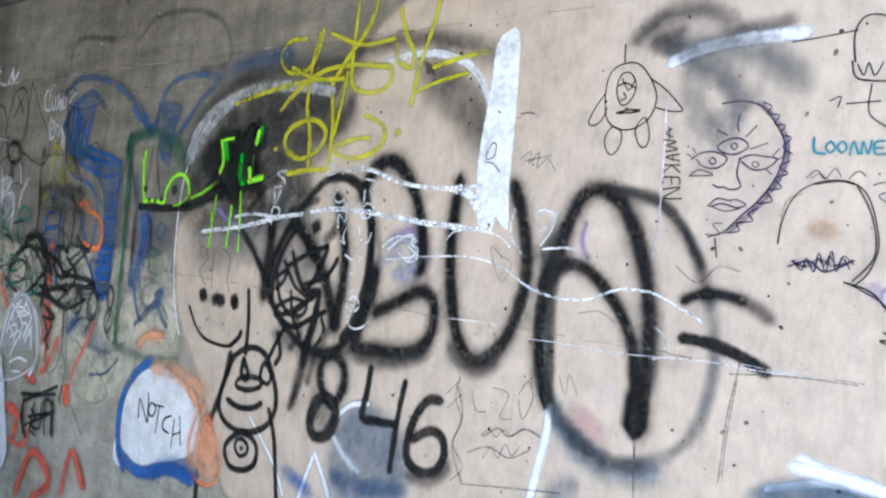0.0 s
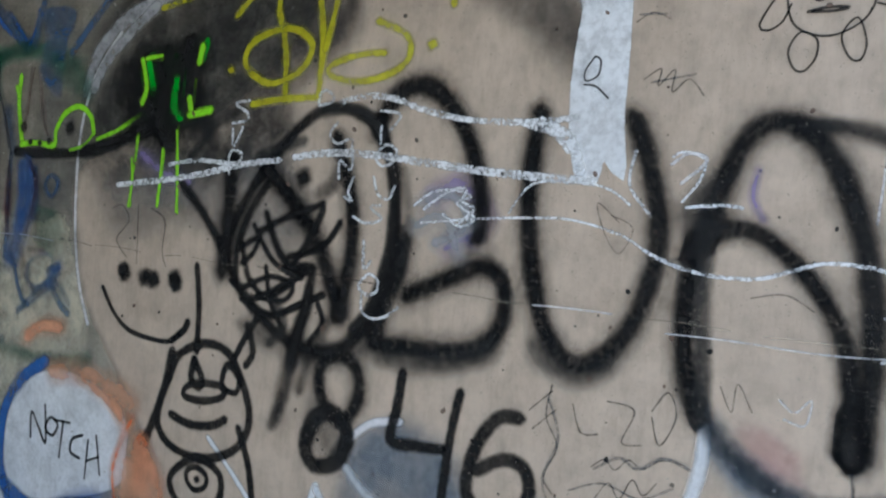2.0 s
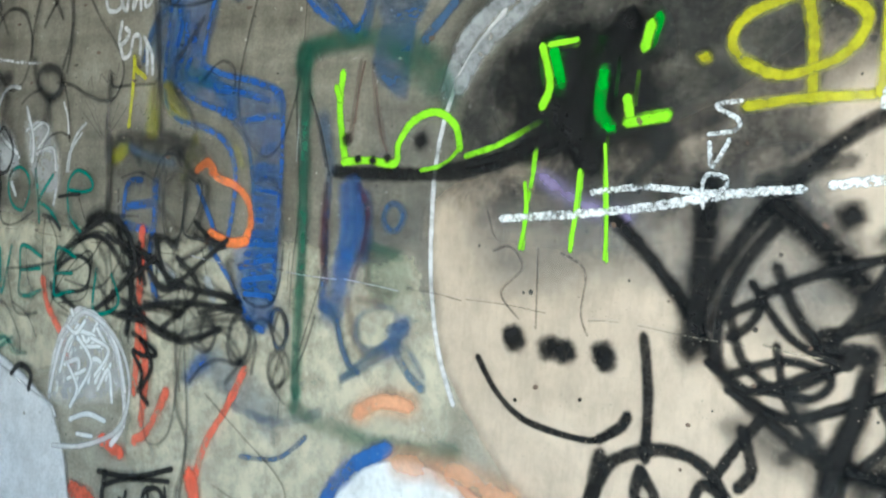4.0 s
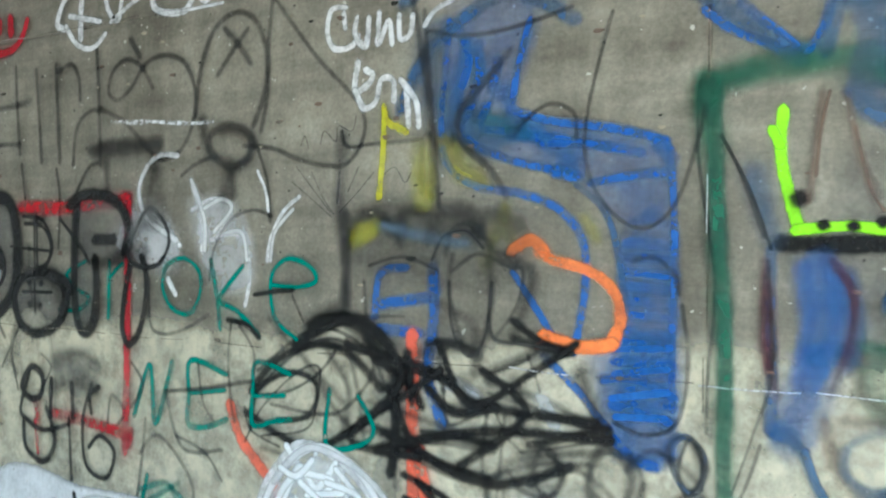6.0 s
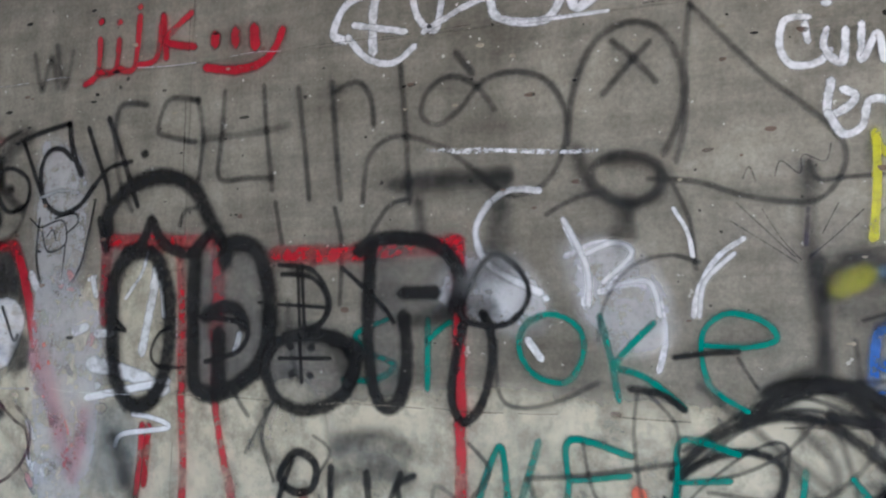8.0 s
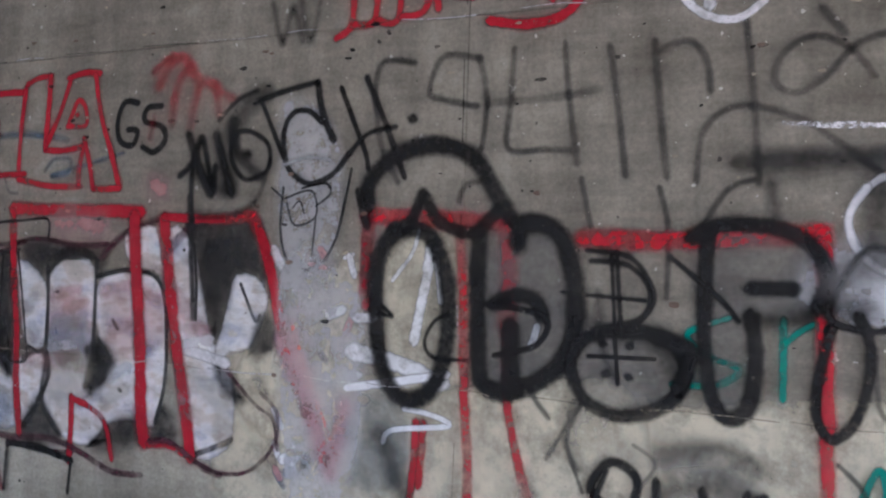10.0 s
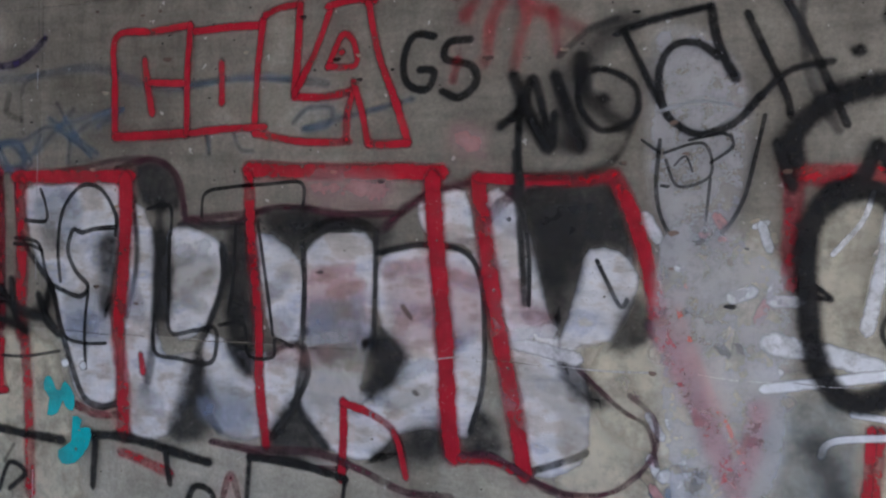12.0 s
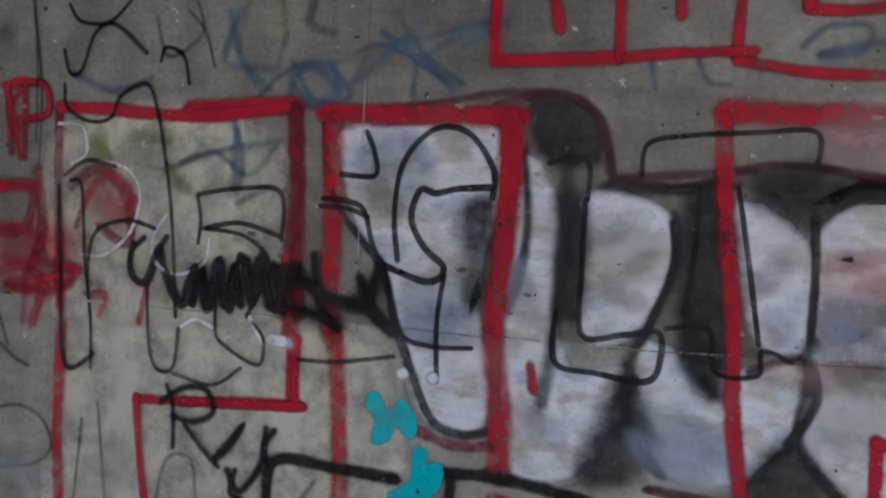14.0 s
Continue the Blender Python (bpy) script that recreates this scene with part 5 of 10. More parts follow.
fill(g, "smear", "offwhite", 0.028, [(-5.410, 1.562), (-5.336, 1.616), (-5.263, 1.612), (-5.240, 1.556), (-5.246, 1.433), (-5.250, 1.342), (-5.266, 1.250), (-5.183, 1.281), (-5.162, 1.349), (-5.210, 1.401), (-5.224, 1.479), (-5.214, 1.557), (-5.122, 1.582), (-5.033, 1.574), (-4.983, 1.523), (-4.974, 1.407), (-4.976, 1.279), (-5.011, 1.178), (-5.089, 1.191), (-5.180, 1.169), (-5.238, 1.106), (-5.349, 1.126), (-5.421, 1.211), (-5.411, 1.306), (-5.407, 1.423)])
fill(g, "smear", "offwhite", 0.022, [(-5.130, 1.686), (-5.080, 1.702), (-5.025, 1.702), (-5.002, 1.618), (-4.977, 1.513), (-4.969, 1.587), (-5.077, 1.594), (-5.117, 1.626)])
fill(g, "smear", "offwhite", 0.026, [(-4.972, 1.697), (-4.919, 1.687), (-4.881, 1.620), (-4.853, 1.518), (-4.820, 1.407), (-4.759, 1.331), (-4.746, 1.220), (-4.763, 1.147), (-4.851, 1.114), (-4.905, 1.202), (-4.941, 1.367), (-4.967, 1.534)])
fill(g, "smear", "offwhite", 0.021, [(-4.747, 1.583), (-4.690, 1.580), (-4.652, 1.537), (-4.660, 1.488), (-4.704, 1.406), (-4.761, 1.391), (-4.809, 1.367), (-4.782, 1.461), (-4.765, 1.532)])
fill(g, "faint", "pink", 0.057, [(-5.397, 1.516), (-5.272, 1.499), (-5.257, 1.387), (-5.380, 1.355)])
fill(g, "faint", "pink", 0.054, [(-5.190, 1.536), (-5.010, 1.532), (-4.996, 1.405), (-5.162, 1.371)])
fill(g, "faint", "slate", 0.046, [(-5.395, 1.447), (-5.282, 1.430), (-5.280, 1.340), (-5.379, 1.332)])
fill(g, "faint", "slate", 0.049, [(-5.688, 1.233), (-5.562, 1.221), (-5.532, 1.140), (-5.643, 1.127)])
fill(g, "faint", "tan", 0.069, [(-5.406, 1.353), (-5.268, 1.341), (-5.277, 1.203), (-5.389, 1.215)])
fill(g, "faint", "tan", 0.062, [(-5.782, 1.538), (-5.666, 1.542), (-5.679, 1.480), (-5.781, 1.463)])
fill(g, "faint", "slate", 0.053, [(-6.235, 1.685), (-6.115, 1.685), (-6.097, 1.593), (-6.198, 1.564)])
fill(g, "faint", "slate", 0.053, [(-6.128, 1.433), (-6.013, 1.439), (-5.995, 1.335), (-6.093, 1.315)])
fill(g, "shade", "soot", 0.052, [(-6.031, 1.569), (-5.967, 1.596), (-5.964, 1.441), (-5.995, 1.387), (-6.022, 1.490)])
fill(g, "shade", "soot", 0.045, [(-5.851, 1.599), (-5.798, 1.600), (-5.794, 1.399), (-5.839, 1.397)])
fill(g, "shade", "soot", 0.043, [(-5.625, 1.604), (-5.556, 1.605), (-5.539, 1.415), (-5.549, 1.270), (-5.604, 1.290), (-5.628, 1.410)])
fill(g, "shade", "soot", 0.055, [(-5.517, 1.630), (-5.413, 1.655), (-5.263, 1.640), (-5.192, 1.630), (-5.214, 1.580), (-5.263, 1.612), (-5.336, 1.627), (-5.411, 1.585), (-5.449, 1.561)])
fill(g, "shade", "soot", 0.048, [(-4.900, 1.734), (-4.705, 1.733), (-4.675, 1.694), (-4.663, 1.586), (-4.747, 1.593), (-4.774, 1.502), (-4.815, 1.408), (-4.848, 1.519), (-4.876, 1.621)])
fill(g, "shade", "soot", 0.045, [(-5.222, 1.401), (-5.150, 1.339), (-5.171, 1.282), (-5.253, 1.234), (-5.243, 1.320)])
fill(g, "shade", "soot", 0.050, [(-5.719, 1.305), (-5.674, 1.259), (-5.679, 1.123), (-5.788, 1.097), (-5.775, 1.175)])
fill(g, "shade", "soot", 0.047, [(-5.441, 1.221), (-5.375, 1.158), (-5.349, 1.103), (-5.477, 1.074), (-5.505, 1.131)])
fill(g, "shade", "soot", 0.053, [(-5.112, 1.199), (-5.055, 1.195), (-5.042, 1.131), (-5.238, 1.094), (-5.180, 1.158)])
fill(g, "shade", "soot", 0.036, [(-4.813, 1.356), (-4.769, 1.350), (-4.709, 1.285), (-4.718, 1.264), (-4.777, 1.278)])
fill(g, "shade", "soot", 0.032, [(-4.669, 1.487), (-4.632, 1.470), (-4.630, 1.401), (-4.703, 1.386)])
fill(g, "shade", "soot", 0.043, [(-4.969, 1.237), (-4.925, 1.168), (-4.956, 1.142), (-5.021, 1.145)])
stroke(g, "tight", "soot", 0.0152, [(-5.421, 1.585), (-5.415, 1.492), (-5.416, 1.376), (-5.401, 1.283), (-5.441, 1.209)])
stroke(g, "tight", "soot", 0.0134, [(-5.233, 1.613), (-5.233, 1.478), (-5.234, 1.343)])
stroke(g, "tight", "soot", 0.0129, [(-5.226, 1.568), (-5.122, 1.588), (-5.022, 1.575), (-4.982, 1.512), (-4.971, 1.386), (-4.976, 1.279), (-5.000, 1.190)])
stroke(g, "tight", "soot", 0.0185, [(-6.153, 1.378), (-6.108, 1.260), (-6.065, 1.178), (-6.008, 1.157), (-5.952, 1.169)])
stroke(g, "tight", "soot", 0.0146, [(-5.645, 1.567), (-5.644, 1.482), (-5.684, 1.369)])
stroke(g, "worn", "maroon", 0.0150, [(-5.970, 1.763), (-5.862, 1.785), (-5.794, 1.756), (-5.763, 1.687), (-5.752, 1.638)])
stroke(g, "worn", "maroon", 0.0140, [(-5.740, 1.636), (-5.626, 1.628), (-5.517, 1.665), (-5.413, 1.666), (-5.337, 1.654), (-5.193, 1.658)])
stroke(g, "worn", "maroon", 0.0119, [(-5.671, 1.099), (-5.559, 1.088), (-5.425, 1.070), (-5.298, 1.075)])
stroke(g, "worn", "maroon", 0.0099, [(-4.809, 1.377), (-4.681, 1.268), (-4.624, 1.235), (-4.604, 1.159)])
stroke(g, "worn", "maroon", 0.0116, [(-4.869, 1.103), (-4.776, 1.081), (-4.686, 1.099), (-4.615, 1.171), (-4.609, 1.248), (-4.660, 1.295)])
stroke(g, "worn", "soot", 0.0158, [(-4.869, 1.116), (-4.777, 1.153), (-4.747, 1.170)])
stroke(g, "tight", "soot", 0.0163, [(-6.306, 1.725), (-6.286, 1.589), (-6.180, 1.457), (-6.153, 1.378)])
stroke(g, "worn", "maroon", 0.0271, [(-4.970, 1.650), (-4.899, 1.713)])
stroke(g, "shade", "soot", 0.0205, [(-5.914, 1.687), (-5.900, 1.534), (-5.929, 1.391)])
stroke(g, "shade", "soot", 0.0245, [(-5.646, 1.579), (-5.637, 1.482), (-5.705, 1.331), (-5.718, 1.255)])
stroke(g, "shade", "soot", 0.0243, [(-5.769, 1.625), (-5.654, 1.621), (-5.544, 1.635)])
stroke(g, "shade", "soot", 0.0183, [(-5.417, 1.574), (-5.349, 1.627), (-5.263, 1.623)])
stroke(g, "shade", "soot", 0.0189, [(-5.510, 1.322), (-5.431, 1.351), (-5.409, 1.283), (-5.441, 1.197), (-5.518, 1.111)])
stroke(g, "shade", "soot", 0.0175, [(-5.226, 1.568), (-5.133, 1.587), (-5.044, 1.585)])
stroke(g, "shade", "soot", 0.0222, [(-5.697, 1.294), (-5.702, 1.207), (-5.643, 1.127)])
stroke(g, "shade", "soot", 0.0187, [(-5.418, 1.317), (-5.425, 1.211), (-5.349, 1.120)])
stroke(g, "shade", "maroon", 0.0217, [(-5.215, 1.624), (-5.125, 1.691), (-5.015, 1.724)])
stroke(g, "faint", "pink", 0.0415, [(-4.957, 1.545), (-4.871, 1.455), (-4.840, 1.426)])
stroke(g, "faint", "tan", 0.0617, [(-4.909, 1.327), (-4.786, 1.257), (-4.773, 1.166)])
stroke(g, "worn", "offwhite", 0.0309, [(-4.921, 1.389), (-4.839, 1.375), (-4.769, 1.360)])
stroke(g, "faint", "sky", 0.0420, [(-5.500, 1.471), (-5.468, 1.505)])
stroke(g, "faint", "sky", 0.0411, [(-5.388, 1.389), (-5.346, 1.418)])
stroke(g, "faint", "sky", 0.0369, [(-5.284, 1.462), (-5.257, 1.393)])
stroke(g, "faint", "sky", 0.0588, [(-5.683, 1.182), (-5.634, 1.154), (-5.574, 1.172)])
stroke(g, "faint", "sky", 0.0555, [(-6.117, 1.341), (-6.031, 1.372)])
stroke(g, "faint", "sky", 0.0488, [(-5.922, 1.484), (-5.893, 1.392)])
stroke(g, "faint", "sky", 0.0430, [(-5.477, 1.419), (-5.453, 1.379)])
stroke(g, "faint", "sky", 0.0362, [(-5.039, 1.371), (-5.003, 1.393)])
stroke(g, "faint", "sky", 0.0442, [(-6.136, 1.704), (-6.092, 1.657)])
stroke(g, "faint", "sky", 0.0488, [(-5.823, 1.166), (-5.864, 1.208)])
stroke(g, "faint", "sky", 0.0405, [(-4.942, 1.659), (-4.915, 1.623)])
stroke(g, "faint", "pink", 0.0347, [(-5.402, 1.508), (-5.297, 1.533)])
stroke(g, "faint", "pink", 0.0323, [(-5.206, 1.527), (-5.119, 1.550)])
stroke(g, "faint", "pink", 0.0313, [(-5.173, 1.419), (-5.106, 1.443)])
stroke(g, "faint", "pink", 0.0306, [(-5.044, 1.524), (-4.989, 1.508)])
stroke(g, "faint", "pink", 0.0324, [(-4.908, 1.438), (-4.849, 1.442)])
stroke(g, "faint", "pink", 0.0379, [(-5.418, 1.318), (-5.343, 1.335)])
stroke(g, "faint", "pink", 0.0315, [(-5.347, 1.469), (-5.265, 1.494)])
stroke(g, "faint", "pink", 0.0440, [(-5.485, 1.312), (-5.452, 1.336)])
stroke(g, "faint", "tan", 0.0410, [(-5.335, 1.429), (-5.304, 1.441)])
stroke(g, "faint", "tan", 0.0396, [(-5.778, 1.536), (-5.734, 1.549)])
stroke(g, "faint", "tan", 0.0388, [(-5.714, 1.482), (-5.678, 1.506)])
stroke(g, "faint", "tan", 0.0498, [(-5.891, 1.229), (-5.863, 1.173)])
stroke(g, "faint", "tan", 0.0410, [(-5.343, 1.314), (-5.250, 1.333)])
stroke(g, "faint", "tan", 0.0392, [(-5.187, 1.228), (-5.110, 1.266)])
stroke(g, "faint", "tan", 0.0432, [(-5.764, 1.446), (-5.701, 1.427)])
stroke(g, "faint", "tan", 0.0493, [(-6.194, 1.607), (-6.164, 1.571)])
stroke(g, "faint", "white", 0.0410, [(-5.398, 1.362), (-5.303, 1.379)])
stroke(g, "faint", "white", 0.0341, [(-4.932, 1.398), (-4.823, 1.416)])
stroke(g, "faint", "white", 0.0457, [(-5.766, 1.559), (-5.691, 1.572)])
stroke(g, "faint", "white", 0.0428, [(-5.159, 1.301), (-5.102, 1.326)])
stroke(g, "worn", "brown", 0.0120, [(-5.164, 1.450), (-5.144, 1.426)])
stroke(g, "worn", "brown", 0.0100, [(-5.134, 1.264), (-5.124, 1.260)])
stroke(g, "mist", "soot", 0.0294, [(-5.832, 1.671), (-5.835, 1.488), (-5.846, 1.326), (-5.861, 1.232)])
stroke(g, "mist", "maroon", 0.0162, [(-6.196, 1.753), (-6.065, 1.770), (-5.954, 1.786), (-5.834, 1.782), (-5.769, 1.727), (-5.761, 1.649)])
stroke(g, "mist", "maroon", 0.0173, [(-5.755, 1.638), (-5.644, 1.647), (-5.516, 1.660)])
stroke(g, "mist", "maroon", 0.0150, [(-5.417, 1.664), (-5.290, 1.652), (-5.170, 1.656)])
stroke(g, "haze", "soot", 0.0430, [(-5.516, 1.647), (-5.427, 1.653)])
stroke(g, "haze", "soot", 0.0502, [(-5.230, 1.355), (-5.199, 1.307)])
stroke(g, "haze", "soot", 0.0451, [(-5.615, 1.410), (-5.577, 1.304)])

g = tag("red_outline_frames", "wide red sprayed frame bars crossing bubble letters", "graffiti")
stroke(g, "tight", "red", 0.0418, [(-6.307, 1.746), (-6.184, 1.745), (-6.034, 1.744), (-5.923, 1.744)])
stroke(g, "tight", "red", 0.0472, [(-5.938, 1.738), (-5.936, 1.597), (-5.946, 1.468), (-5.955, 1.338), (-5.936, 1.210), (-5.934, 1.093)])
stroke(g, "worn", "red", 0.0433, [(-6.289, 1.739), (-6.283, 1.589), (-6.284, 1.452), (-6.279, 1.315)])
stroke(g, "worn", "red", 0.0368, [(-6.268, 1.316), (-6.254, 1.180), (-6.247, 1.057), (-6.241, 0.906)])
stroke(g, "worn", "dark_red", 0.0225, [(-6.090, 1.155), (-6.023, 1.136), (-5.951, 1.141)])
stroke(g, "tight", "red", 0.0413, [(-6.608, 1.747), (-6.491, 1.754), (-6.370, 1.760)])
stroke(g, "worn", "dark_red", 0.0372, [(-6.370, 1.753), (-6.362, 1.587), (-6.371, 1.448), (-6.364, 1.309)])
stroke(g, "tight", "red", 0.0222, [(-6.360, 1.310), (-6.358, 1.170)])
stroke(g, "tight", "red", 0.0243, [(-6.601, 1.155), (-6.465, 1.167), (-6.334, 1.175)])
stroke(g, "tight", "red", 0.0413, [(-5.573, 1.758), (-5.441, 1.752), (-5.290, 1.749), (-5.172, 1.748), (-5.076, 1.745)])
stroke(g, "worn", "red", 0.0291, [(-5.573, 1.748), (-5.563, 1.605), (-5.554, 1.510)])
stroke(g, "tight", "red", 0.0292, [(-5.552, 1.510), (-5.538, 1.391), (-5.532, 1.248), (-5.511, 1.106)])
stroke(g, "tight", "red", 0.0475, [(-5.098, 1.735), (-5.089, 1.616), (-5.074, 1.486), (-5.059, 1.336), (-5.050, 1.206), (-5.037, 1.132)])
stroke(g, "tight", "red", 0.0436, [(-4.994, 1.729), (-4.975, 1.618), (-4.955, 1.493), (-4.931, 1.368), (-4.901, 1.244), (-4.877, 1.111)])
stroke(g, "tight", "red", 0.0273, [(-4.994, 1.734), (-4.890, 1.728), (-4.780, 1.729), (-4.705, 1.737)])
stroke(g, "tight", "red", 0.0358, [(-4.700, 1.733), (-4.665, 1.665), (-4.635, 1.577), (-4.609, 1.471)])
stroke(g, "worn", "red", 0.0353, [(-4.605, 1.462), (-4.575, 1.386), (-4.538, 1.303), (-4.510, 1.239)])
stroke(g, "tight", "red", 0.0224, [(-5.308, 1.229), (-5.306, 1.154), (-5.310, 1.050)])
stroke(g, "tight", "red", 0.0192, [(-5.308, 1.225), (-5.240, 1.207), (-5.180, 1.169), (-5.148, 1.073)])
stroke(g, "tight", "red", 0.0219, [(-5.883, 1.298), (-5.875, 1.254)])
stroke(g, "worn", "red", 0.0282, [(-5.941, 1.047), (-5.847, 1.026), (-5.786, 1.009)])
stroke(g, "worn", "red", 0.0234, [(-5.020, 1.129), (-4.956, 1.132), (-4.903, 1.118)])
stroke(g, "worn", "red", 0.0363, [(-4.563, 1.403), (-4.519, 1.282), (-4.464, 1.152)])
stroke(g, "worn", "red", 0.0267, [(-4.407, 1.292), (-4.425, 1.193), (-4.450, 1.117)])
stroke(g, "worn", "red", 0.0149, [(-7.075, 1.799), (-7.029, 1.787), (-7.058, 1.738), (-7.019, 1.702)])
stroke(g, "tight", "dark_red", 0.0209, [(-7.059, 1.787), (-7.047, 1.653)])
stroke(g, "tight", "dark_red", 0.0176, [(-7.022, 1.799), (-6.963, 1.799), (-6.953, 1.739), (-7.012, 1.720)])
stroke(g, "tight", "dark_red", 0.0177, [(-7.014, 1.799), (-7.012, 1.641)])
stroke(g, "worn", "dark_red", 0.0235, [(-6.924, 1.740), (-6.922, 1.583), (-6.913, 1.427)])
stroke(g, "worn", "red", 0.0298, [(-6.913, 1.427), (-6.905, 1.257), (-6.909, 1.061), (-6.899, 0.902)])
stroke(g, "tight", "red", 0.0280, [(-6.924, 1.752), (-6.796, 1.747), (-6.659, 1.737), (-6.527, 1.739), (-6.390, 1.757)])
stroke(g, "worn", "dark_red", 0.0323, [(-6.372, 1.751), (-6.360, 1.615), (-6.354, 1.471), (-6.348, 1.350)])
stroke(g, "tight", "red", 0.0217, [(-6.346, 1.305), (-6.350, 1.238), (-6.347, 1.171)])
stroke(g, "tight", "red", 0.0210, [(-6.712, 1.149), (-6.583, 1.157), (-6.453, 1.165), (-6.329, 1.173)])
stroke(g, "tight", "red", 0.0189, [(-6.712, 1.155), (-6.700, 1.037), (-6.683, 0.932)])
stroke(g, "worn", "dark_red", 0.0270, [(-7.083, 1.578), (-6.992, 1.581), (-7.005, 1.495), (-7.080, 1.479)])
stroke(g, "worn", "dark_red", 0.0231, [(-6.890, 1.585), (-6.820, 1.623), (-6.748, 1.566), (-6.744, 1.472), (-6.815, 1.504)])
stroke(g, "worn", "red", 0.0271, [(-7.078, 1.392), (-7.017, 1.408), (-6.956, 1.375), (-6.983, 1.287)])
stroke(g, "worn", "red", 0.0387, [(-7.046, 1.369), (-6.941, 1.376), (-6.869, 1.405)])
stroke(g, "worn", "dark_red", 0.0297, [(-6.979, 1.618), (-6.960, 1.497), (-6.987, 1.410)])
stroke(g, "haze", "red", 0.0892, [(-7.034, 1.457), (-6.900, 1.464)])
stroke(g, "haze", "red", 0.0722, [(-6.832, 1.575), (-6.760, 1.530)])
stroke(g, "worn", "red", 0.0143, [(-6.693, 1.393), (-6.711, 1.309)])
stroke(g, "worn", "red", 0.0398, [(-4.605, 1.426), (-4.533, 1.293), (-4.463, 1.139)])
stroke(g, "worn", "red", 0.0332, [(-4.420, 1.291), (-4.431, 1.204), (-4.450, 1.117)])
stroke(g, "worn", "red", 0.0231, [(-4.203, 1.264), (-4.212, 1.124)])
stroke(g, "worn", "maroon", 0.0179, [(-5.662, 1.102), (-5.533, 1.095), (-5.380, 1.104), (-5.262, 1.078), (-5.149, 1.041), (-5.041, 1.044)])
stroke(g, "worn", "maroon", 0.0156, [(-5.017, 1.137), (-4.940, 1.139), (-4.839, 1.090), (-4.778, 1.074)])
stroke(g, "haze", "pink", 0.0750, [(-5.031, 1.826), (-5.005, 1.801)])
stroke(g, "haze", "pink", 0.0808, [(-5.392, 1.717), (-5.218, 1.704)])
stroke(g, "spray", "red", 0.0151, [(-7.024, 1.641), (-7.042, 1.726), (-7.060, 1.799), (-6.970, 1.799), (-6.953, 1.739), (-7.027, 1.726)])
stroke(g, "mist", "red", 0.0301, [(-7.083, 1.578), (-6.993, 1.581)])
stroke(g, "mist", "red", 0.0302, [(-7.081, 1.491), (-6.989, 1.483)])
stroke(g, "mist", "red", 0.0264, [(-7.063, 1.424), (-6.987, 1.422), (-6.884, 1.416)])
stroke(g, "mist", "red", 0.0242, [(-7.046, 1.369), (-6.955, 1.351), (-6.883, 1.380)])
stroke(g, "mist", "red", 0.0192, [(-7.002, 1.397), (-7.006, 1.286)])
stroke(g, "mist", "red", 0.0175, [(-6.928, 1.414), (-6.910, 1.330)])
stroke(g, "mist", "red", 0.0182, [(-6.873, 1.501), (-6.833, 1.587), (-6.777, 1.612), (-6.720, 1.556)])
stroke(g, "mist", "red", 0.0159, [(-6.839, 1.359), (-6.796, 1.362), (-6.809, 1.313)])

g = tag("red_cola_lettering", "red outlined capital letters spelling COLA", "graffiti")
stroke(g, "tight", "red", 0.0215, [(-5.974, 1.844), (-5.977, 1.972), (-5.974, 2.095), (-5.858, 2.103), (-5.746, 2.111)])
stroke(g, "tight", "red", 0.0252, [(-5.974, 1.844), (-5.864, 1.844), (-5.752, 1.847)])
stroke(g, "tight", "red", 0.0209, [(-5.746, 2.111), (-5.754, 1.993), (-5.752, 1.847)])
stroke(g, "tight", "red", 0.0233, [(-5.884, 2.035), (-5.873, 1.967), (-5.858, 1.899)])
stroke(g, "tight", "red", 0.0192, [(-5.867, 1.975), (-5.765, 1.970)])
stroke(g, "tight", "red", 0.0205, [(-5.734, 2.094), (-5.627, 2.098), (-5.544, 2.096)])
stroke(g, "tight", "red", 0.0202, [(-5.538, 2.111), (-5.552, 1.982), (-5.558, 1.853)])
stroke(g, "tight", "red", 0.0205, [(-5.741, 1.847), (-5.633, 1.855), (-5.529, 1.856)])
stroke(g, "tight", "red", 0.0224, [(-5.653, 2.016), (-5.651, 1.918)])
stroke(g, "tight", "red", 0.0199, [(-5.534, 2.118), (-5.494, 2.133), (-5.438, 2.138)])
stroke(g, "tight", "red", 0.0216, [(-5.438, 2.138), (-5.442, 2.036), (-5.450, 1.932)])
stroke(g, "tight", "red", 0.0195, [(-5.450, 1.924), (-5.372, 1.921), (-5.296, 1.932)])
stroke(g, "tight", "red", 0.0197, [(-5.558, 1.842), (-5.428, 1.820), (-5.304, 1.817)])
stroke(g, "tight", "red", 0.0193, [(-5.296, 1.932), (-5.310, 1.882), (-5.313, 1.824)])
stroke(g, "tight", "red", 0.0196, [(-5.450, 1.929), (-5.393, 2.033), (-5.356, 2.126)])
stroke(g, "tight", "red", 0.0210, [(-5.366, 2.127), (-5.300, 2.138), (-5.244, 2.133)])
stroke(g, "tight", "red", 0.0206, [(-5.262, 2.129), (-5.233, 2.008), (-5.186, 1.892), (-5.158, 1.812)])
stroke(g, "tight", "red", 0.0189, [(-5.158, 1.811), (-5.211, 1.809), (-5.257, 1.811)])
stroke(g, "tight", "red", 0.0192, [(-5.257, 1.811), (-5.273, 1.880), (-5.297, 1.954)])
stroke(g, "tight", "red", 0.0176, [(-5.363, 1.987), (-5.327, 2.058), (-5.298, 2.042), (-5.293, 1.990), (-5.363, 1.990)])
stroke(g, "tight", "red", 0.0176, [(-5.328, 2.021), (-5.324, 2.020)], name="dot")

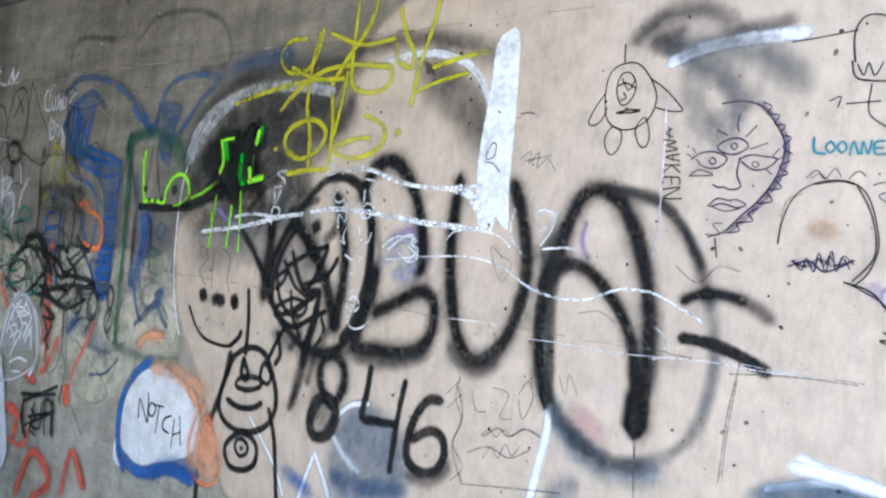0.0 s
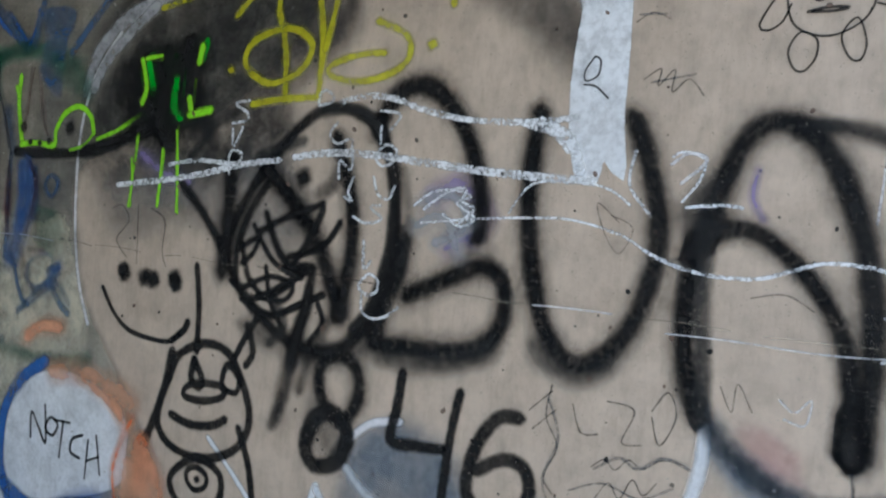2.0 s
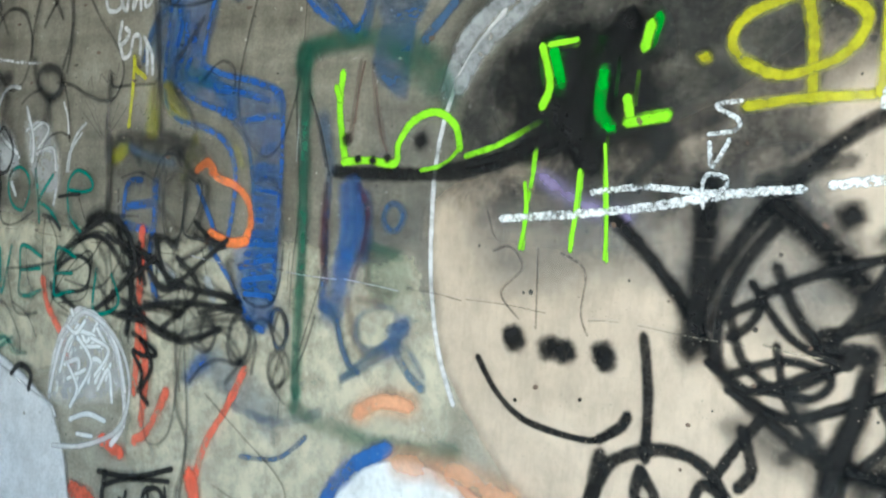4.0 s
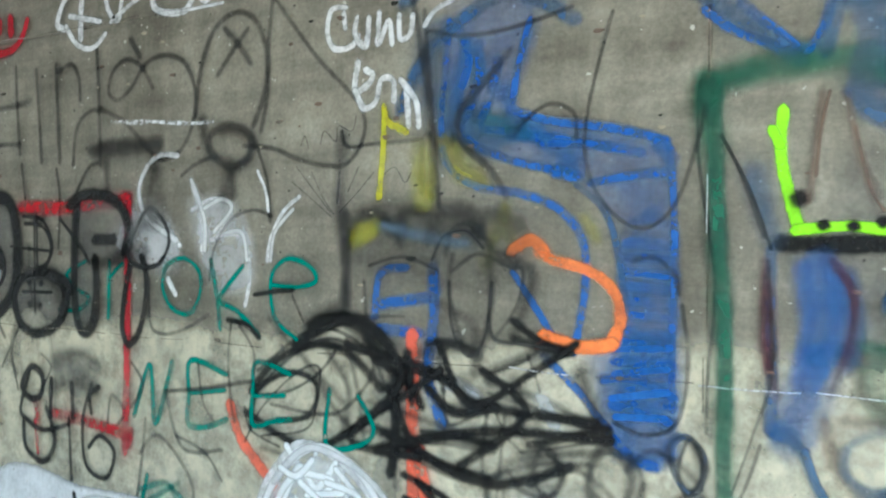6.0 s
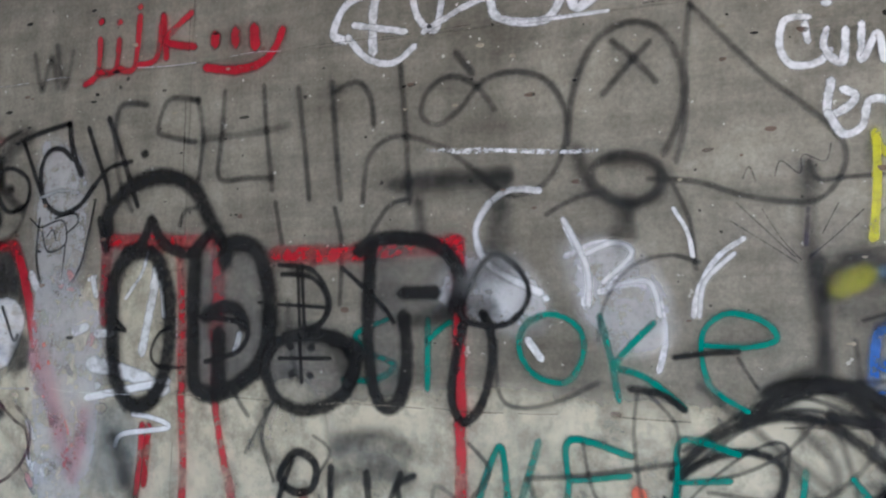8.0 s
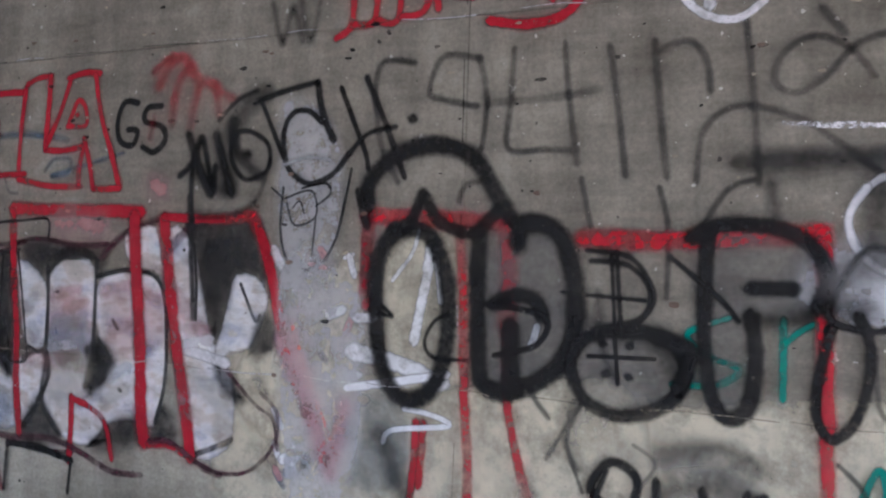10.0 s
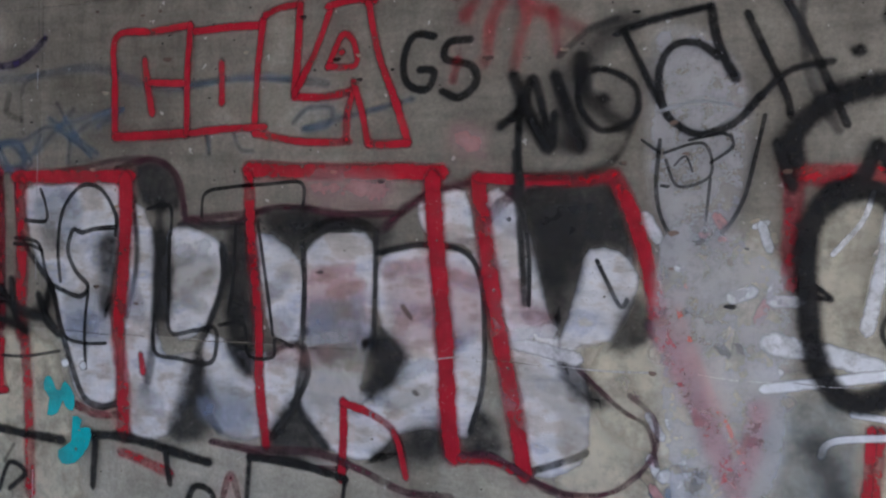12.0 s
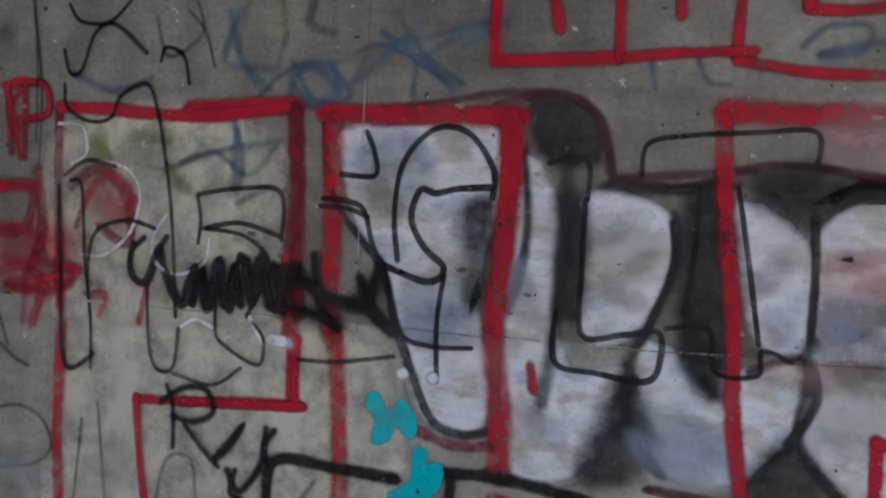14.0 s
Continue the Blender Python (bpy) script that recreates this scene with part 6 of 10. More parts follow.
g = tag("black_initials_tag", "small black initials GS in spray paint", "graffiti")
stroke(g, "tight", "black", 0.0186, [(-5.100, 2.042), (-5.149, 2.046), (-5.173, 1.991), (-5.160, 1.940), (-5.116, 1.928), (-5.099, 1.965), (-5.134, 1.971)])
stroke(g, "tight", "black", 0.0183, [(-5.015, 2.030), (-5.065, 2.026), (-5.073, 1.992), (-5.014, 1.974), (-5.000, 1.939), (-5.038, 1.907), (-5.081, 1.922)])
stroke(g, "haze", "red", 0.0194, [(-5.040, 2.004), (-5.055, 1.942)])

g = tag("faded_red_scribble", "faded red spray scribble on bare concrete", "graffiti")
stroke(g, "haze", "red", 0.0355, [(-5.032, 2.079), (-4.983, 2.144), (-4.934, 2.153), (-4.901, 2.096)])
stroke(g, "haze", "red", 0.0300, [(-4.981, 1.979), (-4.966, 2.074), (-4.934, 2.126)])
stroke(g, "haze", "red", 0.0320, [(-4.915, 1.975), (-4.885, 2.081), (-4.822, 2.063), (-4.776, 2.033)])
stroke(g, "haze", "red", 0.0221, [(-5.050, 2.122), (-4.984, 2.164)])
stroke(g, "haze", "red", 0.0266, [(-4.838, 2.077), (-4.821, 1.996)])

g = tag("black_notch_lettering", "black sprayed letters NOTCH on concrete", "graffiti")
stroke(g, "spray", "black", 0.0189, [(-4.898, 1.719), (-4.905, 1.827), (-4.895, 1.894)])
stroke(g, "spray", "black", 0.0214, [(-4.946, 1.841), (-4.898, 1.880), (-4.875, 1.940), (-4.850, 1.865), (-4.833, 1.798), (-4.827, 1.864)])
stroke(g, "haze", "soot", 0.0344, [(-4.820, 1.943), (-4.811, 1.864), (-4.787, 1.797)])
stroke(g, "haze", "soot", 0.0472, [(-4.774, 1.954), (-4.772, 1.810)])
stroke(g, "spray", "black", 0.0143, [(-4.729, 1.952), (-4.663, 1.916), (-4.662, 1.852), (-4.727, 1.828), (-4.773, 1.875), (-4.774, 1.934)], True)
stroke(g, "spray", "black", 0.0286, [(-4.727, 1.893), (-4.723, 1.892)], name="dot")
stroke(g, "mist", "soot", 0.0157, [(-4.821, 1.983), (-4.761, 2.032), (-4.701, 2.053)])
stroke(g, "haze", "soot", 0.0155, [(-4.655, 1.871), (-4.690, 1.782), (-4.756, 1.744)])
stroke(g, "spray", "black", 0.0165, [(-4.694, 2.027), (-4.615, 2.047), (-4.518, 2.064)])
stroke(g, "spray", "black", 0.0153, [(-4.686, 2.026), (-4.641, 1.934), (-4.597, 1.850)])
stroke(g, "tight", "black", 0.0198, [(-4.518, 2.058), (-4.503, 1.988), (-4.469, 1.919)])
stroke(g, "tight", "black", 0.0162, [(-4.503, 1.964), (-4.544, 1.994), (-4.593, 1.988), (-4.616, 1.933), (-4.598, 1.856), (-4.541, 1.816), (-4.474, 1.833), (-4.422, 1.886)])
stroke(g, "tight", "black", 0.0145, [(-4.451, 2.046), (-4.417, 1.971), (-4.377, 1.884), (-4.370, 1.848)])
stroke(g, "tight", "black", 0.0155, [(-4.380, 2.064), (-4.347, 2.002), (-4.309, 1.916), (-4.271, 1.826)])
stroke(g, "spray", "black", 0.0144, [(-4.422, 1.886), (-4.371, 1.932), (-4.297, 1.945)])
stroke(g, "tight", "black", 0.0257, [(-4.256, 1.962), (-4.252, 1.961)], name="dot")
stroke(g, "mist", "soot", 0.0188, [(-4.895, 1.732), (-4.893, 1.584), (-4.883, 1.470)])
stroke(g, "haze", "soot", 0.0795, [(-4.831, 1.652), (-4.813, 1.520)])
stroke(g, "marker", "black", 0.0087, [(-4.611, 1.806), (-4.616, 1.704), (-4.594, 1.629), (-4.545, 1.604), (-4.491, 1.624), (-4.452, 1.685), (-4.427, 1.789), (-4.415, 1.849)])
stroke(g, "marker", "black", 0.0063, [(-4.603, 1.780), (-4.527, 1.797), (-4.513, 1.735), (-4.574, 1.714), (-4.599, 1.767)])
stroke(g, "marker", "black", 0.0050, [(-4.582, 1.755), (-4.561, 1.773), (-4.547, 1.742)])
stroke(g, "marker", "black", 0.0062, [(-4.555, 1.804), (-4.487, 1.815), (-4.473, 1.790), (-4.513, 1.760)])
stroke(g, "marker", "black", 0.0062, [(-4.513, 1.729), (-4.522, 1.623)])
stroke(g, "marker", "black", 0.0064, [(-4.647, 1.807), (-4.611, 1.780)])
stroke(g, "haze", "pale_grey", 0.0175, [(-4.612, 1.863), (-4.542, 1.879), (-4.475, 1.870)])
stroke(g, "haze", "soot", 0.0615, [(-4.774, 1.954), (-4.730, 2.017), (-4.672, 2.045)])
stroke(g, "haze", "soot", 0.0483, [(-4.881, 1.853), (-4.834, 1.811), (-4.772, 1.797)])
stroke(g, "spray", "black", 0.0294, [(-4.918, 1.949), (-4.882, 1.866), (-4.841, 1.792)])
stroke(g, "spray", "black", 0.0261, [(-4.828, 1.944), (-4.796, 1.863), (-4.772, 1.794)])
stroke(g, "mist", "black", 0.0335, [(-4.775, 1.980), (-4.758, 1.901), (-4.683, 1.833)])
stroke(g, "mist", "soot", 0.0142, [(-4.697, 1.769), (-4.756, 1.737), (-4.879, 1.732)])
stroke(g, "mist", "soot", 0.0176, [(-4.912, 1.786), (-4.903, 1.678), (-4.884, 1.517)])

g = tag("black_outline_shapes", "thin black outline shapes over white letters", "graffiti")
stroke(g, "marker", "black", 0.0095, [(-5.704, 1.645), (-5.695, 1.700), (-5.628, 1.715), (-5.519, 1.722), (-5.427, 1.724), (-5.423, 1.666)])
stroke(g, "marker", "black", 0.0112, [(-5.798, 1.600), (-5.799, 1.475), (-5.793, 1.362), (-5.720, 1.367), (-5.663, 1.377), (-5.655, 1.334), (-5.675, 1.290), (-5.762, 1.295), (-5.838, 1.308), (-5.842, 1.397)])
stroke(g, "marker", "black", 0.0100, [(-5.867, 1.662), (-5.799, 1.669), (-5.795, 1.600)])
stroke(g, "marker", "black", 0.0108, [(-6.218, 1.712), (-6.200, 1.671), (-6.199, 1.629), (-6.269, 1.630)])
stroke(g, "marker", "black", 0.0118, [(-6.146, 1.472), (-6.156, 1.565), (-6.140, 1.659), (-6.083, 1.718), (-6.017, 1.712), (-5.968, 1.648), (-5.967, 1.596)])
stroke(g, "marker", "black", 0.0132, [(-5.968, 1.615), (-6.032, 1.610), (-6.077, 1.600), (-6.106, 1.606), (-6.122, 1.553), (-6.096, 1.501), (-6.054, 1.463), (-6.086, 1.435), (-6.180, 1.464)])
stroke(g, "marker", "black", 0.0106, [(-6.053, 1.450), (-6.063, 1.357), (-6.058, 1.251)])
stroke(g, "marker", "black", 0.0093, [(-6.171, 1.457), (-6.135, 1.339), (-6.076, 1.316), (-5.994, 1.319)])
stroke(g, "marker", "black", 0.0108, [(-6.304, 1.582), (-6.225, 1.570), (-6.197, 1.497), (-6.171, 1.457)])
stroke(g, "spray", "black", 0.0302, [(-6.357, 1.449), (-6.302, 1.396), (-6.195, 1.375)])
stroke(g, "spray", "black", 0.0215, [(-6.180, 1.470), (-6.195, 1.375), (-6.152, 1.338)])
stroke(g, "marker", "black", 0.0096, [(-5.649, 1.384), (-5.579, 1.388), (-5.564, 1.317), (-5.496, 1.317), (-5.490, 1.359), (-5.444, 1.344)])
stroke(g, "marker", "black", 0.0095, [(-5.543, 1.629), (-5.521, 1.511), (-5.497, 1.370)])
stroke(g, "marker", "black", 0.0097, [(-5.605, 1.628), (-5.609, 1.508), (-5.621, 1.410)])
stroke(g, "haze", "black", 0.0290, [(-5.619, 1.337), (-5.563, 1.281)])
stroke(g, "tight", "soot", 0.0103, [(-4.888, 1.662), (-4.875, 1.559), (-4.874, 1.466)])
stroke(g, "tight", "soot", 0.0099, [(-4.732, 1.564), (-4.707, 1.515), (-4.682, 1.472), (-4.669, 1.487)])

g = tag("black_low_lettering", "black brushed letters low across the wall", "graffiti")
stroke(g, "tight", "black", 0.0249, [(-6.395, 0.898), (-6.392, 1.054), (-6.261, 1.062), (-6.130, 1.057)])
stroke(g, "tight", "black", 0.0245, [(-6.039, 1.081), (-5.942, 1.086), (-5.848, 1.077), (-5.743, 1.059), (-5.670, 1.049)])
stroke(g, "tight", "black", 0.0222, [(-6.022, 1.070), (-6.028, 0.950)])
stroke(g, "tight", "black", 0.0184, [(-5.558, 1.076), (-5.477, 1.074), (-5.373, 1.065), (-5.297, 1.052)])
stroke(g, "spray", "black", 0.0167, [(-6.349, 0.905), (-6.314, 0.980), (-6.259, 0.959), (-6.313, 0.910)])
stroke(g, "tight", "black", 0.0182, [(-5.803, 1.070), (-5.786, 0.984)])
stroke(g, "spray", "black", 0.0189, [(-6.521, 1.047), (-6.492, 1.072), (-6.464, 1.117)])
stroke(g, "spray", "black", 0.0170, [(-6.408, 1.123), (-6.416, 1.052), (-6.462, 0.989), (-6.492, 1.029)])
stroke(g, "spray", "black", 0.0126, [(-6.638, 1.186), (-6.622, 1.141), (-6.619, 1.059)])
stroke(g, "spray", "black", 0.0153, [(-6.650, 1.150), (-6.597, 1.185), (-6.544, 1.184), (-6.529, 1.140), (-6.575, 1.117), (-6.622, 1.124)])
stroke(g, "spray", "black", 0.0125, [(-6.594, 1.109), (-6.553, 1.067), (-6.512, 1.032)])
stroke(g, "spray", "black", 0.0138, [(-6.513, 1.061), (-6.488, 1.087), (-6.458, 1.125)])
stroke(g, "spray", "black", 0.0149, [(-6.388, 1.121), (-6.412, 1.085), (-6.398, 1.052)])
stroke(g, "spray", "black", 0.0124, [(-6.473, 1.031), (-6.484, 0.983), (-6.445, 0.972)])
stroke(g, "haze", "black", 0.0134, [(-6.333, 0.982), (-6.298, 1.031)])
stroke(g, "haze", "soot", 0.0106, [(-6.656, 0.948), (-6.632, 1.034), (-6.578, 1.041), (-6.562, 0.961)])
stroke(g, "tight", "black", 0.0188, [(-5.746, 0.901), (-5.714, 0.984), (-5.660, 0.975), (-5.659, 0.913)])
stroke(g, "worn", "dark_red", 0.0185, [(-5.638, 0.932), (-5.608, 1.028), (-5.575, 0.940)])
stroke(g, "spray", "black", 0.0165, [(-5.564, 0.942), (-5.556, 1.065)])
stroke(g, "tight", "black", 0.0162, [(-5.556, 1.073), (-5.435, 1.079), (-5.347, 1.059)])
stroke(g, "spray", "black", 0.0140, [(-5.300, 1.050), (-5.308, 0.962)])

g = tag("black_scratched_name", "scratchy black name with white loops on red frame", "graffiti")
stroke(g, "spray", "black", 0.0141, [(-6.703, 1.486), (-6.736, 1.449), (-6.721, 1.397), (-6.686, 1.399), (-6.668, 1.465)])
stroke(g, "tight", "black", 0.0167, [(-6.662, 1.465), (-6.646, 1.396), (-6.610, 1.352), (-6.599, 1.399)])
stroke(g, "tight", "black", 0.0165, [(-6.593, 1.423), (-6.584, 1.354), (-6.567, 1.436), (-6.544, 1.351), (-6.528, 1.438)])
stroke(g, "tight", "black", 0.0191, [(-6.522, 1.450), (-6.512, 1.360), (-6.490, 1.441), (-6.474, 1.363)])
stroke(g, "tight", "black", 0.0243, [(-6.465, 1.454), (-6.449, 1.376), (-6.433, 1.456), (-6.411, 1.367)])
stroke(g, "tight", "black", 0.0241, [(-6.402, 1.446), (-6.379, 1.358)])
stroke(g, "spray", "black", 0.0213, [(-6.388, 1.425), (-6.339, 1.417)])
stroke(g, "spray", "black", 0.0159, [(-6.361, 1.365), (-6.300, 1.353), (-6.263, 1.334)])
stroke(g, "spray", "black", 0.0211, [(-6.317, 1.473), (-6.301, 1.375), (-6.263, 1.334)])
stroke(g, "spray", "black", 0.0233, [(-6.221, 1.436), (-6.195, 1.383), (-6.147, 1.333)])
stroke(g, "worn", "offwhite", 0.0084, [(-6.923, 1.716), (-6.865, 1.711), (-6.852, 1.657), (-6.891, 1.632)])
stroke(g, "worn", "offwhite", 0.0083, [(-6.820, 1.640), (-6.750, 1.625), (-6.717, 1.573), (-6.738, 1.496), (-6.799, 1.445), (-6.856, 1.442)])
stroke(g, "worn", "offwhite", 0.0081, [(-6.651, 1.535), (-6.683, 1.487), (-6.674, 1.435), (-6.620, 1.415), (-6.561, 1.442), (-6.550, 1.494)])
stroke(g, "worn", "white", 0.0081, [(-6.615, 1.305), (-6.576, 1.326), (-6.536, 1.312)])
stroke(g, "worn", "white", 0.0101, [(-6.454, 1.341), (-6.420, 1.288)])
stroke(g, "haze", "white", 0.0290, [(-6.370, 1.295), (-6.366, 1.294)], name="dot")
stroke(g, "worn", "white", 0.0224, [(-6.408, 1.300), (-6.377, 1.297)])
stroke(g, "tight", "white", 0.0235, [(-6.128, 1.260), (-6.124, 1.259)], name="dot")
stroke(g, "tight", "white", 0.0235, [(-6.068, 1.257), (-6.064, 1.256)], name="dot")
stroke(g, "haze", "black", 0.0839, [(-6.553, 1.402), (-6.463, 1.403), (-6.375, 1.403)])
stroke(g, "tight", "black", 0.0162, [(-6.730, 1.473), (-6.735, 1.414), (-6.700, 1.393), (-6.675, 1.453), (-6.649, 1.489)])
stroke(g, "tight", "black", 0.0153, [(-6.647, 1.419), (-6.604, 1.353), (-6.581, 1.435), (-6.551, 1.345), (-6.529, 1.450), (-6.499, 1.349), (-6.478, 1.464), (-6.449, 1.364), (-6.428, 1.467), (-6.398, 1.357), (-6.377, 1.448)])
stroke(g, "haze", "black", 0.0461, [(-6.337, 1.362), (-6.264, 1.340)])
stroke(g, "haze", "black", 0.0461, [(-6.230, 1.392), (-6.174, 1.428)])

g = tag("black_tall_letters", "tall thin black outlined letters", "graffiti")
stroke(g, "marker", "black", 0.0109, [(-6.919, 1.584), (-6.911, 1.439), (-6.892, 1.210), (-6.820, 1.234)])
stroke(g, "marker", "black", 0.0096, [(-6.890, 1.597), (-6.861, 1.586), (-6.849, 1.443), (-6.830, 1.312), (-6.826, 1.204)])
stroke(g, "marker", "black", 0.0095, [(-6.905, 1.608), (-6.849, 1.640), (-6.778, 1.630)])
stroke(g, "marker", "black", 0.0095, [(-6.830, 1.312), (-6.840, 1.407), (-6.822, 1.492), (-6.746, 1.519), (-6.677, 1.505)])
stroke(g, "marker", "black", 0.0091, [(-6.579, 1.573), (-6.571, 1.527), (-6.576, 1.481)])
stroke(g, "marker", "black", 0.0101, [(-6.580, 1.579), (-6.496, 1.593), (-6.396, 1.591), (-6.389, 1.497)])
stroke(g, "marker", "black", 0.0101, [(-6.564, 1.511), (-6.481, 1.526), (-6.392, 1.503)])
stroke(g, "marker", "black", 0.0090, [(-6.557, 1.511), (-6.467, 1.499), (-6.414, 1.445), (-6.460, 1.341)])
stroke(g, "marker", "black", 0.0094, [(-6.693, 1.393), (-6.685, 1.276), (-6.666, 1.219), (-6.626, 1.223), (-6.615, 1.305)])
stroke(g, "marker", "black", 0.0093, [(-6.655, 1.639), (-6.637, 1.513), (-6.623, 1.328)])
stroke(g, "marker", "black", 0.0091, [(-6.527, 1.404), (-6.530, 1.312), (-6.509, 1.280), (-6.431, 1.247), (-6.421, 1.299), (-6.447, 1.331)])
stroke(g, "marker", "soot", 0.0081, [(-6.625, 1.211), (-6.532, 1.197), (-6.469, 1.238)])
stroke(g, "marker", "soot", 0.0088, [(-6.345, 1.266), (-6.260, 1.269), (-6.145, 1.290)])
stroke(g, "spray", "black", 0.0106, [(-6.914, 1.871), (-6.898, 1.823), (-6.869, 1.829), (-6.837, 1.905), (-6.788, 1.922), (-6.710, 1.863)])
stroke(g, "spray", "black", 0.0094, [(-6.903, 1.966), (-6.873, 1.930), (-6.802, 1.928), (-6.749, 1.973)])
stroke(g, "spray", "black", 0.0094, [(-6.911, 1.799), (-6.903, 1.752), (-6.851, 1.723), (-6.795, 1.729), (-6.769, 1.776), (-6.708, 1.800), (-6.679, 1.742), (-6.654, 1.628)])
stroke(g, "spray", "black", 0.0091, [(-6.676, 1.846), (-6.664, 1.874), (-6.623, 1.857), (-6.608, 1.800)])
stroke(g, "mist", "soot", 0.0079, [(-6.614, 1.948), (-6.573, 1.902), (-6.551, 1.834)])
stroke(g, "mist", "soot", 0.0084, [(-6.991, 1.980), (-6.983, 1.835), (-6.981, 1.678)])
stroke(g, "haze", "black", 0.0487, [(-7.073, 1.909), (-7.069, 1.908)], name="dot")
stroke(g, "mist", "soot", 0.0112, [(-7.073, 1.243), (-7.026, 1.209), (-6.988, 1.194)])
stroke(g, "mist", "soot", 0.0100, [(-7.075, 1.317), (-7.042, 1.233)])
stroke(g, "mist", "soot", 0.0099, [(-7.068, 1.093), (-7.007, 1.105), (-6.946, 1.081), (-6.922, 1.022), (-6.973, 0.979), (-7.064, 0.961)])
stroke(g, "mist", "soot", 0.0085, [(-6.844, 1.093), (-6.860, 0.919)])
stroke(g, "mist", "soot", 0.0084, [(-6.805, 1.133), (-6.781, 0.930)])
stroke(g, "haze", "pale_grey", 0.0500, [(-7.065, 0.992), (-6.972, 0.941)])
stroke(g, "marker", "black", 0.0097, [(-6.309, 1.567), (-6.250, 1.564), (-6.208, 1.550)])

g = tag("turquoise_patch", "bright turquoise drip patch over red bars", "graffiti")
fill(g, "tight", "turquoise", 0.009, [(-6.193, 1.215), (-6.174, 1.220), (-6.157, 1.192), (-6.140, 1.188), (-6.124, 1.212), (-6.094, 1.177), (-6.098, 1.139), (-6.121, 1.147), (-6.133, 1.162), (-6.149, 1.128), (-6.183, 1.121), (-6.176, 1.163), (-6.195, 1.188)])
fill(g, "tight", "turquoise", 0.009, [(-6.097, 1.123), (-6.068, 1.116), (-6.073, 1.094), (-6.040, 1.098), (-6.043, 1.055), (-6.086, 1.006), (-6.131, 0.999), (-6.144, 1.030), (-6.100, 1.058)])

g = tag("violet_arc", "violet sprayed smile arc high on the wall", "graffiti")
stroke(g, "worn", "ink", 0.0192, [(-6.534, 2.121), (-6.476, 2.069), (-6.383, 2.045), (-6.293, 2.051), (-6.207, 2.106)])

g = tag("black_scribble_bar", "fuzzy black scribbles beside heavy outline letters", "graffiti")
stroke(g, "haze", "soot", 0.0248, [(-3.794, 1.660), (-3.756, 1.640), (-3.731, 1.671)])
stroke(g, "haze", "soot", 0.0208, [(-3.803, 1.576), (-3.792, 1.473), (-3.762, 1.392)])
stroke(g, "spray", "black", 0.0107, [(-4.340, 1.513), (-4.290, 1.503), (-4.334, 1.537)])
stroke(g, "spray", "black", 0.0103, [(-4.148, 1.515), (-4.183, 1.496), (-4.205, 1.449), (-4.181, 1.416), (-4.101, 1.415)])
stroke(g, "mist", "soot", 0.0129, [(-3.950, 1.366), (-3.929, 1.335), (-3.903, 1.305)])

g = tag("blue_outline_piece", "big faded blue outline letters on bare concrete", "graffiti")
fill(g, "faint", "blue", 0.035, [(-2.299, 1.848), (-2.192, 1.831), (-2.078, 1.820), (-1.906, 1.785), (-1.894, 1.658), (-1.975, 1.633), (-2.073, 1.721), (-2.234, 1.766), (-2.329, 1.812)])
fill(g, "faint", "blue", 0.050, [(-2.373, 2.071), (-2.174, 2.062), (-2.217, 1.898), (-2.300, 1.866), (-2.353, 1.832), (-2.375, 1.770), (-2.375, 1.946)])
fill(g, "faint", "blue", 0.034, [(-1.975, 1.624), (-1.887, 1.636), (-1.871, 1.275), (-1.917, 1.191), (-1.984, 1.250), (-2.013, 1.304), (-1.973, 1.444), (-1.985, 1.545)])
stroke(g, "streak", "blue", 0.0200, [(-1.966, 1.596), (-1.935, 1.593), (-1.887, 1.589)])
stroke(g, "streak", "blue", 0.0200, [(-1.969, 1.569), (-1.934, 1.567), (-1.888, 1.563)])
stroke(g, "streak", "blue", 0.0200, [(-1.970, 1.542), (-1.933, 1.540), (-1.890, 1.536)])
stroke(g, "streak", "blue", 0.0200, [(-1.973, 1.515), (-1.931, 1.513), (-1.891, 1.510)])
stroke(g, "streak", "blue", 0.0201, [(-1.975, 1.488), (-1.930, 1.487), (-1.892, 1.483)])
stroke(g, "streak", "blue", 0.0200, [(-1.960, 1.461), (-1.929, 1.460), (-1.894, 1.457)])
stroke(g, "streak", "blue", 0.0200, [(-1.963, 1.434), (-1.928, 1.433), (-1.881, 1.431)])
stroke(g, "streak", "blue", 0.0200, [(-1.965, 1.407), (-1.927, 1.407), (-1.883, 1.404)])
stroke(g, "streak", "blue", 0.0200, [(-1.968, 1.380), (-1.925, 1.380), (-1.884, 1.378)])
stroke(g, "streak", "blue", 0.0200, [(-1.969, 1.352), (-1.924, 1.353), (-1.885, 1.351)])
stroke(g, "streak", "blue", 0.0200, [(-1.972, 1.325), (-1.923, 1.327), (-1.886, 1.325)])
stroke(g, "streak", "blue", 0.0200, [(-1.975, 1.297), (-1.922, 1.300), (-1.874, 1.300)])
stroke(g, "streak", "blue", 0.0200, [(-1.976, 1.270), (-1.921, 1.273), (-1.875, 1.273)])
stroke(g, "streak", "blue", 0.0192, [(-2.314, 1.830), (-2.191, 1.813), (-2.090, 1.791)])
stroke(g, "streak", "blue", 0.0188, [(-2.221, 1.808), (-2.104, 1.795), (-2.008, 1.775)])
stroke(g, "streak", "blue", 0.0184, [(-2.147, 1.791), (-2.035, 1.781), (-1.943, 1.762)])
stroke(g, "streak", "blue", 0.0250, [(-2.347, 2.043), (-2.320, 1.967), (-2.356, 1.882)])
stroke(g, "streak", "blue", 0.0248, [(-2.298, 2.002), (-2.295, 1.928), (-2.330, 1.843)])
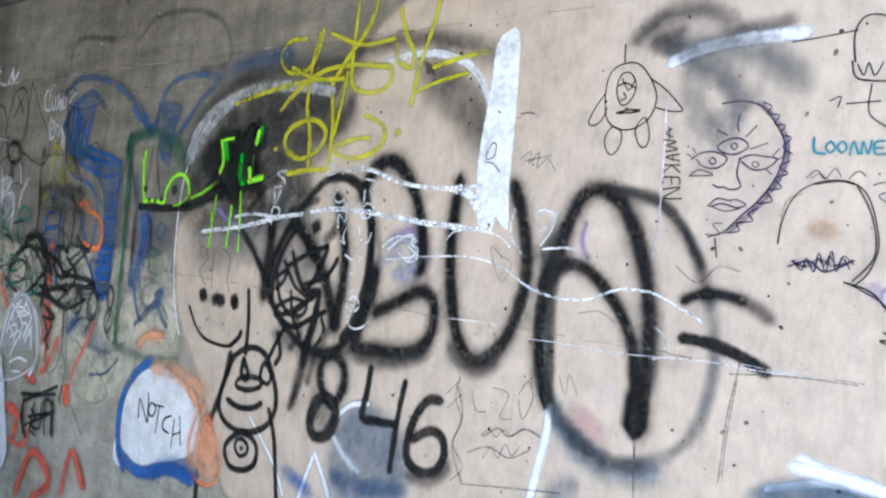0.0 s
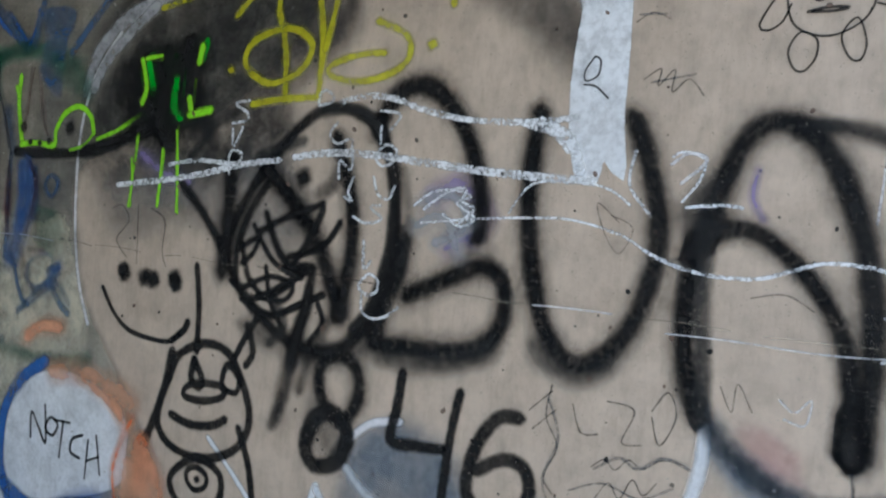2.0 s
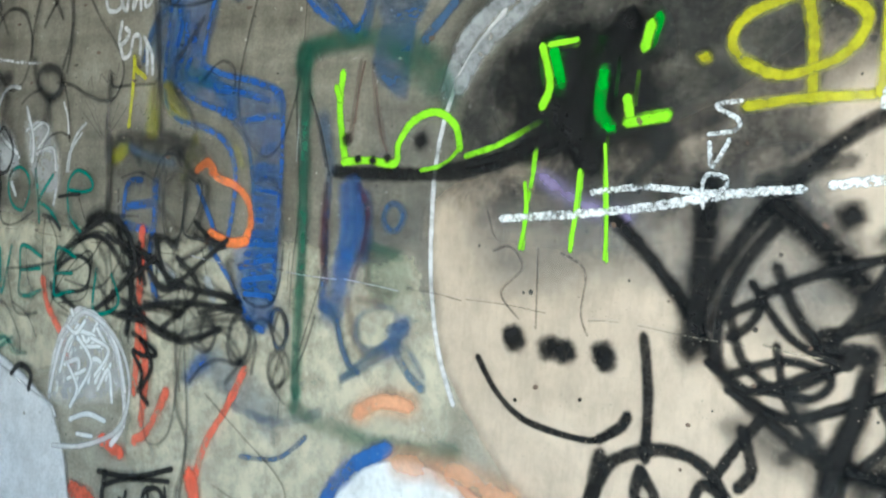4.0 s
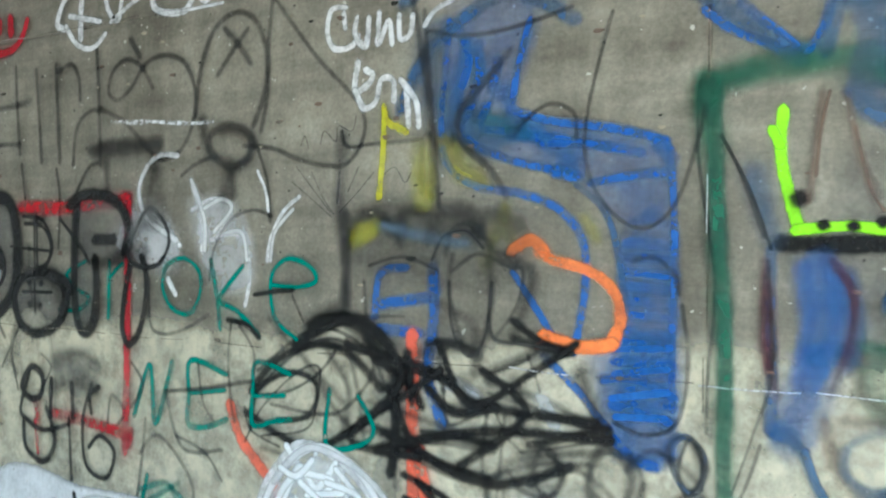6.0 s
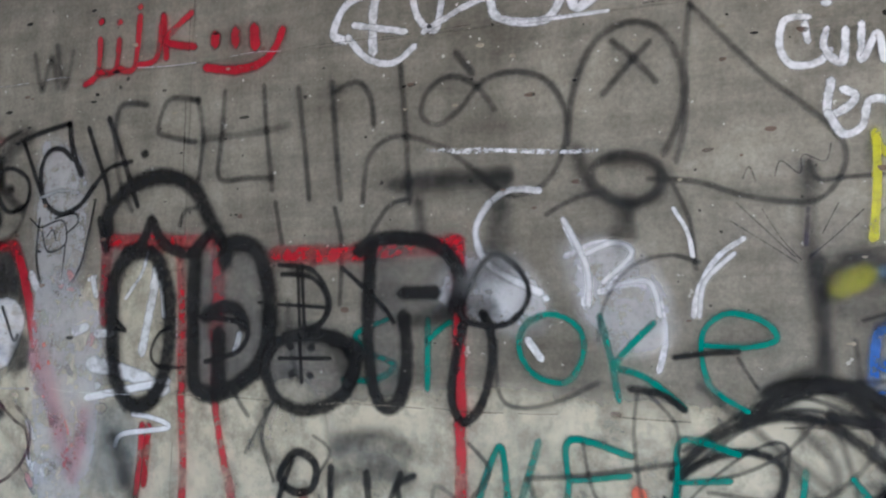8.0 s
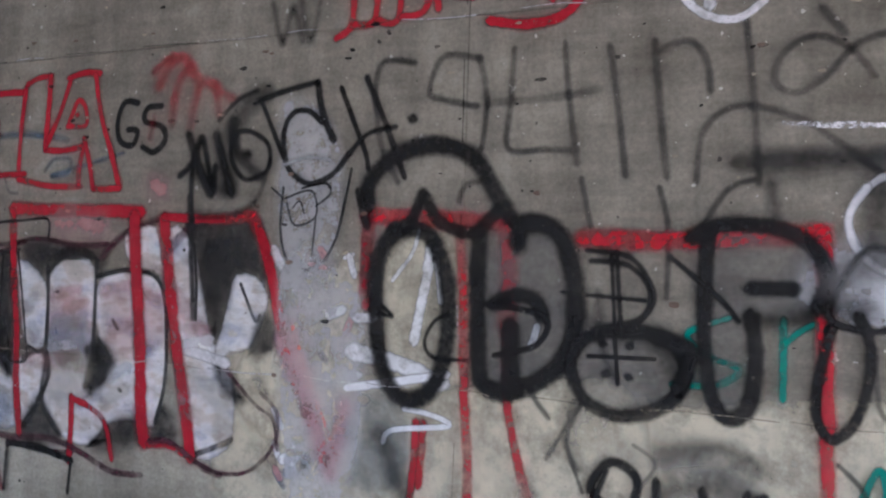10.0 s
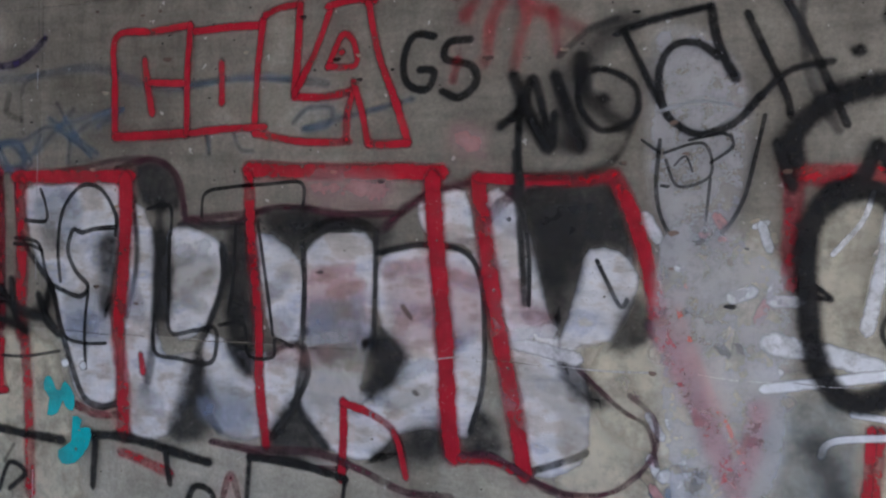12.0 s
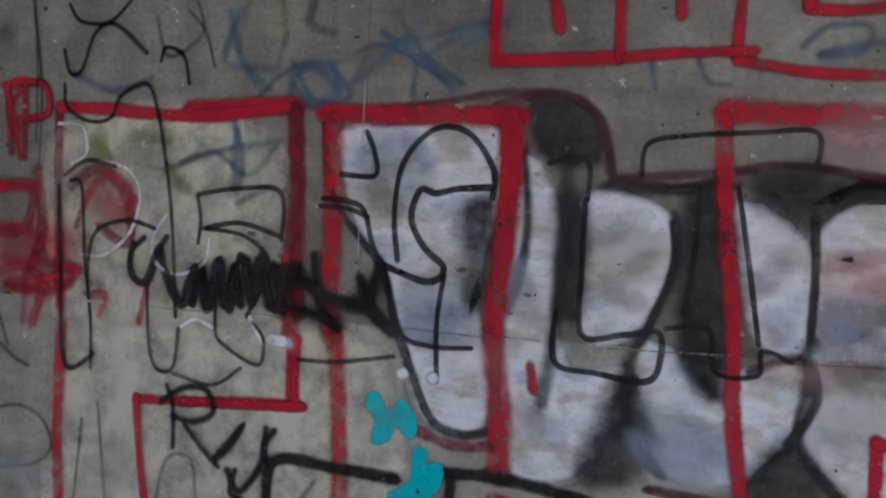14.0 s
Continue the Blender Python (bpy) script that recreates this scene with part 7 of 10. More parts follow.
stroke(g, "streak", "blue", 0.0245, [(-2.250, 1.961), (-2.270, 1.889), (-2.305, 1.805)])
stroke(g, "faint", "olive", 0.0496, [(-2.314, 1.830), (-2.327, 1.769), (-2.293, 1.731)])
stroke(g, "haze", "olive", 0.0290, [(-2.229, 1.657), (-2.210, 1.585)])
stroke(g, "faint", "teal", 0.0486, [(-2.283, 1.841), (-2.192, 1.819)])
stroke(g, "worn", "blue", 0.0181, [(-2.369, 2.058), (-2.378, 1.946), (-2.384, 1.833), (-2.361, 1.751), (-2.292, 1.709), (-2.186, 1.691), (-2.105, 1.657), (-2.056, 1.594), (-2.052, 1.496), (-2.072, 1.385)])
stroke(g, "worn", "blue", 0.0168, [(-2.180, 2.039), (-2.205, 1.945), (-2.216, 1.874)])
stroke(g, "worn", "blue", 0.0194, [(-2.315, 1.861), (-2.333, 1.837), (-2.304, 1.799), (-2.234, 1.766), (-2.145, 1.742), (-2.074, 1.727)])
stroke(g, "worn", "blue", 0.0304, [(-2.116, 1.734), (-2.073, 1.725)])
stroke(g, "worn", "blue", 0.0184, [(-2.223, 1.862), (-2.134, 1.834), (-2.037, 1.818), (-1.944, 1.797), (-1.896, 1.781)])
stroke(g, "worn", "blue", 0.0287, [(-1.912, 1.780), (-1.886, 1.746)])
stroke(g, "worn", "blue", 0.0154, [(-1.890, 1.768), (-1.881, 1.669), (-1.877, 1.549), (-1.880, 1.428), (-1.878, 1.296)])
stroke(g, "worn", "blue", 0.0180, [(-2.045, 1.709), (-1.966, 1.720), (-1.897, 1.726)])
stroke(g, "worn", "dull_blue", 0.0160, [(-2.072, 1.704), (-2.016, 1.658), (-1.986, 1.579), (-1.968, 1.466)])
stroke(g, "worn", "blue", 0.0201, [(-1.998, 1.413), (-1.889, 1.405)])
stroke(g, "worn", "blue", 0.0201, [(-2.012, 1.338), (-1.950, 1.346), (-1.875, 1.318)])
stroke(g, "worn", "blue", 0.0201, [(-1.990, 1.374), (-1.881, 1.373)])
stroke(g, "worn", "blue", 0.0201, [(-1.993, 1.294), (-1.883, 1.273)])
stroke(g, "worn", "blue", 0.0166, [(-2.208, 1.537), (-2.146, 1.456), (-2.100, 1.388)])
stroke(g, "worn", "blue", 0.0186, [(-2.135, 1.374), (-2.069, 1.321), (-2.011, 1.258)])
stroke(g, "worn", "blue", 0.0225, [(-2.011, 1.258), (-1.956, 1.203), (-1.904, 1.188)])
stroke(g, "worn", "blue", 0.0209, [(-2.546, 1.432), (-2.533, 1.525), (-2.464, 1.540)])
stroke(g, "worn", "blue", 0.0279, [(-2.397, 1.542), (-2.392, 1.441), (-2.402, 1.313), (-2.365, 1.216)])
stroke(g, "worn", "blue", 0.0233, [(-2.536, 1.406), (-2.423, 1.401)])
stroke(g, "worn", "blue", 0.0259, [(-2.529, 1.459), (-2.410, 1.478)])
stroke(g, "worn", "dull_blue", 0.0120, [(-1.851, 1.250), (-1.820, 1.221), (-1.823, 1.167), (-1.847, 1.152), (-1.873, 1.187), (-1.875, 1.230)], True)
stroke(g, "worn", "blue", 0.0189, [(-1.831, 2.013), (-1.771, 1.965), (-1.713, 1.939), (-1.658, 1.919)])
stroke(g, "worn", "blue", 0.0185, [(-1.767, 2.017), (-1.703, 1.959), (-1.659, 1.922), (-1.629, 1.962), (-1.616, 2.020)])
fill(g, "streak", "dull_blue", 0.029, [(-1.585, 2.017), (-1.444, 2.001), (-1.479, 1.928), (-1.490, 1.852), (-1.491, 1.766), (-1.540, 1.787), (-1.593, 1.849), (-1.571, 1.926)])
stroke(g, "haze", "dull_blue", 0.0418, [(-1.743, 1.722), (-1.710, 1.607)])
stroke(g, "worn", "dull_blue", 0.0208, [(-1.709, 1.586), (-1.710, 1.482), (-1.705, 1.378), (-1.706, 1.274)])
stroke(g, "haze", "blue", 0.0404, [(-1.622, 1.568), (-1.607, 1.468), (-1.635, 1.374)])
stroke(g, "streak", "blue", 0.0409, [(-1.626, 1.406), (-1.654, 1.332), (-1.684, 1.276)])
stroke(g, "haze", "blue", 0.0306, [(-1.653, 1.557), (-1.644, 1.465), (-1.666, 1.361)])
fill(g, "faint", "blue", 0.031, [(-1.670, 1.567), (-1.601, 1.559), (-1.574, 1.450), (-1.602, 1.347), (-1.650, 1.245), (-1.705, 1.248), (-1.698, 1.337), (-1.658, 1.424)])
stroke(g, "worn", "dull_blue", 0.0161, [(-1.651, 1.250), (-1.633, 1.201), (-1.604, 1.155), (-1.573, 1.141)])
stroke(g, "haze", "slate", 0.0257, [(-1.624, 1.121), (-1.553, 1.154), (-1.486, 1.204)])
stroke(g, "worn", "slate", 0.0228, [(-1.488, 1.253), (-1.441, 1.269), (-1.467, 1.217), (-1.428, 1.166), (-1.381, 1.137)])
stroke(g, "worn", "dull_blue", 0.0116, [(-1.505, 1.533), (-1.472, 1.506), (-1.497, 1.470), (-1.530, 1.502)], True)
stroke(g, "haze", "maroon", 0.0208, [(-1.712, 1.523), (-1.707, 1.420), (-1.711, 1.378)])
stroke(g, "haze", "brown", 0.0256, [(-1.569, 1.411), (-1.556, 1.342), (-1.491, 1.330)])
stroke(g, "haze", "brown", 0.0298, [(-1.621, 1.305), (-1.597, 1.227), (-1.554, 1.184), (-1.496, 1.203)])
stroke(g, "haze", "maroon", 0.0218, [(-1.590, 1.308), (-1.519, 1.307)])
stroke(g, "haze", "dull_blue", 0.0219, [(-1.585, 1.549), (-1.566, 1.461), (-1.583, 1.389)])
stroke(g, "faint", "dull_blue", 0.0990, [(-2.124, 1.074), (-1.944, 1.016), (-1.857, 0.965)])
stroke(g, "faint", "dull_blue", 0.0223, [(-1.997, 0.974), (-1.831, 0.970), (-1.683, 1.027)])
stroke(g, "worn", "dull_blue", 0.0144, [(-1.958, 0.856), (-1.823, 0.882), (-1.726, 0.957)])
stroke(g, "haze", "blue", 0.0587, [(-2.199, 1.018), (-2.128, 1.078)])
stroke(g, "haze", "blue", 0.0482, [(-1.970, 1.218), (-1.917, 1.202), (-1.881, 1.230)])
stroke(g, "haze", "maroon", 0.0194, [(-1.719, 1.565), (-1.718, 1.419), (-1.693, 1.338)])
stroke(g, "haze", "maroon", 0.0160, [(-1.612, 1.346), (-1.585, 1.429), (-1.578, 1.510), (-1.612, 1.568)])
fill(g, "faint", "dark_green", 0.029, [(-1.563, 1.401), (-1.457, 1.411), (-1.453, 1.315), (-1.550, 1.313)])
stroke(g, "haze", "slate", 0.0191, [(-1.578, 1.270), (-1.586, 1.219), (-1.544, 1.195), (-1.487, 1.224), (-1.470, 1.284), (-1.509, 1.299)], True)
stroke(g, "haze", "slate", 0.0185, [(-1.662, 1.259), (-1.638, 1.201), (-1.593, 1.137)])
stroke(g, "haze", "blue", 0.0489, [(-1.486, 1.204), (-1.441, 1.269)])
stroke(g, "haze", "slate", 0.0172, [(-1.623, 1.111), (-1.554, 1.174), (-1.458, 1.228), (-1.382, 1.165)])
stroke(g, "haze", "dull_blue", 0.0143, [(-1.528, 1.503), (-1.500, 1.533), (-1.466, 1.511), (-1.488, 1.471), (-1.522, 1.478)], True)
stroke(g, "haze", "dull_blue", 0.0350, [(-1.695, 1.275), (-1.662, 1.259)])
stroke(g, "mist", "soot", 0.0079, [(-1.837, 1.885), (-1.837, 1.745), (-1.804, 1.530), (-1.814, 1.368), (-1.815, 1.260)])
stroke(g, "mist", "soot", 0.0066, [(-1.770, 1.159), (-1.734, 1.270), (-1.705, 1.378), (-1.714, 1.565)])
stroke(g, "spray", "brown", 0.0062, [(-1.639, 1.710), (-1.632, 1.790), (-1.619, 1.850)])
stroke(g, "spray", "brown", 0.0059, [(-1.580, 1.788), (-1.556, 1.689), (-1.534, 1.649)])
stroke(g, "spray", "soot", 0.0065, [(-1.797, 1.786), (-1.747, 1.690), (-1.709, 1.586)])
stroke(g, "haze", "blue", 0.0369, [(-2.322, 2.016), (-2.349, 1.907), (-2.313, 1.818)])
stroke(g, "haze", "blue", 0.0396, [(-2.240, 1.900), (-2.192, 1.837), (-2.075, 1.750)])
fill(g, "faint", "blue", 0.048, [(-2.031, 1.394), (-1.876, 1.406), (-1.882, 1.262), (-1.984, 1.250)])
stroke(g, "brush", "blue", 0.0108, [(-2.004, 1.396), (-1.926, 1.402), (-1.883, 1.406)])
stroke(g, "brush", "blue", 0.0106, [(-1.989, 1.352), (-1.887, 1.367)])
stroke(g, "brush", "blue", 0.0118, [(-1.993, 1.306), (-1.885, 1.326)])
stroke(g, "brush", "blue", 0.0106, [(-1.985, 1.272), (-1.889, 1.278)])
stroke(g, "haze", "olive", 0.0368, [(-2.377, 1.808), (-2.341, 1.744), (-2.277, 1.718)])
stroke(g, "haze", "olive", 0.0295, [(-2.229, 1.669), (-2.269, 1.547)])
stroke(g, "haze", "olive", 0.0249, [(-2.056, 1.646), (-2.027, 1.601)])

g = tag("blue_scroll_letters", "faded blue scroll letters high on the wall", "graffiti")
stroke(g, "worn", "dull_blue", 0.0314, [(-2.488, 2.109), (-2.330, 2.168), (-2.056, 2.139), (-1.837, 2.042), (-1.668, 1.906)])
stroke(g, "worn", "dull_blue", 0.0326, [(-2.490, 1.880), (-2.406, 2.012), (-2.231, 2.097), (-2.082, 2.027)])
stroke(g, "worn", "dull_blue", 0.0279, [(-1.626, 1.917), (-1.572, 2.078), (-1.413, 2.126), (-1.212, 2.103), (-1.312, 2.021), (-1.448, 1.890)])
stroke(g, "haze", "dull_blue", 0.0819, [(-2.413, 2.039), (-2.409, 1.905), (-2.242, 1.799)])
stroke(g, "faint", "soot", 0.0275, [(-2.469, 2.270), (-2.376, 2.356), (-2.047, 2.323)])
stroke(g, "faint", "soot", 0.0235, [(-1.848, 2.310), (-1.681, 2.391), (-1.384, 2.382), (-1.193, 2.297), (-1.149, 2.164), (-1.336, 2.144)])
stroke(g, "haze", "dull_blue", 0.0640, [(-1.178, 2.123), (-1.003, 2.154), (-0.771, 2.158)])

g = tag("green_frame_lines", "dark green sprayed frame line beside the panel joint", "graffiti")
stroke(g, "worn", "dark_green", 0.0277, [(-1.811, 1.883), (-1.803, 1.691), (-1.791, 1.520), (-1.783, 1.350), (-1.785, 1.199), (-1.774, 1.051)])
stroke(g, "haze", "dark_green", 0.0526, [(-1.829, 1.836), (-1.801, 1.877), (-1.723, 1.898), (-1.636, 1.900), (-1.554, 1.881), (-1.474, 1.832), (-1.417, 1.782)])
stroke(g, "haze", "dark_green", 0.0645, [(-1.825, 1.873), (-1.814, 1.766)])
stroke(g, "haze", "dark_green", 0.0443, [(-1.778, 1.019), (-1.680, 0.996), (-1.537, 0.992), (-1.384, 1.002), (-1.283, 1.021)])
stroke(g, "haze", "dark_green", 0.0234, [(-1.560, 1.431), (-1.476, 1.419)])

g = tag("orange_hook", "orange sprayed hook shape over blue lines", "graffiti")
stroke(g, "tight", "orange", 0.0310, [(-2.210, 1.579), (-2.167, 1.600), (-2.137, 1.575)])
stroke(g, "worn", "orange", 0.0253, [(-2.151, 1.574), (-2.108, 1.558), (-2.045, 1.543), (-1.996, 1.508), (-1.978, 1.455), (-1.992, 1.414)])
stroke(g, "tight", "orange", 0.0278, [(-1.991, 1.406), (-2.058, 1.396), (-2.137, 1.415)])
stroke(g, "worn", "orange", 0.0166, [(-2.129, 1.410), (-2.150, 1.390)])
stroke(g, "spray", "peach", 0.0380, [(-1.565, 1.047), (-1.500, 1.087), (-1.413, 1.094)])

g = tag("coral_streaks", "coral red sprayed streaks low on the wall", "graffiti")
stroke(g, "worn", "coral", 0.0359, [(-2.443, 1.399), (-2.442, 1.258), (-2.434, 1.104), (-2.438, 0.936)])
stroke(g, "worn", "coral", 0.0315, [(-2.975, 1.201), (-2.933, 1.118), (-2.834, 1.031), (-2.779, 0.955)])
stroke(g, "worn", "coral", 0.0270, [(-1.964, 1.079), (-2.026, 0.969), (-2.104, 0.853), (-2.140, 0.741)])
stroke(g, "tight", "coral", 0.0586, [(-2.157, 0.755), (-2.137, 0.707)])
stroke(g, "worn", "coral", 0.0363, [(-2.422, 1.160), (-2.389, 0.981), (-2.395, 0.852)])
stroke(g, "worn", "coral", 0.0324, [(-2.287, 0.961), (-2.360, 0.840), (-2.424, 0.792)])
stroke(g, "worn", "coral", 0.0487, [(-2.584, 0.761), (-2.490, 0.741)])
stroke(g, "worn", "coral", 0.0578, [(-2.740, 0.572), (-2.622, 0.560), (-2.632, 0.460)])
stroke(g, "spray", "coral", 0.0302, [(-2.688, 0.427), (-2.535, 0.427), (-2.470, 0.520)])
stroke(g, "spray", "coral", 0.0358, [(-2.549, 0.202), (-2.418, 0.419), (-2.219, 0.335), (-2.367, 0.221)])
stroke(g, "spray", "coral", 0.0337, [(-2.100, 0.313), (-2.037, 0.502), (-1.904, 0.385)])

g = tag("blue_ringed_white_tag", "white painted disc ringed in blue, signed in black", "graffiti")
fill(g, "tight", "white", 0.023, [(-1.510, 0.944), (-1.318, 0.968), (-1.118, 0.894), (-1.093, 0.806), (-1.137, 0.685), (-1.640, 0.537), (-1.645, 0.739), (-1.596, 0.874)])
stroke(g, "haze", "peach", 0.0408, [(-1.318, 0.968), (-1.197, 0.931), (-1.117, 0.881)])
stroke(g, "haze", "peach", 0.0531, [(-1.158, 0.925), (-1.097, 0.859)])
stroke(g, "tight", "blue", 0.0453, [(-1.469, 0.986), (-1.566, 0.926), (-1.641, 0.833), (-1.662, 0.735), (-1.648, 0.629), (-1.591, 0.536)])
stroke(g, "tight", "blue", 0.0558, [(-1.632, 0.590), (-1.463, 0.548), (-1.264, 0.605), (-1.105, 0.599)])
stroke(g, "haze", "orange", 0.0245, [(-1.074, 0.896), (-1.139, 0.740), (-1.089, 0.624), (-0.971, 0.615), (-0.943, 0.709), (-1.034, 0.832)])
stroke(g, "worn", "orange", 0.0699, [(-1.034, 0.832), (-1.023, 0.727)])
fill(g, "haze", "peach", 0.052, [(-1.069, 0.861), (-0.954, 0.777), (-0.935, 0.658), (-1.015, 0.623), (-1.112, 0.673)])
stroke(g, "haze", "blue", 0.0723, [(-1.364, 0.562), (-1.244, 0.626), (-1.089, 0.624)])
stroke(g, "haze", "peach", 0.0732, [(-1.433, 0.968), (-1.240, 0.978), (-1.080, 0.931)])
stroke(g, "marker", "black", 0.0100, [(-1.513, 0.754), (-1.516, 0.829), (-1.478, 0.790), (-1.441, 0.752), (-1.454, 0.860)])
stroke(g, "marker", "black", 0.0099, [(-1.424, 0.829), (-1.390, 0.812), (-1.412, 0.778), (-1.446, 0.794)], True)
stroke(g, "marker", "black", 0.0081, [(-1.407, 0.825), (-1.335, 0.829)])
stroke(g, "marker", "black", 0.0081, [(-1.366, 0.828), (-1.374, 0.722)])
stroke(g, "marker", "black", 0.0096, [(-1.276, 0.805), (-1.319, 0.786), (-1.325, 0.749), (-1.283, 0.738)])
stroke(g, "marker", "black", 0.0079, [(-1.250, 0.797), (-1.255, 0.686)])
stroke(g, "marker", "black", 0.0079, [(-1.253, 0.736), (-1.201, 0.759)])
stroke(g, "marker", "black", 0.0079, [(-1.217, 0.816), (-1.191, 0.710)])

g = tag("black_scrawl_cluster", "dense dark cluster of overlapping black spray scrawls", "graffiti")
fill(g, "faint", "soot", 0.076, [(-2.593, 1.656), (-2.437, 1.682), (-2.184, 1.645), (-2.180, 1.574), (-2.267, 1.498), (-2.429, 1.516), (-2.569, 1.537), (-2.627, 1.602)])
stroke(g, "haze", "soot", 0.0360, [(-2.617, 1.589), (-2.593, 1.649), (-2.539, 1.656), (-2.502, 1.617)])
stroke(g, "haze", "soot", 0.0329, [(-2.483, 1.591), (-2.478, 1.656), (-2.419, 1.657)])
stroke(g, "haze", "soot", 0.0362, [(-2.408, 1.599), (-2.385, 1.650), (-2.321, 1.657), (-2.288, 1.620)])
stroke(g, "haze", "soot", 0.0310, [(-2.288, 1.608), (-2.259, 1.651), (-2.190, 1.627)])
stroke(g, "haze", "soot", 0.0190, [(-2.365, 1.569), (-2.351, 1.619), (-2.304, 1.632), (-2.256, 1.584)])
stroke(g, "haze", "soot", 0.0298, [(-2.630, 1.656), (-2.627, 1.535), (-2.628, 1.427)])
stroke(g, "haze", "soot", 0.0168, [(-2.349, 1.569), (-2.353, 1.481), (-2.316, 1.383), (-2.277, 1.374), (-2.254, 1.474), (-2.262, 1.559)])
stroke(g, "haze", "soot", 0.0306, [(-2.240, 1.572), (-2.164, 1.538), (-2.176, 1.478), (-2.202, 1.404)])
stroke(g, "spray", "black", 0.0161, [(-2.204, 1.440), (-2.143, 1.403), (-2.079, 1.384)])
stroke(g, "haze", "soot", 0.0243, [(-2.259, 1.326), (-2.171, 1.371), (-2.086, 1.389)])
stroke(g, "haze", "soot", 0.0271, [(-2.712, 1.408), (-2.637, 1.420), (-2.524, 1.354), (-2.444, 1.309)])
stroke(g, "haze", "black", 0.0413, [(-2.731, 1.393), (-2.656, 1.439), (-2.544, 1.392)])
stroke(g, "spray", "black", 0.0234, [(-2.907, 1.237), (-2.827, 1.316), (-2.710, 1.360), (-2.615, 1.347), (-2.521, 1.276)])
stroke(g, "spray", "black", 0.0167, [(-2.903, 1.151), (-2.886, 1.239), (-2.786, 1.291), (-2.706, 1.271), (-2.721, 1.200), (-2.820, 1.175)])
stroke(g, "haze", "soot", 0.0229, [(-2.671, 1.343), (-2.611, 1.267), (-2.624, 1.171)])
stroke(g, "spray", "black", 0.0241, [(-2.541, 1.340), (-2.452, 1.296), (-2.416, 1.248)])
stroke(g, "haze", "soot", 0.0233, [(-2.420, 1.324), (-2.321, 1.308), (-2.256, 1.265), (-2.286, 1.250), (-2.366, 1.253)])
stroke(g, "spray", "black", 0.0233, [(-2.401, 1.288), (-2.334, 1.244), (-2.241, 1.267)])
stroke(g, "haze", "soot", 0.0194, [(-2.555, 1.246), (-2.415, 1.222), (-2.237, 1.182)])
stroke(g, "spray", "black", 0.0215, [(-2.516, 1.184), (-2.377, 1.138), (-2.249, 1.119)])
stroke(g, "haze", "soot", 0.0201, [(-2.258, 1.314), (-2.138, 1.290), (-2.024, 1.245)])
stroke(g, "haze", "soot", 0.0292, [(-2.056, 1.345), (-2.011, 1.247)])
stroke(g, "haze", "soot", 0.0160, [(-2.196, 1.284), (-2.163, 1.204), (-2.078, 1.227), (-1.998, 1.248)])
stroke(g, "haze", "soot", 0.0221, [(-2.249, 1.107), (-2.191, 1.164), (-2.077, 1.192), (-2.009, 1.201)])
stroke(g, "haze", "soot", 0.0124, [(-2.256, 1.265), (-2.266, 1.153), (-2.245, 1.034), (-2.227, 0.976)])
stroke(g, "haze", "soot", 0.0180, [(-2.134, 1.196), (-2.089, 1.155), (-2.115, 1.104), (-2.152, 1.134)], True)
stroke(g, "haze", "soot", 0.0173, [(-1.996, 1.214), (-1.954, 1.163), (-1.977, 1.097), (-2.026, 1.130), (-2.028, 1.187)], True)
stroke(g, "haze", "soot", 0.0133, [(-1.956, 1.208), (-1.928, 1.156), (-1.937, 1.076)])
stroke(g, "haze", "soot", 0.0129, [(-1.846, 1.141), (-1.814, 1.098), (-1.842, 1.049), (-1.875, 1.087)], True)
stroke(g, "haze", "black", 0.0220, [(-1.832, 1.236), (-1.818, 1.195)])
stroke(g, "spray", "black", 0.0173, [(-2.460, 1.100), (-2.374, 1.075), (-2.341, 1.055), (-2.406, 1.044), (-2.457, 1.049), (-2.404, 0.993), (-2.418, 0.939)])
stroke(g, "spray", "black", 0.0241, [(-2.455, 1.360), (-2.442, 1.258)])
stroke(g, "spray", "black", 0.0243, [(-2.487, 1.305), (-2.481, 1.176), (-2.494, 1.095)])
stroke(g, "haze", "soot", 0.0319, [(-2.421, 1.363), (-2.324, 1.383), (-2.276, 1.362)])
stroke(g, "haze", "soot", 0.0213, [(-2.853, 1.414), (-2.789, 1.361), (-2.628, 1.238)])
stroke(g, "haze", "soot", 0.0182, [(-2.706, 1.285), (-2.607, 1.187), (-2.481, 1.189)])
stroke(g, "haze", "soot", 0.0212, [(-2.413, 1.184), (-2.253, 1.192)])
stroke(g, "haze", "soot", 0.0253, [(-2.377, 1.467), (-2.294, 1.422), (-2.290, 1.324)])
stroke(g, "faint", "white", 0.0422, [(-2.353, 1.305), (-2.288, 1.274)])
stroke(g, "faint", "white", 0.0400, [(-2.138, 1.290), (-2.107, 1.246)])
stroke(g, "spray", "black", 0.0186, [(-2.554, 0.633), (-2.449, 0.675), (-2.249, 0.718)])
stroke(g, "spray", "black", 0.0145, [(-2.570, 0.610), (-2.540, 0.483)])
stroke(g, "spray", "black", 0.0141, [(-2.479, 0.612), (-2.423, 0.587), (-2.470, 0.520), (-2.398, 0.500)])
stroke(g, "spray", "black", 0.0138, [(-2.345, 0.679), (-2.314, 0.522)])
stroke(g, "spray", "black", 0.0135, [(-2.264, 0.697), (-2.232, 0.525)])
stroke(g, "spray", "black", 0.0124, [(-2.525, 0.525), (-2.273, 0.623)])
stroke(g, "haze", "soot", 0.0133, [(-2.220, 1.113), (-2.183, 0.873), (-2.197, 0.676)])
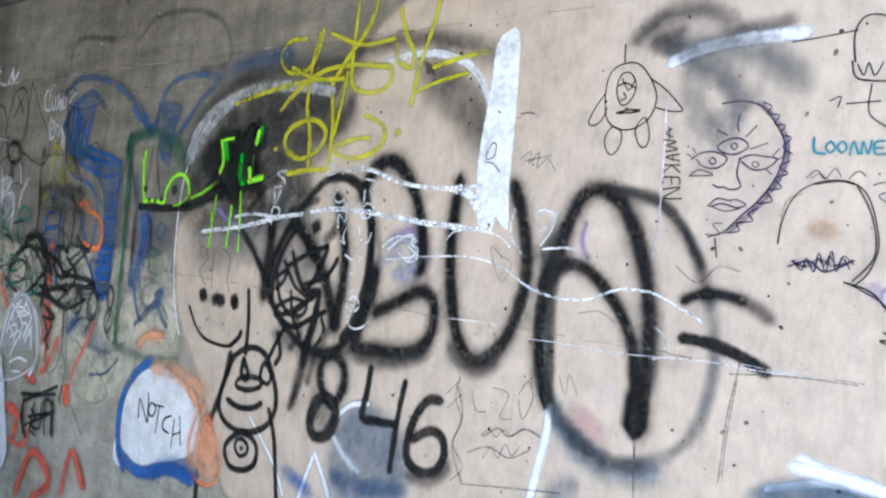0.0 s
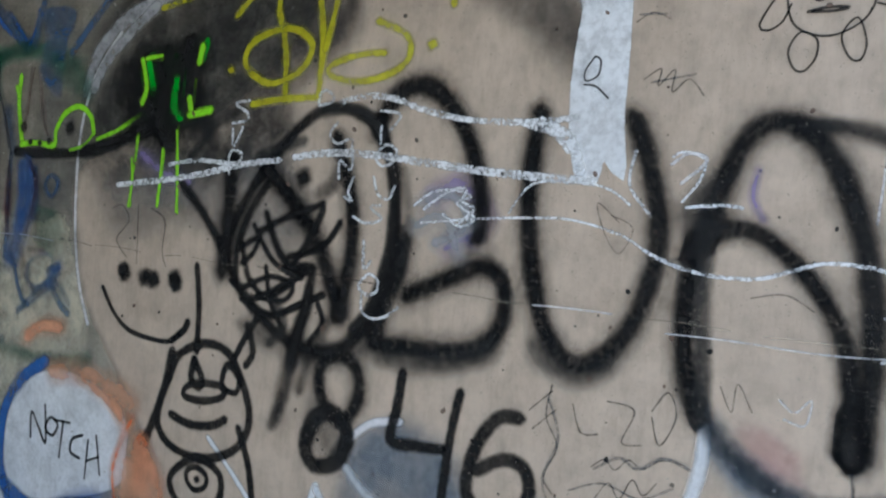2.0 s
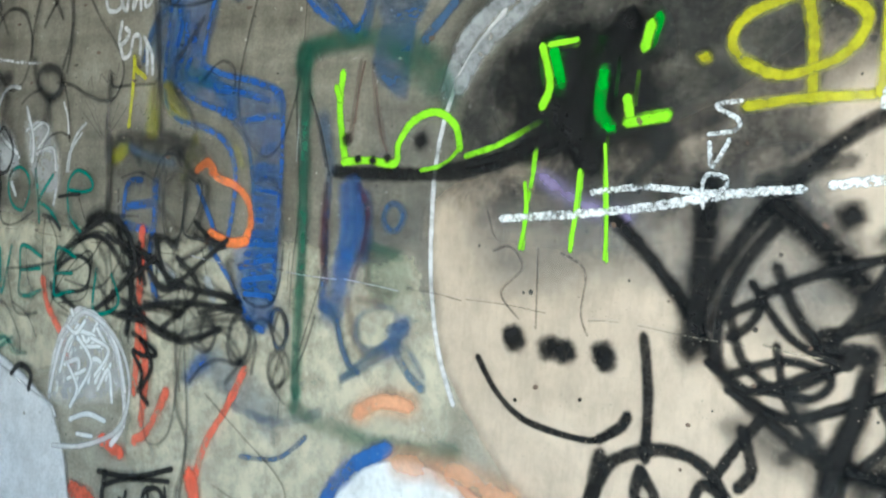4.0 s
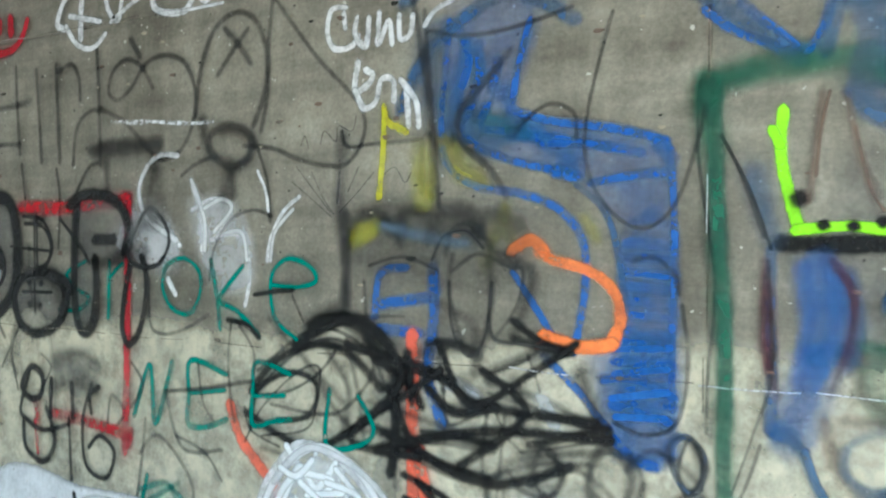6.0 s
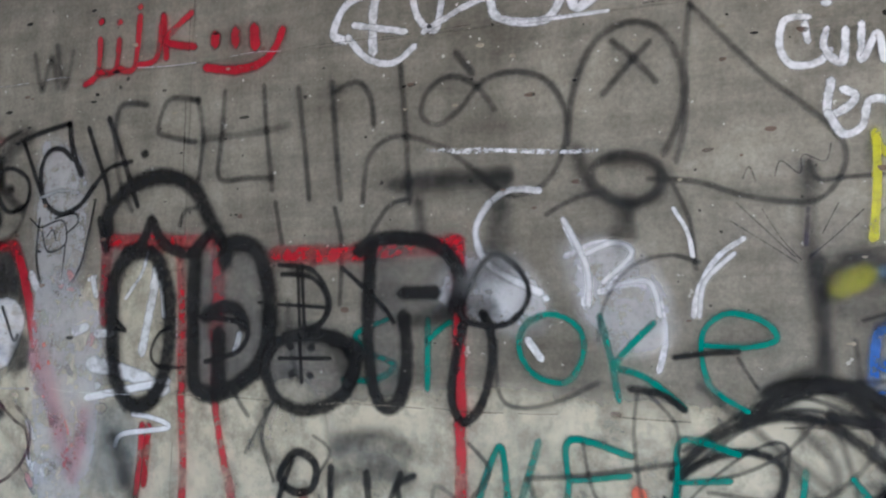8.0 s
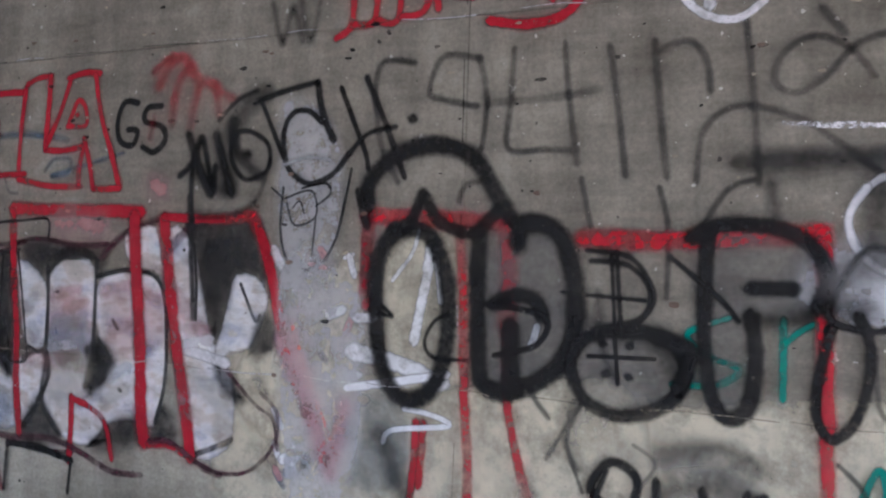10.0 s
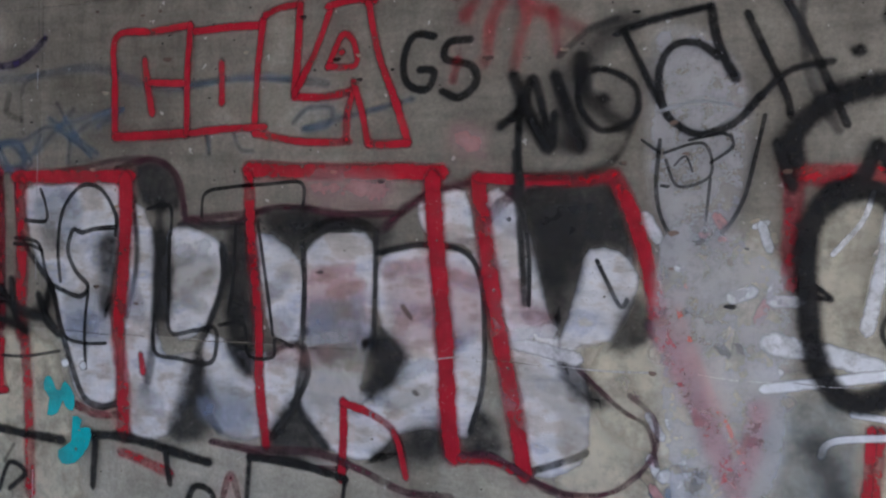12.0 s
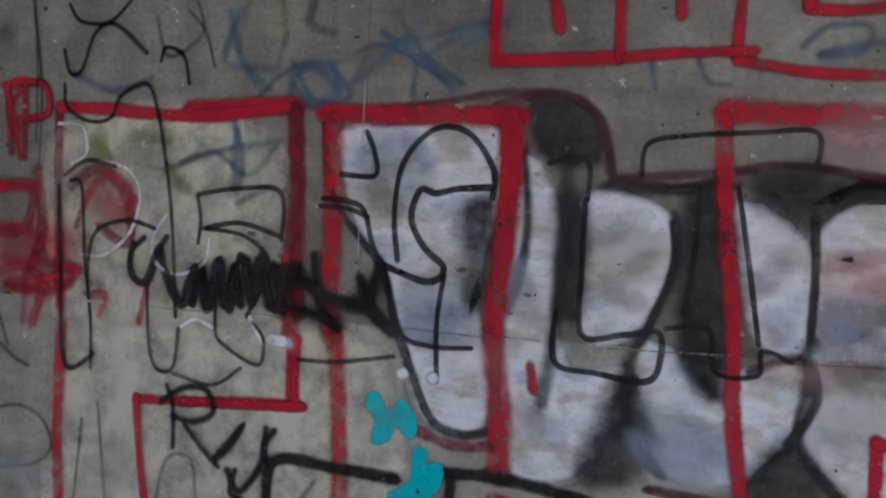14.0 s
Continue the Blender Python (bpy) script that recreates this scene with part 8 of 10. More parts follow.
stroke(g, "haze", "soot", 0.0105, [(-2.217, 1.253), (-2.233, 1.076), (-2.262, 0.858), (-2.356, 0.804), (-2.400, 0.907)])
stroke(g, "haze", "soot", 0.0084, [(-2.116, 0.989), (-1.963, 0.913), (-1.820, 0.843), (-1.788, 0.785), (-1.920, 0.739), (-2.066, 0.757)])
stroke(g, "haze", "soot", 0.0086, [(-2.075, 0.687), (-1.964, 0.594)])
stroke(g, "haze", "soot", 0.0095, [(-1.842, 1.250), (-1.819, 1.196), (-1.846, 1.145), (-1.864, 1.191)], True)
stroke(g, "haze", "soot", 0.0095, [(-1.833, 1.147), (-1.853, 1.063), (-1.809, 1.022)])
stroke(g, "mist", "black", 0.0192, [(-2.406, 1.383), (-2.357, 1.387), (-2.292, 1.373)])
stroke(g, "mist", "black", 0.0201, [(-2.202, 1.404), (-2.143, 1.391), (-2.079, 1.384)])
stroke(g, "mist", "black", 0.0229, [(-2.732, 1.407), (-2.656, 1.425), (-2.581, 1.403), (-2.542, 1.353)])
stroke(g, "mist", "black", 0.0190, [(-2.413, 1.197), (-2.331, 1.195), (-2.237, 1.188)])
stroke(g, "mist", "black", 0.0178, [(-2.163, 1.198), (-2.078, 1.221), (-1.998, 1.248)])
stroke(g, "spray", "soot", 0.0086, [(-2.398, 1.558), (-2.371, 1.606), (-2.316, 1.618), (-2.275, 1.583)])
stroke(g, "spray", "soot", 0.0080, [(-2.355, 1.512), (-2.345, 1.418), (-2.303, 1.362), (-2.264, 1.411), (-2.254, 1.514)])
stroke(g, "haze", "soot", 0.0096, [(-2.348, 1.535), (-2.288, 1.571), (-2.222, 1.549), (-2.184, 1.539), (-2.195, 1.471), (-2.244, 1.401)])
stroke(g, "haze", "soot", 0.0235, [(-2.742, 1.358), (-2.718, 1.398), (-2.652, 1.421), (-2.573, 1.412), (-2.495, 1.373)])
stroke(g, "mist", "soot", 0.0102, [(-2.888, 1.241), (-2.818, 1.300), (-2.733, 1.358), (-2.651, 1.376), (-2.586, 1.355), (-2.494, 1.337), (-2.406, 1.314), (-2.336, 1.313)])
stroke(g, "mist", "soot", 0.0095, [(-2.869, 1.229), (-2.781, 1.250), (-2.698, 1.296), (-2.650, 1.351)])
stroke(g, "mist", "soot", 0.0080, [(-2.920, 1.116), (-2.868, 1.202), (-2.765, 1.291), (-2.698, 1.309), (-2.704, 1.219), (-2.735, 1.164), (-2.866, 1.136)])
stroke(g, "mist", "soot", 0.0083, [(-2.811, 1.116), (-2.902, 1.145), (-2.923, 1.197)])
stroke(g, "haze", "soot", 0.0153, [(-2.619, 1.378), (-2.583, 1.255), (-2.565, 1.158)])
stroke(g, "haze", "soot", 0.0156, [(-2.510, 1.385), (-2.491, 1.240), (-2.479, 1.071)])
stroke(g, "haze", "soot", 0.0140, [(-2.582, 1.206), (-2.460, 1.176), (-2.346, 1.178), (-2.239, 1.174)])
stroke(g, "haze", "soot", 0.0137, [(-2.459, 1.146), (-2.344, 1.114), (-2.250, 1.116)])
stroke(g, "haze", "soot", 0.0135, [(-2.238, 1.129), (-2.138, 1.165), (-1.997, 1.178)])
stroke(g, "spray", "soot", 0.0086, [(-2.259, 1.446), (-2.244, 1.401), (-2.168, 1.394), (-2.071, 1.384)])
stroke(g, "haze", "soot", 0.0094, [(-2.256, 1.331), (-2.179, 1.360), (-2.143, 1.385)])
stroke(g, "haze", "soot", 0.0113, [(-2.255, 1.292), (-2.152, 1.273), (-2.044, 1.246), (-1.987, 1.232)])
stroke(g, "haze", "soot", 0.0083, [(-2.188, 1.180), (-2.090, 1.203), (-1.998, 1.230)])
stroke(g, "haze", "soot", 0.0088, [(-2.241, 1.264), (-2.214, 1.211), (-2.175, 1.182)])
stroke(g, "haze", "soot", 0.0110, [(-2.363, 1.288), (-2.347, 1.219), (-2.280, 1.249)])
stroke(g, "haze", "soot", 0.0127, [(-2.380, 1.393), (-2.363, 1.288)])
stroke(g, "haze", "soot", 0.0092, [(-2.167, 1.372), (-2.141, 1.307)])
stroke(g, "haze", "soot", 0.0095, [(-2.573, 1.431), (-2.467, 1.436)])
stroke(g, "haze", "soot", 0.0078, [(-2.561, 1.543), (-2.471, 1.563), (-2.383, 1.535)])
stroke(g, "haze", "soot", 0.0121, [(-2.575, 1.506), (-2.556, 1.382), (-2.507, 1.275)])
stroke(g, "haze", "slate", 0.0258, [(-2.533, 1.631), (-2.414, 1.606), (-2.316, 1.594)])
stroke(g, "mist", "soot", 0.0107, [(-2.886, 1.288), (-2.698, 1.399), (-2.544, 1.333), (-2.643, 1.212), (-2.839, 1.212)])
stroke(g, "spray", "black", 0.0215, [(-2.620, 1.366), (-2.403, 1.326), (-2.266, 1.266), (-2.022, 1.255)])
stroke(g, "spray", "black", 0.0212, [(-2.527, 1.148), (-2.261, 1.214), (-1.991, 1.225)])
stroke(g, "spray", "black", 0.0212, [(-2.272, 1.336), (-2.171, 1.258), (-2.319, 1.136)])
stroke(g, "spray", "black", 0.0210, [(-2.919, 1.185), (-2.712, 1.127), (-2.500, 1.244), (-2.370, 1.328)])
stroke(g, "spray", "black", 0.0216, [(-2.503, 1.281), (-2.422, 1.160), (-2.252, 1.109), (-2.072, 1.166)])
stroke(g, "spray", "black", 0.0198, [(-2.416, 1.088), (-2.359, 1.022), (-2.403, 0.943), (-2.366, 0.912)])
stroke(g, "spray", "black", 0.0235, [(-2.771, 1.355), (-2.588, 1.424), (-2.470, 1.302), (-2.601, 1.159), (-2.421, 1.142)])
stroke(g, "spray", "black", 0.0184, [(-2.374, 1.382), (-2.298, 1.263), (-2.148, 1.346), (-2.064, 1.403)])
stroke(g, "haze", "soot", 0.0190, [(-2.252, 1.109), (-2.236, 0.934), (-2.180, 0.838), (-2.215, 0.690)])
stroke(g, "haze", "soot", 0.0156, [(-2.159, 1.121), (-2.072, 1.166), (-1.981, 1.110), (-2.032, 1.036)])
stroke(g, "haze", "soot", 0.0149, [(-1.959, 1.179), (-1.907, 1.218), (-1.822, 1.164), (-1.842, 1.097)])
stroke(g, "tight", "black", 0.0176, [(-2.594, 0.663), (-2.415, 0.691), (-2.237, 0.756)])
stroke(g, "tight", "black", 0.0212, [(-2.557, 0.671), (-2.565, 0.554), (-2.503, 0.474)])
stroke(g, "tight", "black", 0.0175, [(-2.446, 0.638), (-2.455, 0.542), (-2.367, 0.545), (-2.360, 0.657), (-2.278, 0.676), (-2.250, 0.538)])
stroke(g, "tight", "black", 0.0150, [(-2.493, 0.571), (-2.242, 0.639)])
stroke(g, "haze", "soot", 0.0143, [(-2.204, 1.138), (-2.173, 1.106), (-2.115, 1.104), (-2.088, 1.143), (-2.104, 1.176)])
stroke(g, "haze", "soot", 0.0163, [(-2.032, 1.117), (-2.004, 1.087), (-1.953, 1.130), (-1.956, 1.197), (-2.009, 1.201), (-2.034, 1.151)], True)
stroke(g, "haze", "soot", 0.0139, [(-1.880, 1.208), (-1.841, 1.159), (-1.812, 1.195), (-1.832, 1.236), (-1.869, 1.248)], True)
stroke(g, "haze", "soot", 0.0165, [(-1.876, 1.109), (-1.849, 1.059), (-1.802, 1.089), (-1.810, 1.142), (-1.853, 1.146)], True)
stroke(g, "haze", "soot", 0.0128, [(-2.183, 1.008), (-2.141, 1.052), (-2.072, 1.087), (-1.964, 1.094), (-1.928, 1.156)])

g = tag("roundhead_black_tag", "black cartoon dog heads outlined in thin spray", "graffiti")
stroke(g, "mist", "soot", 0.0162, [(-3.284, 1.997), (-3.330, 2.055), (-3.392, 2.081), (-3.446, 2.052), (-3.460, 1.998), (-3.420, 1.974), (-3.367, 2.004), (-3.315, 2.060), (-3.242, 2.077), (-3.169, 2.052), (-3.126, 1.983), (-3.128, 1.900), (-3.166, 1.831), (-3.230, 1.805), (-3.281, 1.825), (-3.341, 1.874), (-3.403, 1.919), (-3.483, 1.949), (-3.547, 1.949), (-3.595, 1.904), (-3.605, 1.806)])
stroke(g, "mist", "soot", 0.0192, [(-3.378, 2.134), (-3.338, 2.083)])
stroke(g, "mist", "soot", 0.0176, [(-3.119, 1.912), (-3.106, 2.026), (-3.059, 2.125), (-2.980, 2.156), (-2.915, 2.120), (-2.879, 2.029), (-2.889, 1.944), (-2.920, 1.873)])
stroke(g, "mist", "soot", 0.0164, [(-3.026, 2.121), (-2.979, 2.077), (-2.934, 2.025)])
stroke(g, "mist", "soot", 0.0165, [(-2.947, 2.111), (-2.992, 2.066), (-3.045, 2.008)])
stroke(g, "mist", "soot", 0.0130, [(-2.867, 2.182), (-2.803, 2.106), (-2.720, 2.013), (-2.640, 1.941), (-2.591, 1.885), (-2.586, 1.828), (-2.625, 1.774), (-2.687, 1.767), (-2.780, 1.787), (-2.852, 1.814), (-2.952, 1.826)])
stroke(g, "mist", "soot", 0.0160, [(-2.867, 2.176), (-2.877, 2.066), (-2.877, 1.943), (-2.895, 1.859)])
stroke(g, "haze", "soot", 0.0323, [(-3.098, 1.898), (-3.070, 1.820), (-3.003, 1.779), (-2.939, 1.789), (-2.914, 1.824)])
stroke(g, "haze", "black", 0.0371, [(-3.030, 1.868), (-2.965, 1.864), (-2.920, 1.836)])
stroke(g, "mist", "soot", 0.0223, [(-3.004, 1.879), (-2.933, 1.855), (-2.933, 1.800), (-2.997, 1.777), (-3.057, 1.813), (-3.064, 1.857)], True)
stroke(g, "mist", "soot", 0.0126, [(-3.165, 1.761), (-3.110, 1.790), (-3.043, 1.806)])
stroke(g, "mist", "soot", 0.0120, [(-2.901, 1.811), (-2.870, 1.737), (-2.858, 1.642)])
stroke(g, "haze", "soot", 0.0270, [(-2.990, 1.766), (-2.983, 1.705)])
stroke(g, "mist", "soot", 0.0113, [(-2.647, 1.843), (-2.630, 1.808), (-2.565, 1.810), (-2.430, 1.813)])
stroke(g, "mist", "soot", 0.0176, [(-2.460, 2.110), (-2.436, 1.995), (-2.409, 1.850), (-2.402, 1.688)])
stroke(g, "haze", "soot", 0.0152, [(-2.409, 1.828), (-2.430, 1.797), (-2.427, 1.699)])
stroke(g, "mist", "soot", 0.0100, [(-2.439, 2.119), (-2.413, 2.127), (-2.363, 2.109)])
stroke(g, "haze", "soot", 0.0337, [(-2.647, 1.832), (-2.648, 1.672), (-2.628, 1.549), (-2.623, 1.460)])
stroke(g, "scratch", "ink", 0.0068, [(-2.651, 1.752), (-2.656, 1.684)])
stroke(g, "scratch", "ink", 0.0035, [(-2.780, 1.769), (-2.722, 1.709), (-2.676, 1.662)])
stroke(g, "scratch", "ink", 0.0035, [(-2.792, 1.734), (-2.722, 1.686), (-2.671, 1.650)])
stroke(g, "scratch", "ink", 0.0034, [(-2.733, 1.755), (-2.699, 1.697), (-2.665, 1.656)])
stroke(g, "scratch", "ink", 0.0034, [(-2.555, 1.748), (-2.599, 1.705), (-2.649, 1.661)])
stroke(g, "scratch", "ink", 0.0034, [(-2.598, 1.761), (-2.626, 1.706)])
stroke(g, "scratch", "ink", 0.0035, [(-2.768, 1.816), (-2.756, 1.839), (-2.744, 1.809)])
stroke(g, "scratch", "ink", 0.0035, [(-2.709, 1.818), (-2.698, 1.847), (-2.664, 1.821), (-2.658, 1.856), (-2.619, 1.842), (-2.608, 1.875)])
stroke(g, "scratch", "ink", 0.0033, [(-2.545, 1.725), (-2.502, 1.757), (-2.472, 1.723), (-2.456, 1.744)])
stroke(g, "mist", "soot", 0.0140, [(-2.431, 2.090), (-2.416, 1.949), (-2.402, 1.821), (-2.383, 1.669)])
stroke(g, "mist", "soot", 0.0172, [(-2.221, 1.983), (-2.286, 1.915), (-2.339, 1.862), (-2.328, 1.800), (-2.263, 1.743), (-2.223, 1.687)])
stroke(g, "mist", "soot", 0.0110, [(-2.421, 2.044), (-2.323, 2.022), (-2.201, 2.029), (-2.088, 2.052)])
stroke(g, "mist", "soot", 0.0106, [(-2.213, 1.808), (-2.164, 1.853), (-2.122, 1.866), (-2.079, 1.843), (-2.074, 1.797)])
stroke(g, "mist", "soot", 0.0090, [(-2.004, 2.032), (-2.035, 1.921), (-2.054, 1.830), (-2.055, 1.761), (-2.031, 1.692), (-1.976, 1.635), (-1.924, 1.625), (-1.876, 1.669), (-1.838, 1.777), (-1.826, 1.841)])
stroke(g, "mist", "soot", 0.0099, [(-1.953, 1.563), (-1.915, 1.569), (-1.876, 1.538), (-1.869, 1.505)])
stroke(g, "mist", "soot", 0.0099, [(-1.862, 1.484), (-1.850, 1.408), (-1.854, 1.321), (-1.876, 1.263), (-1.932, 1.245), (-1.985, 1.261)])
stroke(g, "mist", "soot", 0.0084, [(-1.797, 1.786), (-1.759, 1.711), (-1.721, 1.607)])
stroke(g, "haze", "brown", 0.0162, [(-1.629, 1.851), (-1.640, 1.750), (-1.648, 1.669)])
stroke(g, "haze", "brown", 0.0139, [(-1.592, 1.839), (-1.573, 1.748), (-1.545, 1.669)])
stroke(g, "mist", "soot", 0.0074, [(-1.722, 1.251), (-1.747, 1.173), (-1.779, 1.104)])

g = tag("grey_letters_tag", "thin grey sprayed letters in a row", "graffiti")
stroke(g, "mist", "soot", 0.0177, [(-4.250, 2.091), (-4.336, 2.096), (-4.352, 2.016), (-4.333, 1.903), (-4.285, 1.813)])
stroke(g, "mist", "soot", 0.0179, [(-4.377, 2.067), (-4.338, 1.967)])
stroke(g, "mist", "soot", 0.0173, [(-4.086, 2.089), (-4.177, 2.098), (-4.210, 2.021), (-4.171, 2.000), (-4.090, 1.981)])
stroke(g, "mist", "soot", 0.0170, [(-4.086, 2.089), (-4.067, 1.995), (-4.075, 1.888)])
stroke(g, "mist", "soot", 0.0166, [(-4.004, 2.105), (-4.008, 1.991), (-4.012, 1.885), (-3.930, 1.880), (-3.856, 1.876)])
stroke(g, "mist", "soot", 0.0164, [(-3.888, 2.109), (-3.876, 1.996), (-3.854, 1.847)])
stroke(g, "mist", "soot", 0.0175, [(-3.789, 2.092), (-3.770, 1.973), (-3.749, 1.820)])
stroke(g, "faint", "soot", 0.0181, [(-4.060, 1.987), (-3.916, 1.991), (-3.807, 2.005)])
stroke(g, "mist", "soot", 0.0172, [(-3.696, 2.097), (-3.682, 1.966), (-3.664, 1.816)])
stroke(g, "mist", "soot", 0.0172, [(-3.686, 2.075), (-3.627, 2.091), (-3.592, 2.052), (-3.581, 1.987)])
stroke(g, "mist", "soot", 0.0167, [(-3.517, 2.129), (-3.500, 1.981), (-3.486, 1.801)])
stroke(g, "mist", "soot", 0.0145, [(-3.844, 1.817), (-3.821, 1.715)])
stroke(g, "mist", "soot", 0.0140, [(-3.679, 1.796), (-3.659, 1.710), (-3.659, 1.571)])
stroke(g, "haze", "soot", 0.0350, [(-3.528, 1.844), (-3.402, 1.851), (-3.252, 1.849)])
stroke(g, "mist", "soot", 0.0138, [(-3.589, 1.722), (-3.542, 1.790), (-3.495, 1.808)])
stroke(g, "haze", "soot", 0.0298, [(-3.463, 1.800), (-3.453, 1.732)])

g = tag("white_ghost_letters", "faint white sprayed letters over concrete", "graffiti")
stroke(g, "worn", "offwhite", 0.0143, [(-3.180, 1.813), (-3.252, 1.816), (-3.309, 1.773), (-3.323, 1.715), (-3.292, 1.662)])
stroke(g, "worn", "offwhite", 0.0150, [(-3.123, 1.734), (-3.095, 1.671), (-3.081, 1.571)])
stroke(g, "worn", "offwhite", 0.0148, [(-3.123, 1.671), (-3.055, 1.697), (-2.990, 1.687), (-2.996, 1.644), (-3.041, 1.596)])
stroke(g, "worn", "offwhite", 0.0144, [(-3.055, 1.596), (-2.977, 1.613), (-2.932, 1.583), (-2.919, 1.500), (-2.931, 1.441)])
stroke(g, "worn", "offwhite", 0.0129, [(-2.768, 1.699), (-2.816, 1.665), (-2.852, 1.606), (-2.864, 1.548)])
stroke(g, "worn", "offwhite", 0.0096, [(-2.901, 1.763), (-2.874, 1.714), (-2.864, 1.666)])
stroke(g, "worn", "offwhite", 0.0153, [(-3.306, 1.610), (-3.233, 1.610), (-3.163, 1.584)])
stroke(g, "worn", "white", 0.0175, [(-3.203, 1.496), (-3.175, 1.459)])
stroke(g, "worn", "offwhite", 0.0179, [(-3.277, 1.636), (-3.246, 1.533)])
stroke(g, "faint", "white", 0.0904, [(-3.380, 1.598), (-3.219, 1.584)])
fill(g, "faint", "offwhite", 0.063, [(-3.398, 1.646), (-3.279, 1.681), (-3.189, 1.619), (-3.176, 1.523), (-3.343, 1.546)])
fill(g, "faint", "offwhite", 0.060, [(-3.128, 1.689), (-3.032, 1.699), (-2.940, 1.639), (-2.907, 1.504), (-3.020, 1.479), (-3.091, 1.571)])
stroke(g, "mist", "offwhite", 0.0179, [(-3.293, 1.792), (-3.325, 1.731), (-3.292, 1.656), (-3.176, 1.595)])
stroke(g, "mist", "offwhite", 0.0156, [(-3.128, 1.749), (-3.079, 1.653), (-3.073, 1.571)])
stroke(g, "mist", "offwhite", 0.0138, [(-3.079, 1.676), (-3.020, 1.698), (-2.985, 1.674), (-3.043, 1.617)])
stroke(g, "mist", "offwhite", 0.0138, [(-3.032, 1.606), (-2.951, 1.617), (-2.929, 1.549)])
stroke(g, "mist", "offwhite", 0.0132, [(-2.852, 1.549), (-2.841, 1.616), (-2.786, 1.670)])
stroke(g, "crayon", "offwhite", 0.0064, [(-3.444, 1.917), (-3.348, 1.906), (-3.229, 1.903), (-3.116, 1.893)])
stroke(g, "crayon", "offwhite", 0.0090, [(-3.410, 1.914), (-3.286, 1.907), (-3.152, 1.893), (-3.058, 1.892)])

g = tag("yellow_drip_mark", "faded yellow spray smear running down concrete", "graffiti")
stroke(g, "worn", "yellow", 0.0201, [(-2.532, 1.892), (-2.522, 1.858), (-2.470, 1.832)])
stroke(g, "worn", "yellow", 0.0178, [(-2.530, 1.881), (-2.531, 1.791), (-2.540, 1.692)])
stroke(g, "faint", "yellow", 0.0540, [(-2.430, 1.786), (-2.422, 1.688)])
stroke(g, "faint", "yellow", 0.0443, [(-2.600, 1.604), (-2.557, 1.626)])
stroke(g, "faint", "olive", 0.0426, [(-2.361, 1.793), (-2.342, 1.750)])

g = tag("white_name_tag", "white sprayed tag letters high on concrete", "graffiti")
stroke(g, "worn", "offwhite", 0.0153, [(-2.644, 2.123), (-2.686, 2.122), (-2.696, 2.070), (-2.673, 2.032), (-2.628, 2.033), (-2.606, 2.054)])
stroke(g, "worn", "offwhite", 0.0153, [(-2.650, 2.112), (-2.645, 2.076)])
stroke(g, "worn", "offwhite", 0.0162, [(-2.611, 2.095), (-2.617, 2.061), (-2.586, 2.028), (-2.578, 2.091)])
stroke(g, "worn", "offwhite", 0.0160, [(-2.550, 2.099), (-2.551, 2.030), (-2.524, 2.079), (-2.514, 2.026)])
stroke(g, "worn", "offwhite", 0.0158, [(-2.497, 2.087), (-2.492, 2.035), (-2.466, 2.043), (-2.460, 2.082)])
stroke(g, "worn", "offwhite", 0.0176, [(-2.612, 2.148), (-2.608, 2.147)], name="dot")
stroke(g, "worn", "offwhite", 0.0133, [(-2.430, 2.056), (-2.404, 2.086), (-2.358, 2.103)])
stroke(g, "worn", "offwhite", 0.0172, [(-2.606, 1.996), (-2.612, 1.933), (-2.579, 1.941), (-2.563, 1.963), (-2.584, 1.976)])
stroke(g, "worn", "offwhite", 0.0170, [(-2.612, 1.933), (-2.586, 1.891), (-2.553, 1.905), (-2.542, 1.949), (-2.510, 1.947), (-2.505, 1.901)])
stroke(g, "worn", "offwhite", 0.0155, [(-2.473, 1.927), (-2.465, 1.843)])
stroke(g, "worn", "offwhite", 0.0155, [(-2.489, 1.945), (-2.448, 1.897), (-2.439, 1.841)])

g = tag("white_upper_tag", "white sprayed looping tag above a joint ledge", "graffiti")
stroke(g, "worn", "offwhite", 0.0205, [(-3.575, 2.307), (-3.659, 2.283), (-3.695, 2.214), (-3.656, 2.195)])
stroke(g, "worn", "offwhite", 0.0172, [(-3.656, 2.202), (-3.603, 2.145), (-3.536, 2.127), (-3.481, 2.160)])
stroke(g, "worn", "offwhite", 0.0231, [(-3.576, 2.329), (-3.590, 2.244), (-3.587, 2.158)])
stroke(g, "worn", "offwhite", 0.0173, [(-3.640, 2.229), (-3.506, 2.198)])
stroke(g, "worn", "offwhite", 0.0184, [(-3.493, 2.317), (-3.475, 2.230), (-3.426, 2.195), (-3.413, 2.305)])
stroke(g, "worn", "offwhite", 0.0166, [(-3.458, 2.192), (-3.350, 2.241), (-3.274, 2.258)])
stroke(g, "worn", "offwhite", 0.0215, [(-3.297, 2.289), (-3.281, 2.205), (-3.171, 2.184), (-3.130, 2.238)])
stroke(g, "worn", "offwhite", 0.0262, [(-3.116, 2.262), (-3.101, 2.201), (-3.047, 2.239)])
stroke(g, "worn", "offwhite", 0.0105, [(-3.229, 2.185), (-3.129, 2.185), (-3.033, 2.186)])

